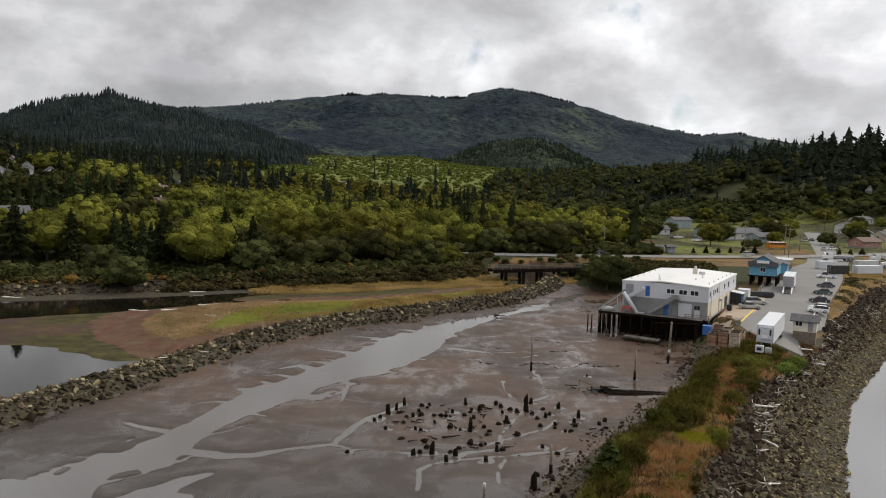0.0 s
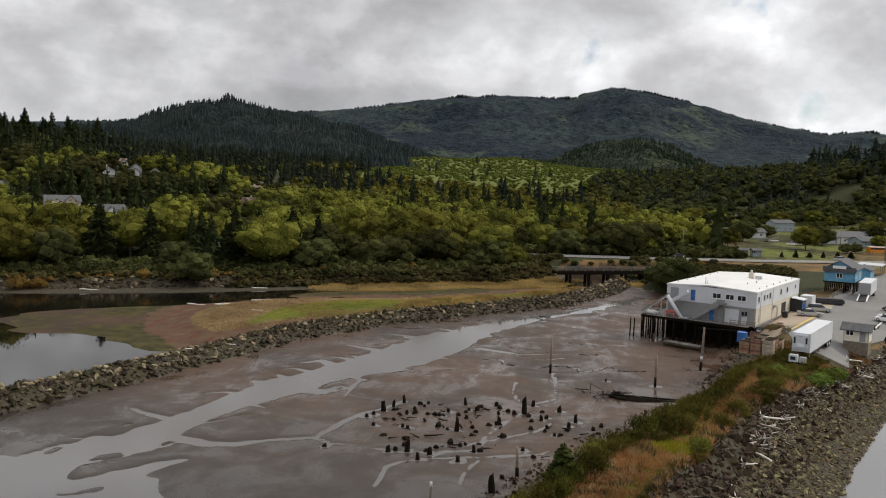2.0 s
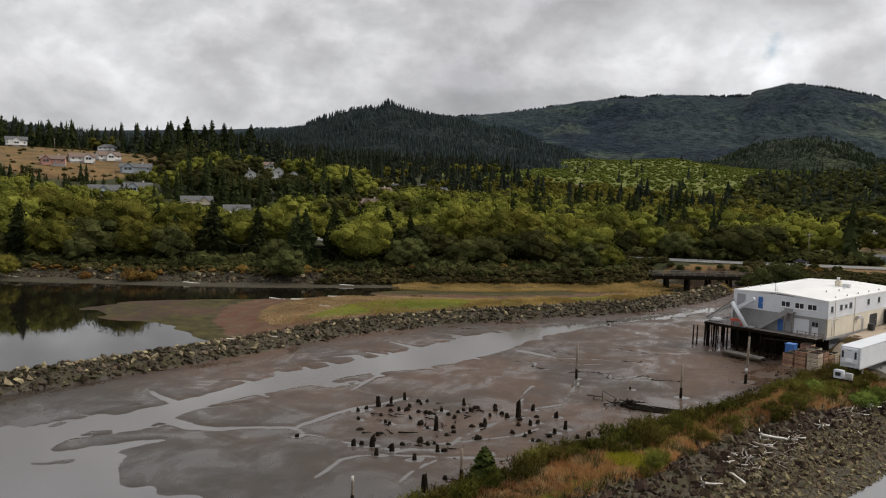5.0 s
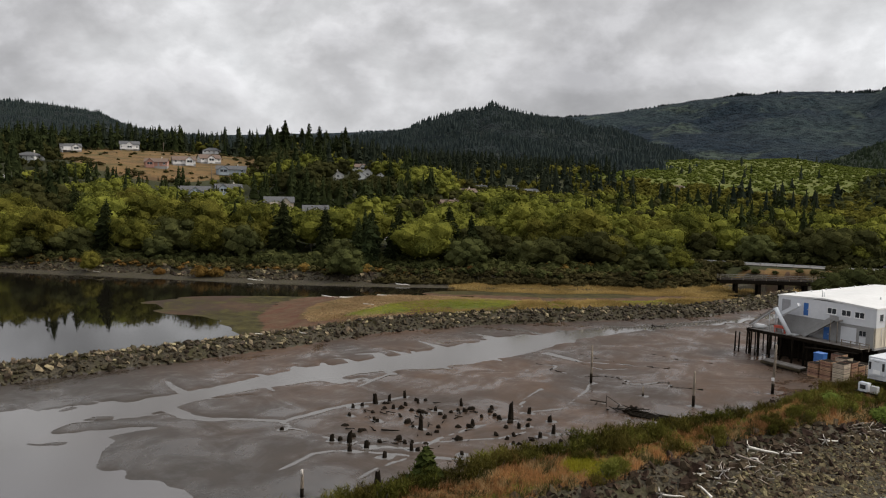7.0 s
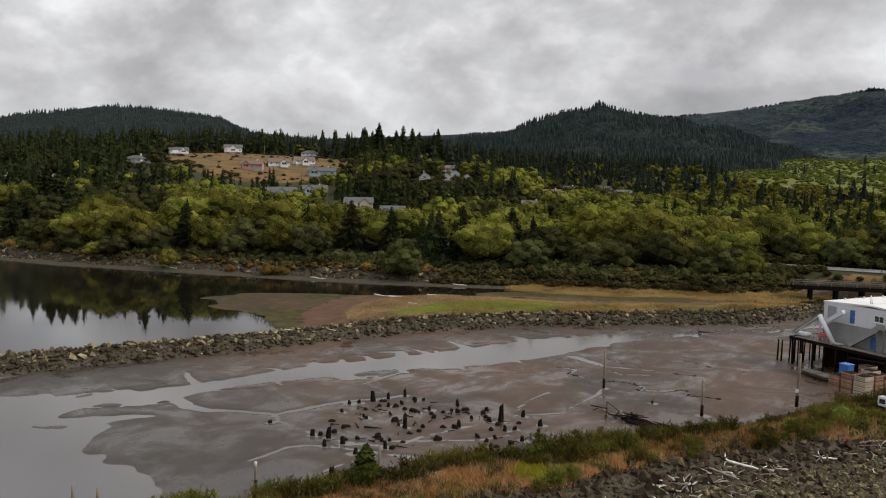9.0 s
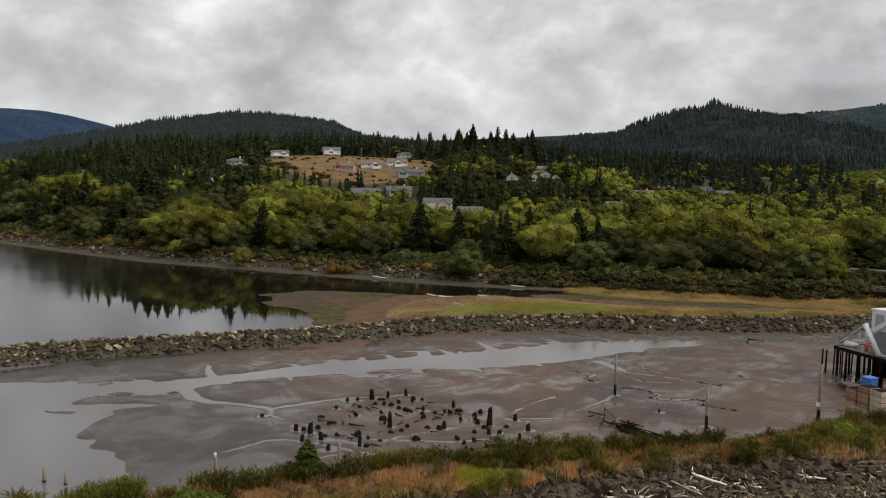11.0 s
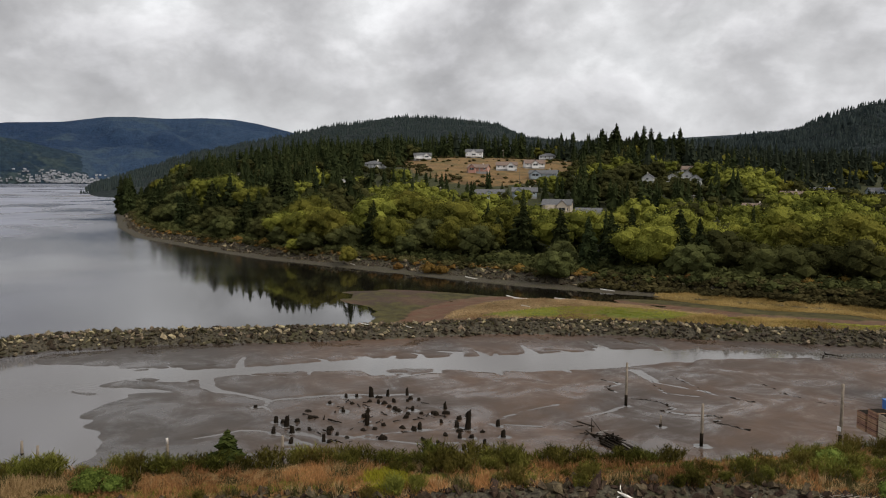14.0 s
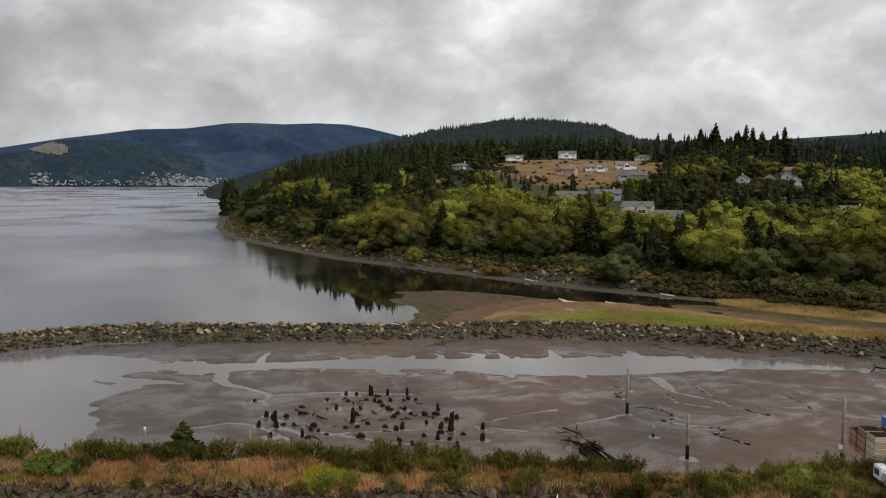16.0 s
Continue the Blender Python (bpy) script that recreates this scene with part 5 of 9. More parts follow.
def ridge_trees(name, label, grid, lo, hi, n, heights, seed, material, crest=0.45, wide=(0.7, 1.0)):
    """Conifers over a mountain: a share of them along its skyline."""
    X, Y, Z, az = grid
    r = np.random.default_rng(seed)
    rows_ = X.shape[0]
    top = int(round((rows_ - 1) / 1.25))
    m = int(n * crest)
    i = np.concatenate([np.full(m, top), r.integers(int(rows_ * 0.15), top, n - m)])
    j = r.integers(lo, hi, n)
    fj, fi = r.random(n), np.where(np.arange(n) < m, -r.random(n) * 0.3, r.random(n))
    j2 = np.minimum(j + 1, X.shape[1] - 1)
    i2 = np.clip(i + np.where(fi < 0, -1, 1), 0, rows_ - 1)
    f = np.abs(fi)
    mixg = lambda G: (G[i, j] * (1 - fj) + G[i, j2] * fj) * (1 - f) + (G[i2, j] * (1 - fj) + G[i2, j2] * fj) * f
    h = r.uniform(*heights, n)
    h = h * np.clip(0.85 + 2.2 * nfbm(mixg(X) + 50, mixg(Y), 0.02, 3), 0.35, 1.9)
    V, F = far_spike(seed, 2, 5, 0.24)
    W, G = many(V, F, np.stack([mixg(X), mixg(Y), mixg(Z) - 0.1 * h, h * r.uniform(*wide, n), h, r.random(n) * 6.28], 1))
    tagged(new(name, mesh_np(name, W, G, material)), label, "woods", kind="stuff")


# Tree colour paled and blued to paint haze over the ridges.
M_RIDGE = foliage("hazed_ridge_conifers", (0.023, 0.032, 0.034), (0.042, 0.053, 0.048), 0.0)
M_KNOLLTREE = foliage("knoll_woods", (0.022, 0.032, 0.022), (0.046, 0.060, 0.034), 0.0)
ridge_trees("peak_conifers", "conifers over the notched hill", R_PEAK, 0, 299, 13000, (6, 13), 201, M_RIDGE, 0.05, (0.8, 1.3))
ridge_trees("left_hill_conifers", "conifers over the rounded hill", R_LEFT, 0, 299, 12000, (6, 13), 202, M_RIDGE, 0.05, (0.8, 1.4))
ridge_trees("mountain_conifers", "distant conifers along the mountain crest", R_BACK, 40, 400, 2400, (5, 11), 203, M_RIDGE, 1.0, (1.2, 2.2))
ridge_trees("knoll_conifers", "conifers on the wooded knoll", R_KNOLL, 0, 119, 2600, (3, 8), 204, M_KNOLLTREE, 0.05, (1.2, 2.2))

# ---------------------------------------------------------------- rocks, driftwood, piles, grass on and round the causeway
ROCK_R = np.random.default_rng(55)


def rock_shape(k):
    r = np.random.default_rng(300 + k)
    V = ICO_V * (0.72 + 0.5 * r.random((12, 1))) * (1.0 + 0.35 * (r.random(3) - 0.5))
    # two flat broken faces
    for _ in range(2):
        n = r.normal(size=3)
        n /= np.linalg.norm(n)
        d = V @ n
        V = V - np.maximum(d - 0.42, 0)[:, None] * n
    return V * np.array([1.0, 0.85, 0.7])


def block_shape(k):
    """A broken block: a skewed box with its corners knocked about."""
    r = np.random.default_rng(350 + k)
    V = np.array([(x, y, z) for z in (-1, 1) for y in (-1, 1) for x in (-1, 1)], float) * 0.62
    V = V * (0.65 + 0.6 * r.random((8, 1))) + 0.20 * r.normal(size=(8, 3))
    a, b = r.normal(size=2) * 0.5
    R = np.array(Euler((a, b, r.random() * 6)).to_matrix())
    return (V * np.array([1.15, 0.9, 0.75])) @ R.T


BLOCK_F = np.array([(0, 2, 3), (0, 3, 1), (4, 5, 7), (4, 7, 6), (0, 1, 5), (0, 5, 4), (2, 6, 7), (2, 7, 3), (0, 4, 6), (0, 6, 2), (1, 3, 7), (1, 7, 5)])
BLOCKS = [block_shape(k) for k in range(10)]
ROCKS = [rock_shape(k) for k in range(10)]


def rock_heap(name, label, points, sizes, material, lift=0.15, category="rocks", blocky=0.75):
    r = ROCK_R
    z = plan(points[:, 0], points[:, 1])[0]
    got = []
    which = r.integers(10, size=len(points))
    for k in range(10):
        s = which == k
        if s.any():
            q = sizes[s]
            block = k < 10 * blocky
            got.append(many(BLOCKS[k] if block else ROCKS[k], BLOCK_F if block else ICO_F, np.stack([points[s, 0], points[s, 1], z[s] + lift * q, q, q * r.uniform(0.7, 1.2, s.sum()), r.random(s.sum()) * 6.28], 1)))
    V, F = join_np(got)
    return tagged(new(name, mesh_np(name, V, F, material)), label, category, kind="stuff")


M_BASALT = surface("dark_basalt", (0.0060, 0.0044, 0.0030), (0.092, 0.066, 0.045), 1.2, (0.75, 0.95), bump=0.8, spec=0.06, vary=0.9, island=True)
M_BASALT_ONE = surface("basalt_block", (0.0064, 0.0046, 0.0032), (0.100, 0.071, 0.048), 1.0, (0.75, 0.95), bump=0.8, spec=0.06, vary=0.9)
M_STONE = surface("beach_stone", (0.010, 0.0080, 0.005), (0.240, 0.190, 0.112), 2.0, (0.7, 0.95), bump=0.6, spec=0.08, vary=0.9, island=True)
M_PALE = surface("weathered_stone", (0.020, 0.015, 0.008), (0.290, 0.225, 0.135), 1.0, (0.7, 0.95), bump=0.5, vary=0.8, island=True)
M_WEED = surface("weedy_stone", (0.010, 0.008, 0.005), (0.066, 0.050, 0.028), 1.4, (0.65, 0.95), bump=0.5, spec=0.2, vary=0.8, island=True)
M_DRIFT = surface("bleached_driftwood", (0.44, 0.41, 0.37), (0.74, 0.70, 0.65), 3.0, (0.7, 0.9), bump=0.4, vary=0.5)
M_DRIFT_BROWN = surface("old_driftwood", (0.15, 0.12, 0.10), (0.30, 0.25, 0.21), 3.0, (0.7, 0.9), bump=0.4, vary=0.5)
M_PILE = surface("black_wet_timber", (0.004, 0.0032, 0.0024), (0.020, 0.015, 0.010), 4.0, (0.8, 0.95), bump=0.8, spec=0.05)
M_POST = surface("brown_post_timber", (0.11, 0.088, 0.066), (0.24, 0.20, 0.155), 2.5, (0.7, 0.9), bump=0.6)


def sea_e(x, y):
    return line_dist(x, y, SEASIDE) * np.where(inside(x, y, LAND), 1, -1)


# riprap on the bay side: big blocks along the top, smaller ones below
rip = spread_points(2300, (5, 140, 30, 235), 0.56, lambda x, y: (sea_e(x, y) > 8.2 + 1.5 * nfbm(x, y, 0.25, 2)) & (sea_e(x, y) < 12.4 - 2.6 * smooth(106, 120, y) * smooth(160, 140, y) + 1.5 * nfbm(x, y, 0.2, 2)) & (y > 28), 61, 30)
rip_size = 0.26 + 0.50 * ROCK_R.random(len(rip)) ** 2.2
near_rip = (rip[:, 1] > 58) & (rip[:, 1] < 116) & (sea_e(rip[:, 0], rip[:, 1]) > 8.6)
idx = np.where(near_rip)[0][:300]
rest = np.ones(len(rip), bool)
rest[idx] = False
riprap = rock_heap("riprap", "slope of broken dark basalt boulders under the causeway", rip[rest], rip_size[rest], M_BASALT, 0.2)
rock_data = [mesh_np("rock", V, BLOCK_F, M_BASALT_ONE) for V in BLOCKS]
z_rip = plan(rip[idx, 0], rip[idx, 1])[0]
for i, z in zip(idx, z_rip):
    q = rip_size[i] * 1.05
    part("rock", rock_data[int(ROCK_R.integers(10))], riprap, "", pose(rip[i, 0], rip[i, 1], z + 0.2 * q, ROCK_R.uniform(-25, 25), ROCK_R.uniform(-25, 25), ROCK_R.random() * 360) @ Matrix.Diagonal((q, q, q, 1)))
low_rip = spread_points(3600, (5, 140, 30, 235), 0.40, lambda x, y: (sea_e(x, y) > 4.5 + 3 * nfbm(x, y, 0.12, 2)) & (sea_e(x, y) < 12.4 - 2.6 * smooth(106, 120, y) * smooth(160, 140, y)) & (y > 28), 62, 30)
rock_heap("small_riprap", "small dark broken stones between and below the boulders", low_rip, 0.16 + 0.34 * ROCK_R.random(len(low_rip)) ** 2.2, M_BASALT, 0.15)
stones = spread_points(9500, (15, 120, 36, 205), 0.26, lambda x, y: (sea_e(x, y) > -1.5 + 1.5 * nfbm(x, y, 0.3, 2)) & (sea_e(x, y) < 8.5), 63, 12)
rock_heap("beach_stones", "dark weedy cobbles on the shingle beach", stones, 0.13 + 0.30 * ROCK_R.random(len(stones)) ** 2.5, M_STONE, 0.1, "cobbles")


def mud_e(x, y):
    return line_dist(x, y, MUDSIDE) * np.where(inside(x, y, LAND), 1, -1)


toe = spread_points(1500, (-10, 52, 45, 150), 0.4, lambda x, y: (mud_e(x, y) > -1.6 + 3 * nfbm(x, y, 0.15, 2)) & (mud_e(x, y) < 5.0), 65, 60)
rock_heap("bank_stones", "dark stones along the muddy foot of the causeway", toe, 0.10 + 0.28 * ROCK_R.random(len(toe)) ** 2, M_BASALT, 0.1, "stones")
# the far jetty
jet = spread_points(4600, (-72, 40, 5, 242), 0.52, lambda x, y: line_dist(x, y, JETTY) < 4.0 + 0.8 * nfbm(x, y, 0.2, 2), 67, 30)
jtop = spread_points(700, (-70, 38, 40, 240), 0.7, lambda x, y: line_dist(x, y, JETTY) < 1.8, 68, 60)
jd = line_dist(jet[:, 0], jet[:, 1], JETTY)
pale = (jd < 2.6) & (ROCK_R.random(len(jet)) < np.where(jet[:, 1] < 125, 0.42, 0.22)) | (ROCK_R.random(len(jet)) < 0.06)
js = 0.26 + 0.46 * ROCK_R.random(len(jet)) ** 2.0
rock_heap("jetty", "long jetty of weed-darkened boulders between mud and bay", jet[~pale], js[~pale], M_WEED, 0.25, "jetty", 0.4)
rock_heap("jetty_capstones", "pale lichened boulders along the jetty top", jet[pale], js[pale] * 1.05, M_PALE, 0.3, "jetty stones", 0.4)
# the far bank
bank = spread_points(2600, (-560, 30, 130, 240), 0.6, lambda x, y: inside(x, y, LAND) & (x < -42) & (line_dist(x, y, SHORE) > 5.5 + 5 * nfbm(x, y, 0.1, 2)) & (line_dist(x, y, SHORE) < 10.5), 69, 60)
bp = ROCK_R.random(len(bank)) < 0.10
rock_heap("bank_riprap", "dark boulders along the far bank", bank[~bp], 0.3 + 0.5 * ROCK_R.random((~bp).sum()) ** 2, M_WEED, 0.2)
rock_heap("bank_boulders", "pale boulders on the far bank", bank[bp], 0.35 + 0.75 * ROCK_R.random(bp.sum()) ** 2, M_PALE, 0.2)


# driftwood
def log_mesh(k, material):
    r = np.random.default_rng(400 + k)
    n = 6
    pts, y, z = [], 0.0, 0.0
    for i in range(n):
        pts.append(((i / (n - 1) - 0.5), y, z))
        y += r.normal() * 0.035
        z += r.normal() * 0.02
    V, F = tube(pts, [0.055 * (1 - 0.10 * i) * (0.85 + 0.3 * r.random()) for i in range(n)], 7)
    return V, F


LOGS = [log_mesh(k, None) for k in range(6)]


def log_object(name, label, k, x, y, length, turn, material, tilt=0.0, rise=0.1, root=False):
    V, F = LOGS[k % 6]
    thick = 1.5 if length > 2 else 2.0
    V = V * np.array([length, 0.62 * min(length, 3.2) * thick, 0.62 * min(length, 3.2) * thick])
    parts_ = [(V, F)]
    if root:
        for a in range(5):
            t = a * 1.26
            parts_.append(tube([(-length / 2 + 0.1, 0, 0), (-length / 2 - 0.25, 0.35 * math.cos(t), 0.35 * math.sin(t)), (-length / 2 - 0.3, 0.7 * math.cos(t), 0.7 * math.sin(t))], [0.09, 0.06, 0.02], 5))
    V, F = join_np(parts_)
    me = bpy.data.meshes.new(name)
    me.from_pydata(V.tolist(), [], [tuple(dict.fromkeys(f)) for f in F.tolist()])
    me.polygons.foreach_set("use_smooth", np.ones(len(me.polygons), bool))
    me.materials.append(material)
    ob = new(name, me)
    ob.matrix_basis = pose(x, y, ground_z(x, y) + rise, tilt * 0.3, tilt, turn)
    return tagged(ob, label, "driftwood", "driftwood on the riprap")


DR = np.random.default_rng(77)
heaps = [(27, 68), (31, 78), (36, 90), (39.5, 97), (42, 101), (49, 112), (52, 116), (56, 122), (62, 131), (68, 141), (73, 148), (79, 160), (86, 172), (95, 190), (20, 56), (25, 63)]
for hx, hy in heaps:
    for k in range(int(DR.integers(4, 8))):
        x, y = hx + DR.normal() * 0.9 + 0.6, hy + DR.normal() * 1.2 - 0.3
        L = float(DR.choice([0.6, 0.9, 1.3, 1.8, 2.6], p=[0.42, 0.30, 0.17, 0.08, 0.03]))
        log_object("driftwood_log", "sun-bleached driftwood log among the boulders", int(DR.integers(6)), x, y, L, DR.random() * 180, M_DRIFT if DR.random() < 0.75 else M_DRIFT_BROWN, DR.uniform(-20, 20), 0.42)
for x, y, L, a, k in [(33, 76, 2.6, 40, 0), (38.5, 92, 2.2, 80, 1), (41, 99, 2.8, 25, 2), (62.5, 134, 2.6, 20, 3), (80, 158, 3.0, 60, 5), (27.5, 66.5, 2.4, 20, 3), (35, 84, 2.2, 50, 2), (47, 108, 2.6, 65, 0), (54, 119, 2.4, 40, 1)]:
    log_object("driftwood_snag", "pale driftwood trunk with its root plate", k, x, y, L, a, M_DRIFT, 8, 0.55, True)
for x, y, L, a, k in [(-38.2, 124.4, 2.6, 20, 0), (-66, 172, 4.5, 15, 1), (-58, 168, 4, 50, 2), (-47, 160, 2.4, 10, 3), (-52, 176, 5, 35, 4), (-42, 118, 1.6, 60, 5), (-30, 150, 2.0, 50, 0), (-100, 184, 5, 20, 1), (-62, 200, 4, 28, 2), (-150, 170, 6, 10, 3)]:
    log_object("driftwood_log", "bleached driftwood log lying on the shore", k, x, y, L, a, M_DRIFT, 3, 0.30 if y < 130 else 0.12)


log_object("stranded_snag", "dark waterlogged stump stranded beside the creek", 3, 13.2, 176.0, 2.6, 30, M_PILE, 6, 0.35, True)
log_object("stranded_snag", "dark waterlogged stump stranded beside the creek", 1, 12.2, 174.6, 1.8, 110, M_PILE, 0, 0.2)


# broken sticks and bark thrown up between the boulders
sp = spread_points(900, (8, 110, 40, 190), 0.35, lambda x, y: (sea_e(x, y) > 7.0) & (sea_e(x, y) < 10.2) & (nfbm(x, y, 0.12, 3) > 0.02), 66, 60)
sr = np.random.default_rng(67)
sz = plan(sp[:, 0], sp[:, 1])[0]
sticks = []
for (x, y), z in zip(sp, sz):
    L, a, e, w = sr.uniform(0.3, 1.3), sr.random() * 6.28, sr.uniform(-0.25, 0.25), sr.uniform(0.025, 0.06)
    dx, dy = math.cos(a) * L / 2, math.sin(a) * L / 2
    sticks.append(tris(*tube([(x - dx, y - dy, z + 0.30 - e * L), (x, y, z + 0.34), (x + dx, y + dy, z + 0.30 + e * L)], [w, w * 0.9, w * 0.5], 4)))
V_, F_ = join_np(sticks)
F_ = F_[(F_[:, 0] != F_[:, 1]) & (F_[:, 1] != F_[:, 2]) & (F_[:, 0] != F_[:, 2])]
tagged(new("drift_sticks", mesh_np("drift_sticks", V_, F_, surface("drift_sticks_wood", (0.16, 0.13, 0.10), (0.46, 0.40, 0.34), 2.0, (0.7, 0.9), bump=0.3, vary=0.6, island=True))),
       "bleached broken sticks and bark caught among the boulders", "driftwood", kind="stuff")


# wharf stubs
def pile_mesh(k):
    r = np.random.default_rng(500 + k)
    n, sides = 5, 9
    V, F = tube([(0.02 * r.normal(), 0.02 * r.normal(), -0.5 if i == 0 else i / (n - 1)) for i in range(n)], [1.25, 1.15, 1.0, 0.92, 0.8], sides)
    V[:, :2] *= 1 + 0.18 * (r.random((len(V), 1)) - 0.5)
    top = V[:, 2] > 0.7
    V[top, 2] += 0.16 * r.random(top.sum()) - 0.08
    me = bpy.data.meshes.new("pile_stub")
    me.from_pydata(V.tolist(), [], [tuple(dict.fromkeys(f)) for f in F.tolist()])
    me.materials.append(M_PILE)
    return me


PILE_MESHES = [pile_mesh(k) for k in range(6)]
for k, (x, y, h) in enumerate(PILES):
    ob = new("pile_stub", PILE_MESHES[k % 6])
    w = 0.20 + 0.08 * DR.random() + (0.05 if h > 1.4 else 0)
    ob.matrix_basis = pose(x, y, ground_z(x, y) - 0.12, DR.normal() * 3, DR.normal() * 3, DR.random() * 360) @ Matrix.Diagonal((w, w, 0.86 * h + 0.14, 1))
    tagged(ob, "rotted black wharf pile stub standing in the mud", "piling", "old wharf piles")


for k in range(52):
    x, y = (DR.uniform(-6, 10), DR.uniform(84, 105)) if k < 38 else (DR.uniform(8, 21), DR.uniform(84, 104))
    w, h = 0.18 + 0.16 * DR.random(), 0.12 + 0.30 * DR.random()
    ob = new("pile_stub", PILE_MESHES[k % 6])
    ob.matrix_basis = pose(x, y, ground_z(x, y) - 0.1, DR.normal() * 14, DR.normal() * 14, DR.random() * 360) @ Matrix.Diagonal((w, w * (0.8 + 0.8 * DR.random()), h + 0.12, 1))
    tagged(ob, "low rotten pile stump almost buried in the mud", "piling", "old wharf piles")


def post(x, y, h, lean, radius=0.17, sign=False, pale_top=False):
    t = thing("mooring_post", "tall weathered timber post standing in the mud", "post", pose(x, y, ground_z(x, y), lean, lean * 0.6, 0), "tall posts in the mud")
    part("shaft", tube_mesh("shaft", [(0, 0, -0.8), (0, 0, 0.9), (0.02, 0, h * 0.6), (0, 0.02, h)], [radius * 1.1, radius * 1.05, radius * 0.95, radius * 0.8], M_POST, 10), t)
    part("tide_band", tube_mesh("tide_band", [(0, 0, -0.2), (0, 0, min(1.6, h * 0.35))], [radius * 1.16, radius * 1.12], M_PILE, 10), t, "black weed-covered foot")
    if sign:
        me = bpy.data.meshes.new("notice_board")
        bm = bmesh.new()
        bmesh.ops.create_cube(bm, size=1, matrix=Matrix.Translation((-0.05, -0.24, 2.3)) @ Matrix.Diagonal((0.42, 0.04, 0.5, 1)))
        bm.to_mesh(me)
        me.materials.append(M_WHITE)
        part("notice_board", me, t, "small white notice board")
    if pale_top:
        part("cap", tube_mesh("cap", [(0, 0, h - 0.55), (0, 0, h + 0.05)], [radius * 0.95, radius * 0.9], M_DRIFT, 8), t, "bleached splintered top")


M_WHITE = surface("white_board", (0.70, 0.70, 0.70), (0.80, 0.80, 0.80), 2.0, (0.4, 0.6), bump=0)
post(*POSTS[0], 0.5)
post(*POSTS[1], 0.3)
post(*POSTS[2], 3.0, 0.19, True)
post(*POSTS[3], -2.5)
post(*POSTS[4], 0.5, 0.15, False, True)
post(*POSTS[5], 0.5, 0.15)
post(*POSTS[6], -0.5, 0.15)
post(*POSTS[7], 1.0, 0.13)

# loose timber between the stubs
for k in range(58):
    x, y = DR.uniform(-6, 9), DR.uniform(86, 104)
    if k > 44:
        x, y = DR.uniform(6, 21), DR.uniform(84, 104)
    ob = log_object("sunken_timber", "black waterlogged timber lying in the mud", k, x, y, DR.uniform(0.5, 1.3), DR.random() * 180, M_PILE, DR.uniform(-8, 8), 0.12)
    ob["group"] = "timbers in the mud"
log_object("sunken_timber", "thick fallen pile lying in the mud", 2, 1.4, 90.8, 2.2, 30, M_PILE, 0, 0.22)


# low eroded edges where the ebb winds through the mud flat
def mud_scarp(points, seed, thick=0.09):
    r = np.random.default_rng(seed)
    P = np.array(points, float)
    s = np.linspace(0, len(P) - 1, 6 * len(P))
    k = np.arange(len(P))
    x, y = np.interp(s, k, P[:, 0]) + 0.10 * r.normal(size=len(s)), np.interp(s, k, P[:, 1]) + 0.14 * r.normal(size=len(s))
    z = plan(x, y)[0]
    V, F = tube([(x[i], y[i], z[i] + 0.02) for i in range(len(s))], [thick * (0.25 + 0.9 * r.random()) for _ in s], 6)
    me = bpy.data.meshes.new("mud_scarp")
    me.from_pydata(V.tolist(), [], [tuple(dict.fromkeys(f)) for f in F.tolist()])
    me.materials.append(M_PILE)
    tagged(new("mud_scarp", me), "low dark eroded edge in the mud flat", "mud edge", kind="structure")


for k_, line_ in enumerate(SCARPS):
    mud_scarp(line_, 700 + k_, 0.16 if k_ == 0 else 0.09)


# remains of a collapsed landing stage
def box_bm(bm, sx, sy, sz, m):
    return bmesh.ops.create_cube(bm, size=1, matrix=m @ Matrix.Diagonal((sx, sy, sz, 1)))


def box_mesh(name, sx, sy, sz, material, at=(0, 0, 0), bevel=0.0):
    bm = bmesh.new()
    box_bm(bm, sx, sy, sz, Matrix.Translation(at))
    if bevel:
        bmesh.ops.bevel(bm, geom=bm.edges[:], offset=bevel, segments=2, affect="EDGES")
    me = bpy.data.meshes.new(name)
    bm.to_mesh(me)
    bm.free()
    me.materials.append(material)
    return me


M_PLANK = surface("grey_planks", (0.10, 0.09, 0.08), (0.22, 0.20, 0.18), 2.0, (0.7, 0.9), bump=0.5, vary=0.6)
wreck = thing("collapsed_landing_stage", "heap of broken dark timbers from a fallen landing stage", "wreckage", pose(26.8, 112.6, 0.05, 0, 0, -8))
for k in range(7):
    part("beam", box_mesh("beam", 9.5 + DR.normal() * 0.8, 0.22, 0.22, M_PILE, (1.0 + DR.normal() * 0.5, -1.2 + 0.36 * k, 0.12 + 0.05 * (k % 3))), wreck, "", pose(0, 0, 0, 0, DR.normal() * 1.2, DR.normal() * 1.5))
for k in range(26):
    L = DR.uniform(0.8, 2.6)
    part("plank", box_mesh("plank", L, 0.22, 0.06, M_PILE if k % 4 else M_PLANK), wreck, "", pose(DR.normal() * 1.3 - 3.6, DR.normal() * 0.7, 0.25 + 0.45 * DR.random(), DR.normal() * 14, DR.normal() * 14, DR.random() * 180))
part("prop", tube_mesh("prop", [(-6.6, 0.4, -0.2), (-6.6, 0.4, 1.6)], [0.05, 0.04], M_PILE), wreck)
part("prop", tube_mesh("prop", [(-6.6, 0.4, 1.5), (-4.6, 0.2, 0.7)], [0.04, 0.04], M_PILE), wreck)

# shrubs on the causeway
def cause_ok(x, y):
    return inside(x, y, LAND) & (mud_e(x, y) > 5.2 - 3.2 * smooth(80, 120, y)) & (sea_e(x, y) > 12.0) & (y < 128) & (y > 34)


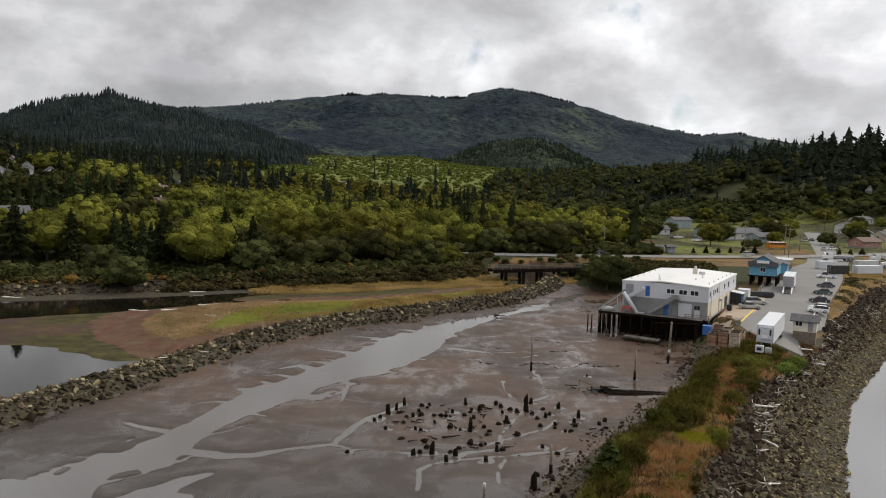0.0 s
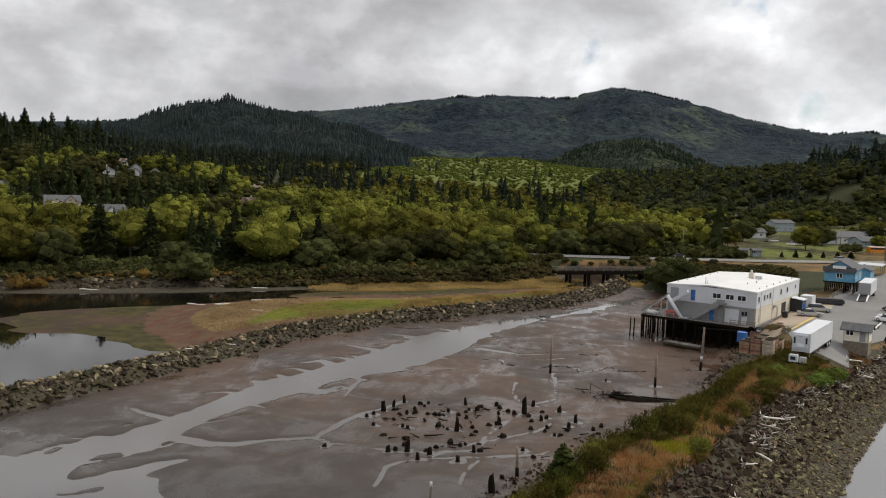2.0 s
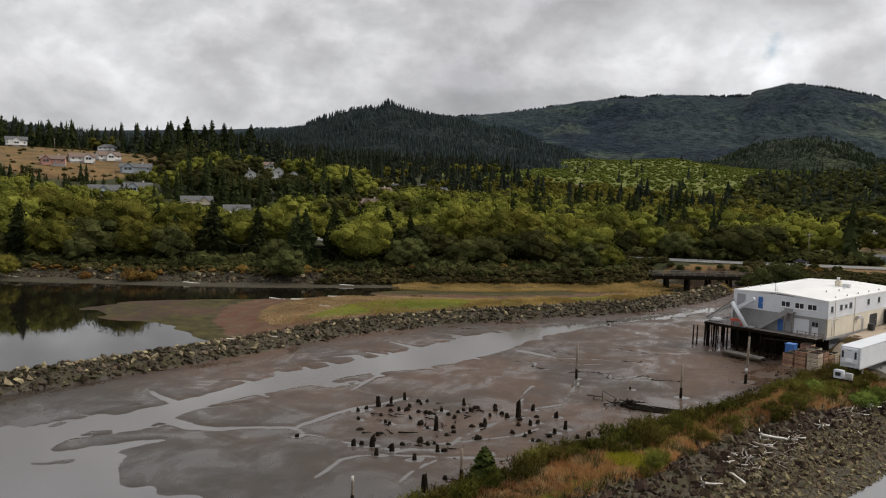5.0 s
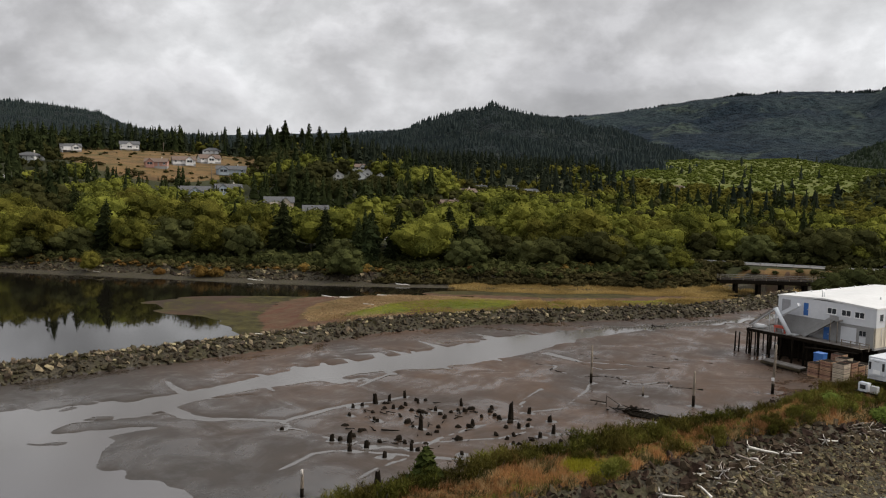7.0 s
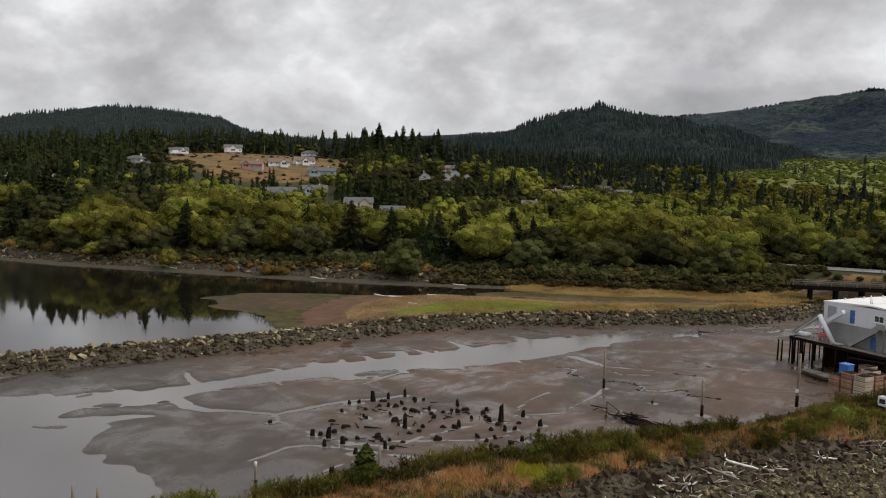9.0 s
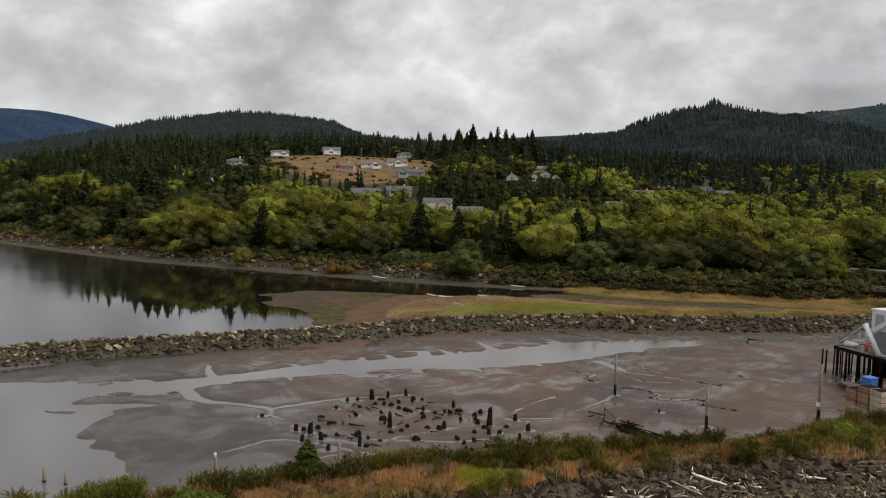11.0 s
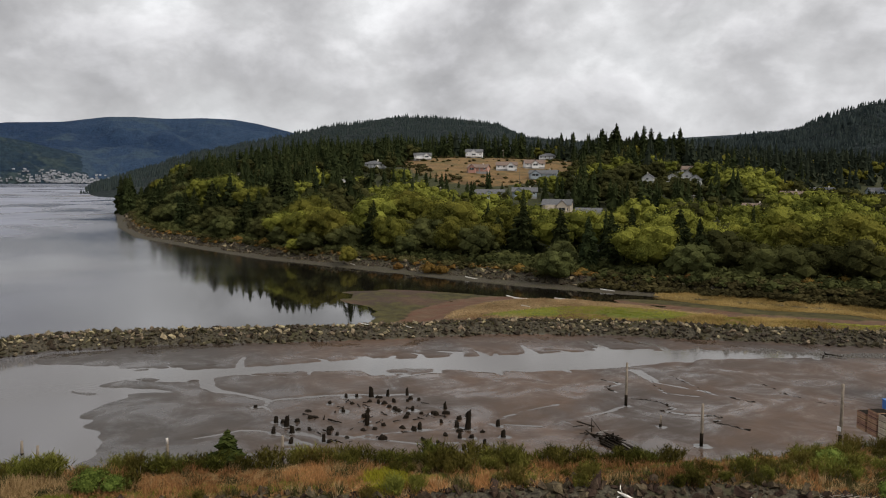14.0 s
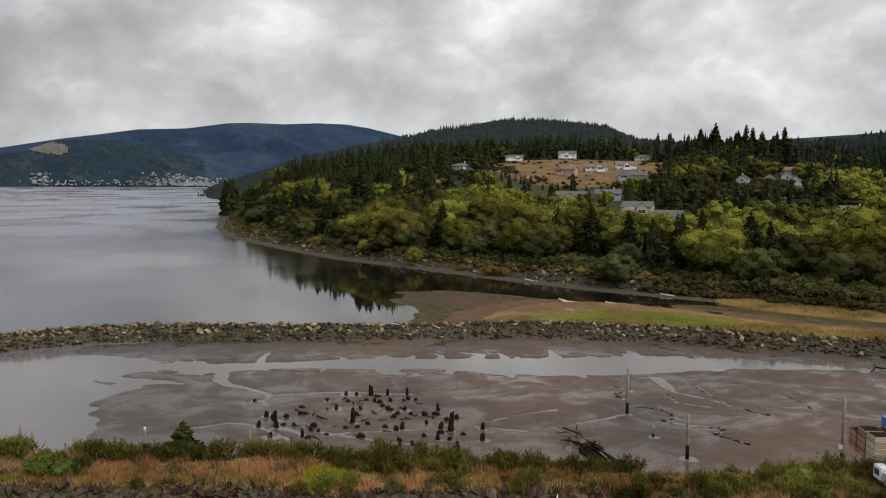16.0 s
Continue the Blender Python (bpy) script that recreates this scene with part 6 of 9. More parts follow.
TRACK = [(44, 120), (43, 116.7), (38.5, 107), (34.5, 97.7), (28.9, 85.9), (23.6, 73.4), (18.5, 62), (12, 48)]


def broom_ok(x, y):
    m = mud_e(x, y)
    return cause_ok(x, y) & (line_dist(x, y, TRACK) > 1.3) & ((m < 7.6) & (nfbm(x + 9, y, 0.16, 2) > -0.11) | (m > 7.6) & (nfbm(x, y, 0.16, 2) > 0.055 - 0.14 * smooth(98, 112, y)))


for x, y in spread_points(285, (-12, 62, 36, 128), 1.0, broom_ok, 71, 80):
    edge = mud_e(np.array([x]), np.array([y]))[0]
    s = (0.9 + 1.3 * TREE_SEED.random() ** 1.5) * (1.25 if edge < 8 else 0.9)
    b = stand(brooms[int(TREE_SEED.integers(4))], x, y, s, 1.15)
    b["group"] = "broom on the causeway"
stand(young_pine, 16.1, 72.9, 4.3, 1.7)
for x, y, s in [(34.6, 106.4, 2.5), (36.2, 105.0, 2.2), (33.0, 107.6, 2.3), (31.6, 105.4, 2.0), (37.6, 107.2, 2.0), (30.2, 103.6, 1.9)]:
    stand(brooms[int(TREE_SEED.integers(4))], x, y, s, 1.3)["group"] = "broom on the causeway"
for x, y, s in [(54, 121, 2.4), (52.5, 118.5, 2.2), (56.5, 124, 2.0), (46.5, 118, 1.8), (16.4, 61.4, 2.0), (17.6, 63.0, 1.4)]:
    stand(salal, x, y, s, 1.5)


# grass
def tuft(seed, blades, lean=0.85):
    r = np.random.default_rng(seed)
    V, F = [], []
    for k in range(blades):
        a, q = r.random() * 6.28, 0.35 * math.sqrt(r.random())
        x, y = q * math.cos(a), q * math.sin(a)
        lx, ly = lean * r.normal() * 0.5, lean * r.normal() * 0.5
        h = 0.6 + 0.5 * r.random()
        b = r.random() * 6.28
        wx, wy = 0.05 * math.cos(b), 0.05 * math.sin(b)
        n = len(V)
        V += [(x - wx, y - wy, -0.05), (x + wx, y + wy, -0.05), (x + lx, y + ly, h)]
        F.append((n, n + 1, n + 2))
    return np.array(V), np.array(F)


TUFTS = [tuft(600 + k, 14) for k in range(4)]


def grass(name, label, material, points, height, wide, seed):
    r = np.random.default_rng(seed)
    z = plan(points[:, 0], points[:, 1])[0]
    h = r.uniform(*height, len(points)) * (1 + 1.6 * nfbm(points[:, 0], points[:, 1], 0.55, 2))
    which = r.integers(4, size=len(points))
    got = []
    for k in range(4):
        s = which == k
        if s.any():
            got.append(many(*TUFTS[k], np.stack([points[s, 0], points[s, 1], z[s], r.uniform(*wide, s.sum()), h[s], r.random(s.sum()) * 6.28], 1)))
    V, F = join_np(got)
    tagged(new(name, mesh_np(name, V, F, material)), label, "grass", kind="stuff")


gp = spread_points(16000, (-12, 68, 36, 138), 0.27, lambda x, y: inside(x, y, LAND) & (mud_e(x, y) > 4.2 - 3.2 * smooth(80, 120, y)) & (sea_e(x, y) > 12.0 - 2.6 * smooth(106, 120, y) + 1.5 * nfbm(x, y, 0.2, 2)) & (y < 138) & (ribbon(x, y, LOT) > 0.5), 73, 20)
gm, gs = mud_e(gp[:, 0], gp[:, 1]), sea_e(gp[:, 0], gp[:, 1])
kind_n = nfbm(gp[:, 0], gp[:, 1], 0.30, 3)
pick = np.random.default_rng(74).random(len(gp)) + 1.6 * nfbm(gp[:, 0] + 40, gp[:, 1], 0.45, 2)
russet = (pick < 0.52) & (gs < 19 + 10 * kind_n) & (gp[:, 1] > 60)
path_ = line_dist(gp[:, 0], gp[:, 1], TRACK) < 0.85 + 0.9 * nfbm(gp[:, 0], gp[:, 1], 0.2, 2)
gold = np.hypot((gp[:, 0] - 27.3) / 3.4, (gp[:, 1] - 83) / 4.2) < 0.62 + 1.1 * kind_n
weeds = (pick > 0.82) & ~path_ & ~gold
russet &= ~weeds
straw = ~russet & ~path_ & ~gold & ~weeds
grass("rank_weeds", "olive-brown rank weeds among the dry grass", M_SCRUB, gp[weeds], (0.4, 1.0), (0.5, 0.9), 9)
grass("dry_grass", "tall straw-coloured dry grass on the causeway", M_STRAW, gp[straw & (kind_n < 0.16)], (0.35, 0.8), (0.5, 0.8), 1)
grass("russet_grass", "russet dead bracken and grass above the boulders", M_RUSSET, gp[russet & ~gold], (0.35, 0.85), (0.5, 0.8), 2)
grass("track_grass", "short green grass on the trodden path", M_MEADOW, gp[(path_ | (straw & (kind_n >= 0.16))) & ~gold], (0.10, 0.25), (0.5, 0.8), 3)
grass("yellow_weeds", "patch of bright yellow-green weeds", M_GOLD, gp[gold], (0.3, 0.6), (0.5, 0.9), 4)


vp = spread_points(2600, (58, 135, 132, 250), 0.5, lambda x, y: inside(x, y, LAND) & (ribbon(x, y, LOT) > 0.6) & (sea_e(x, y) > 13.2 + 1.5 * nfbm(x, y, 0.2, 2)) & (sea_e(x, y) < 28), 79, 40)
vk = nfbm(vp[:, 0], vp[:, 1], 0.15, 3)
grass("verge_grass", "olive and straw grass on the verge of the quay road", M_MARSH, vp[vk < 0.03], (0.12, 0.35), (0.6, 1.0), 10)
grass("verge_weeds", "dull green weeds on the verge of the quay road", M_OLIVE, vp[vk >= 0.03], (0.15, 0.5), (0.6, 1.0), 11)


def marsh_ok(x, y):
    d = line_dist(x, y, SHORE)
    inl = inside(x, y, LAND)
    return (inl & (d > 0.5) & (d < 5.5) & (x > -50)) | (~inl & (d < 8 + 6 * nfbm(x, y, 0.1, 2)) & (x > -48) & (y > 203)) | (inside(x, y, ISLAND) & (line_dist(x, y, ISLAND + ISLAND[:1]) > 4) & (x > -20) & (nfbm(x, y, 0.1, 2) > -0.02))


mp_ = spread_points(8500, (-80, 42, 140, 250), 0.45, marsh_ok, 75, 30)
grass("marsh_grass", "golden marsh grass along the creek", M_MARSH, mp_, (0.35, 0.8), (0.8, 1.4), 5)
ip_ = spread_points(3400, (-70, 20, 130, 232), 0.5, lambda x, y: inside(x, y, ISLAND) & (line_dist(x, y, ISLAND + ISLAND[:1]) > 5) & (x > -56 + 10 * nfbm(x, y, 0.1, 2)), 77, 20)
turf = (np.abs(line_dist(ip_[:, 0], ip_[:, 1], [(-46, 152), (-30, 172), (-8, 190), (12, 214)])) < 5.5 + 16 * nfbm(ip_[:, 0], ip_[:, 1], 0.08, 3)) & (ip_[:, 0] > -44)
grass("island_grass", "bright green turf on the low island", M_MEADOW, ip_[turf], (0.10, 0.25), (0.7, 1.2), 6)
M_TAWNY = foliage("tawny_grass_blades", (0.15, 0.10, 0.052), (0.34, 0.245, 0.135), 0.0)
grass("island_straw", "bleached dry grass round the island turf", M_TAWNY, ip_[~turf], (0.15, 0.4), (0.7, 1.2), 7)
grass("jetty_grass", "brown weeds growing along the jetty top", M_SCRUB, jtop, (0.25, 0.6), (0.8, 1.3), 8)


def tide_bar(points, half, seed, label, category="mud bar"):
    """A long low hump of mud or weedy rock just above the water."""
    r = np.random.default_rng(seed)
    P = np.array(points, float)
    s = np.linspace(0, 1, 24)
    t = np.linspace(0, 1, len(P))
    cx, cy = np.interp(s, t, P[:, 0]), np.interp(s, t, P[:, 1])
    dx, dy = np.gradient(cx), np.gradient(cy)
    L = np.hypot(dx, dy)
    nx, ny = -dy / L, dx / L
    w = half * np.sin(np.pi * s) ** 0.6 * (0.6 + 0.7 * r.random(24))
    rows = []
    for f, h in ((-1, -0.2), (-0.6, 0.05), (0, 0.10), (0.6, 0.05), (1, -0.2)):
        rows.append(np.stack([cx + nx * w * f, cy + ny * w * f, np.full(24, WATER_Z + h)], 1))
    V = np.concatenate(rows)
    i = np.arange(120).reshape(5, 24)
    F = np.stack([i[:-1, :-1], i[:-1, 1:], i[1:, 1:], i[1:, :-1]], -1).reshape(-1, 4)
    tagged(new("mud_bar", mesh_np("mud_bar", V, F, M_BAR, True)), label, category, kind="structure")


M_BAR = surface("wet_tidal_mud", (0.050, 0.045, 0.042), (0.085, 0.075, 0.068), 0.05, (0.35, 0.6), bump=0.1)
tide_bar([(-2050, -70), (-1600, 30), (-1520, 110)], 60, 1, "thin dark mud bar far out in the bay")
tide_bar([(-1320, 120), (-1280, 180), (-1240, 235)], 35, 2, "low mud bar showing above the bay")
tide_bar([(-2430, -10), (-2300, 100), (-2170, 210)], 90, 3, "thin dark mud bar near the far shore")
tide_bar([(-1150, 215), (-1180, 260), (-1270, 310)], 25, 4, "low mud bar off the wooded point")
tide_bar([(-2150, -330), (-2000, -240), (-1900, -160)], 60, 5, "thin dark mud bar far out in the bay")
tide_bar([(-585, 136), (-556, 152), (-565, 172), (-590, 192)], 5, 6, "low rocky reef off the wooded point")

# ---------------------------------------------------------------- the plant building and its pier
M_CLAD = surface("white_cladding", (0.52, 0.54, 0.57), (0.62, 0.635, 0.66), 0.25, (0.35, 0.55), bump=0.05, bump_scale=3)
M_ROOF = surface("white_roof_membrane", (0.58, 0.58, 0.57), (0.70, 0.70, 0.69), 0.2, (0.5, 0.7), bump=0.05)
M_CONC = surface("grey_concrete_wall", (0.20, 0.20, 0.20), (0.30, 0.30, 0.295), 0.5, (0.8, 0.95), bump=0.2)
M_CREAM = surface("cream_block_wall", (0.52, 0.47, 0.38), (0.62, 0.57, 0.47), 0.5, (0.75, 0.9), bump=0.2)
M_BLUE = surface("blue_paint", (0.03, 0.11, 0.34), (0.05, 0.16, 0.44), 1.0, (0.35, 0.5), bump=0.05)
M_SKYBLUE = surface("turquoise_boards", (0.09, 0.27, 0.42), (0.16, 0.38, 0.54), 1.2, (0.6, 0.8), bump=0.3)
M_RED = surface("faded_red_paint", (0.42, 0.06, 0.04), (0.55, 0.12, 0.08), 2.0, (0.5, 0.7), bump=0.2)
M_DARKDOOR = surface("grey_shutter", (0.24, 0.24, 0.25), (0.32, 0.32, 0.33), 1.0, (0.5, 0.7), bump=0.1)
M_STEEL = surface("galvanised_steel", (0.45, 0.46, 0.47), (0.62, 0.62, 0.63), 1.5, (0.35, 0.55), metal=0.6, bump=0.1)
M_BLACK = surface("black_rubber", (0.012, 0.012, 0.012), (0.03, 0.03, 0.03), 3.0, (0.6, 0.8), bump=0.1)
M_DECK = surface("wet_deck_timber", (0.10, 0.09, 0.08), (0.20, 0.18, 0.16), 1.0, (0.6, 0.85), bump=0.3, vary=0.4)
M_ROOFGREY = surface("grey_shingles", (0.055, 0.056, 0.060), (0.115, 0.116, 0.12), 1.5, (0.8, 0.95), bump=0.4)
M_YELLOW = surface("yellow_line_paint", (0.55, 0.38, 0.05), (0.70, 0.50, 0.10), 1.0, (0.6, 0.8), bump=0.1)
M_LINE = surface("worn_white_line", (0.45, 0.45, 0.44), (0.7, 0.7, 0.69), 1.0, (0.6, 0.8), bump=0.1)
M_ASPHALT = surface("pale_worn_asphalt", (0.14, 0.137, 0.132), (0.20, 0.196, 0.188), 0.12, (0.8, 0.95), bump=0.2, bump_scale=6, fine=20)
M_TAN = surface("tan_concrete_pad", (0.28, 0.22, 0.16), (0.38, 0.31, 0.24), 0.25, (0.8, 0.95), bump=0.2)
M_CRATE = surface("oyster_crate_boards", (0.19, 0.10, 0.062), (0.34, 0.20, 0.13), 1.5, (0.7, 0.9), bump=0.3, vary=0.6)
M_PALLET = surface("pale_pallet_wood", (0.30, 0.24, 0.18), (0.48, 0.40, 0.31), 1.5, (0.7, 0.9), bump=0.3, vary=0.5)


def glass_material():
    m = bpy.data.materials.new("window_glass")
    m.use_nodes = True
    p = m.node_tree.nodes["Principled BSDF"]
    p.inputs["Base Color"].default_value = (0.02, 0.025, 0.03, 1)
    p.inputs["Roughness"].default_value = 0.06
    return m


M_GLASS = glass_material()


def wall_mesh(name, length, height, thick, holes, material):
    """A wall along +x, outer face at y = 0, with real openings (x0, x1, z0, z1), as one connected mesh."""
    xs = sorted({0.0, length, *(h[0] for h in holes), *(h[1] for h in holes)})
    zs = sorted({0.0, height, *(h[2] for h in holes), *(h[3] for h in holes)})
    n, k = len(xs) - 1, len(zs) - 1
    solid = lambda i, j: 0 <= i < n and 0 <= j < k and not any(h[0] < (xs[i] + xs[i + 1]) / 2 < h[1] and h[2] < (zs[j] + zs[j + 1]) / 2 < h[3] for h in holes)
    V, F, seen = [], [], {}

    def v(i, j, back):
        if (i, j, back) not in seen:
            seen[i, j, back] = len(V)
            V.append((xs[i], thick if back else 0.0, zs[j]))
        return seen[i, j, back]

    for i in range(n):
        for j in range(k):
            if not solid(i, j):
                continue
            F.append((v(i, j, 0), v(i + 1, j, 0), v(i + 1, j + 1, 0), v(i, j + 1, 0)))
            F.append((v(i, j, 1), v(i, j + 1, 1), v(i + 1, j + 1, 1), v(i + 1, j, 1)))
            for di, dj, a, b in ((-1, 0, (i, j), (i, j + 1)), (1, 0, (i + 1, j + 1), (i + 1, j)), (0, -1, (i + 1, j), (i, j)), (0, 1, (i, j + 1), (i + 1, j + 1))):
                if not solid(i + di, j + dj):
                    F.append((v(*a, 0), v(*b, 0), v(*b, 1), v(*a, 1)))
    me = bpy.data.meshes.new(name)
    me.from_pydata(V, [], F)
    me.materials.append(material)
    return me


def window_part(parent, m, w, h, frame_mat=None, bars=1):
    """A window in an opening: frame, panes, sill; m puts its lower left outer corner in place, x along the wall."""
    fm = frame_mat or M_WHITE
    p = (w - 0.14 - 0.06 * bars) / (bars + 1)
    me = wall_mesh("window", w, h, 0.1, [(0.07 + k * (p + 0.06), 0.07 + k * (p + 0.06) + p, 0.07, h - 0.07) for k in range(bars + 1)], fm)
    win = part("window", me, parent, "", m @ pose(0, -0.02, 0))
    part("pane", box_mesh("pane", w - 0.12, 0.02, h - 0.12, M_GLASS, (w / 2, 0.06, h / 2)), win)
    part("sill", box_mesh("sill", w + 0.12, 0.16, 0.05, fm, (w / 2, -0.03, -0.026)), win)
    return win


def door_part(parent, m, w, h, material, label=""):
    d = part("door", box_mesh("door", w - 0.02, 0.07, h - 0.02, material, (w / 2, 0.07, h / 2), 0.01), parent, label, m)
    part("handle", box_mesh("handle", 0.06, 0.07, 0.2, M_STEEL, (w * 0.86, 0.0, h * 0.48)), d)
    return d


BW, BD, BH, BL = 16.9, 29.7, 6.25, 3.15
plant = thing("plant_building", "white two-storey seafood plant on timber piles beside the quay", "building", pose(36.65, 160.35, 4.5, 0, 0, -29.67))
front_up = [(0.65, 2.3, 0.25, 2.45), (4.7, 5.6, 0.25, 2.35), (8.9, 10.5, 1.15, 2.15), (11.3, 12.9, 1.15, 2.15), (13.5, 15.1, 1.15, 2.15)]
front_low = [(8.4, 9.4, 0.0, 2.05), (11.3, 13.9, 0.0, 2.65), (14.3, 15.5, 1.55, 2.45), (14.35, 15.45, 0.0, 1.5)]
right_up = [(0.9, 1.9, 1.0, 2.1), (4.3, 5.4, 1.1, 2.1), (6.2, 7.3, 1.3, 2.0), (8.0, 9.2, 1.1, 2.2), (15.4, 16.5, 1.1, 2.2), (20.0, 21.1, 1.1, 2.2), (26.2, 27.0, 1.4, 2.1)]
right_low = [(17.0, 20.4, 0.0, 2.4), (13.6, 14.5, 0.0, 2.0)]
part("lower_wall", wall_mesh("lower_wall", BW, BL, 0.25, front_low, M_CONC), plant, "grey concrete ground floor")
part("upper_wall", wall_mesh("upper_wall", BW, BH - BL, 0.25, front_up, M_CLAD), plant, "white metal cladding", pose(0, -0.06, BL))
part("lower_wall", wall_mesh("lower_wall", BD, BL, 0.25, right_low, M_CREAM), plant, "cream painted block wall", pose(BW, 0, 0, 0, 0, 90))
part("upper_wall", wall_mesh("upper_wall", BD, BH - BL, 0.25, right_up, M_CLAD), plant, "white metal cladding", pose(BW + 0.06, 0, BL, 0, 0, 90))
part("lower_wall", wall_mesh("lower_wall", BD, BL, 0.25, [], M_CONC), plant, "", pose(0, BD, 0, 0, 0, -90))
part("upper_wall", wall_mesh("upper_wall", BD, BH - BL, 0.25, [(6, 7, 1, 2), (14, 15, 1, 2), (22, 23, 1, 2)], M_CLAD), plant, "", pose(-0.06, BD, BL, 0, 0, -90))
part("lower_wall", wall_mesh("lower_wall", BW, BL, 0.25, [], M_CONC), plant, "", pose(BW, BD, 0, 0, 0, 180))
part("upper_wall", wall_mesh("upper_wall", BW, BH - BL, 0.25, [], M_CLAD), plant, "", pose(BW, BD + 0.06, BL, 0, 0, 180))
part("floor_slab", box_mesh("floor_slab", BW, BD, 0.35, M_CONC, (BW / 2, BD / 2, -0.18)), plant)


def roof_mesh():
    o, e, r = 0.14, BH, BH + 0.45
    V = [(-o, -o, e), (BW / 2, -o, r), (BW + o, -o, e), (-o, BD + o, e), (BW / 2, BD + o, r), (BW + o, BD + o, e)]
    V += [(x, y, z - 0.25) for x, y, z in V]
    F = [(0, 1, 4, 3), (1, 2, 5, 4), (7, 6, 9, 10), (8, 7, 10, 11), (0, 6, 7, 1), (1, 7, 8, 2), (5, 11, 10, 4), (4, 10, 9, 3), (3, 9, 6, 0), (2, 8, 11, 5)]
    me = bpy.data.meshes.new("roof")
    me.from_pydata(V, [], F)
    me.materials.append(M_ROOF)
    return me


roof = part("roof", roof_mesh(), plant, "low white membrane roof")
for y in (3.5, 8, 12.5, 17, 21.5, 26):
    part("roof_vent", tube_mesh("roof_vent", [(0.8, y, BH - 0.1), (0.8, y, BH + 0.35)], [0.13, 0.13], M_STEEL, 8), roof)
    part("roof_vent", tube_mesh("roof_vent", [(BW - 0.8, y + 1, BH - 0.1), (BW - 0.8, y + 1, BH + 0.35)], [0.13, 0.13], M_STEEL, 8), roof)
for x, y in ((12.5, 9), (13, 13), (12.2, 17)):
    part("roof_vent", tube_mesh("roof_vent", [(x, y, BH), (x, y, BH + 0.6)], [0.14, 0.14], M_STEEL, 8), roof)
part("chimney", box_mesh("chimney", 0.9, 0.9, 1.2, M_CREAM, (10.2, 19, BH + 0.8), 0.03), roof, "square vent housing")
part("flue", tube_mesh("flue", [(10.2, 19, BH + 1.3), (10.2, 19, BH + 2.0)], [0.22, 0.28], M_STEEL, 10), roof)
part("cooler_unit", box_mesh("cooler_unit", 1.2, 0.9, 0.6, M_STEEL, (11.6, 19.3, BH + 0.6), 0.03), roof)
part("flue", tube_mesh("flue", [(6.9, 1.6, BH), (6.9, 1.6, BH + 1.7)], [0.09, 0.09], M_STEEL, 8), roof, "thin steel stack")
part("flue", tube_mesh("flue", [(7.2, 1.6, BH), (7.2, 1.6, BH + 1.2)], [0.07, 0.07], M_STEEL, 8), roof)

door_part(plant, pose(0.65, -0.06, BL + 0.25), 1.65, 2.2, M_DARKDOOR, "grey loading hatch")
door_part(plant, pose(4.7, -0.06, BL + 0.25), 0.9, 2.1, M_BLUE, "blue upper door")
for x in (8.9, 11.3, 13.5):
    window_part(plant, pose(x, -0.06, BL + 1.15), 1.6, 1.0)
door_part(plant, pose(8.4, 0, 0), 1.0, 2.05, M_BLUE, "blue ground-floor door")
door_part(plant, pose(11.3, 0, 0), 2.6, 2.65, M_CLAD, "white roller door")
window_part(plant, pose(14.3, 0, 1.55), 1.2, 0.9, M_DARKDOOR)
door_part(plant, pose(14.35, 0, 0), 1.1, 1.5, M_CLAD)
for a, b, lo, hi in right_up:
    window_part(plant, pose(BW + 0.06, a, BL + lo, 0, 0, 90), b - a, hi - lo, M_DARKDOOR, 0)
door_part(plant, pose(BW, 17.0, 0, 0, 0, 90), 3.4, 2.4, M_BLACK, "dark loading door")
door_part(plant, pose(BW, 13.6, 0, 0, 0, 90), 0.9, 2.0, M_DARKDOOR)
part("extract_unit", box_mesh("extract_unit", 0.5, 1.3, 0.5, M_STEEL, (BW + 0.35, 11.6, 2.5), 0.03), plant)
for y in (2.6, 10.3):
    part("downpipe", tube_mesh("downpipe", [(BW + 0.12, y, 0), (BW + 0.12, y, BH)], [0.05, 0.05], M_CREAM, 6), plant)
part("wall_pipe", tube_mesh("wall_pipe", [(BW + 0.12, 1.6, 0.3), (BW + 0.12, 1.6, 2.9), (BW + 0.12, 4.5, 2.9)], [0.05, 0.05, 0.05], M_STEEL, 6), plant)

# covered stair and conveyors on the seaward face
stair = thing("outside_stair", "grey boarded stair climbing the plant wall", "stair", plant.matrix_basis.copy())
ang = math.degrees(math.atan2(3.4, 4.9))
part("side_panel", box_mesh("side_panel", 6.0, 0.08, 0.85, M_CONC), stair, "", pose(8.0, -1.25, 1.95, 0, -ang, 0))
part("flight", box_mesh("flight", 6.0, 1.0, 0.15, M_DECK), stair, "", pose(8.0, -0.7, 1.6, 0, -ang, 0))
part("landing", box_mesh("landing", 1.5, 1.2, 0.16, M_DECK, (10.9, -0.7, 3.55)), stair)
part("landing_panel", box_mesh("landing_panel", 1.5, 0.07, 0.8, M_CONC, (10.9, -1.3, 3.9)), stair)
for x in (10.3, 11.5):
    part("stair_post", tube_mesh("stair_post", [(x, -1.25, 0), (x, -1.25, 3.6)], [0.07, 0.07], M_POST, 6), stair)

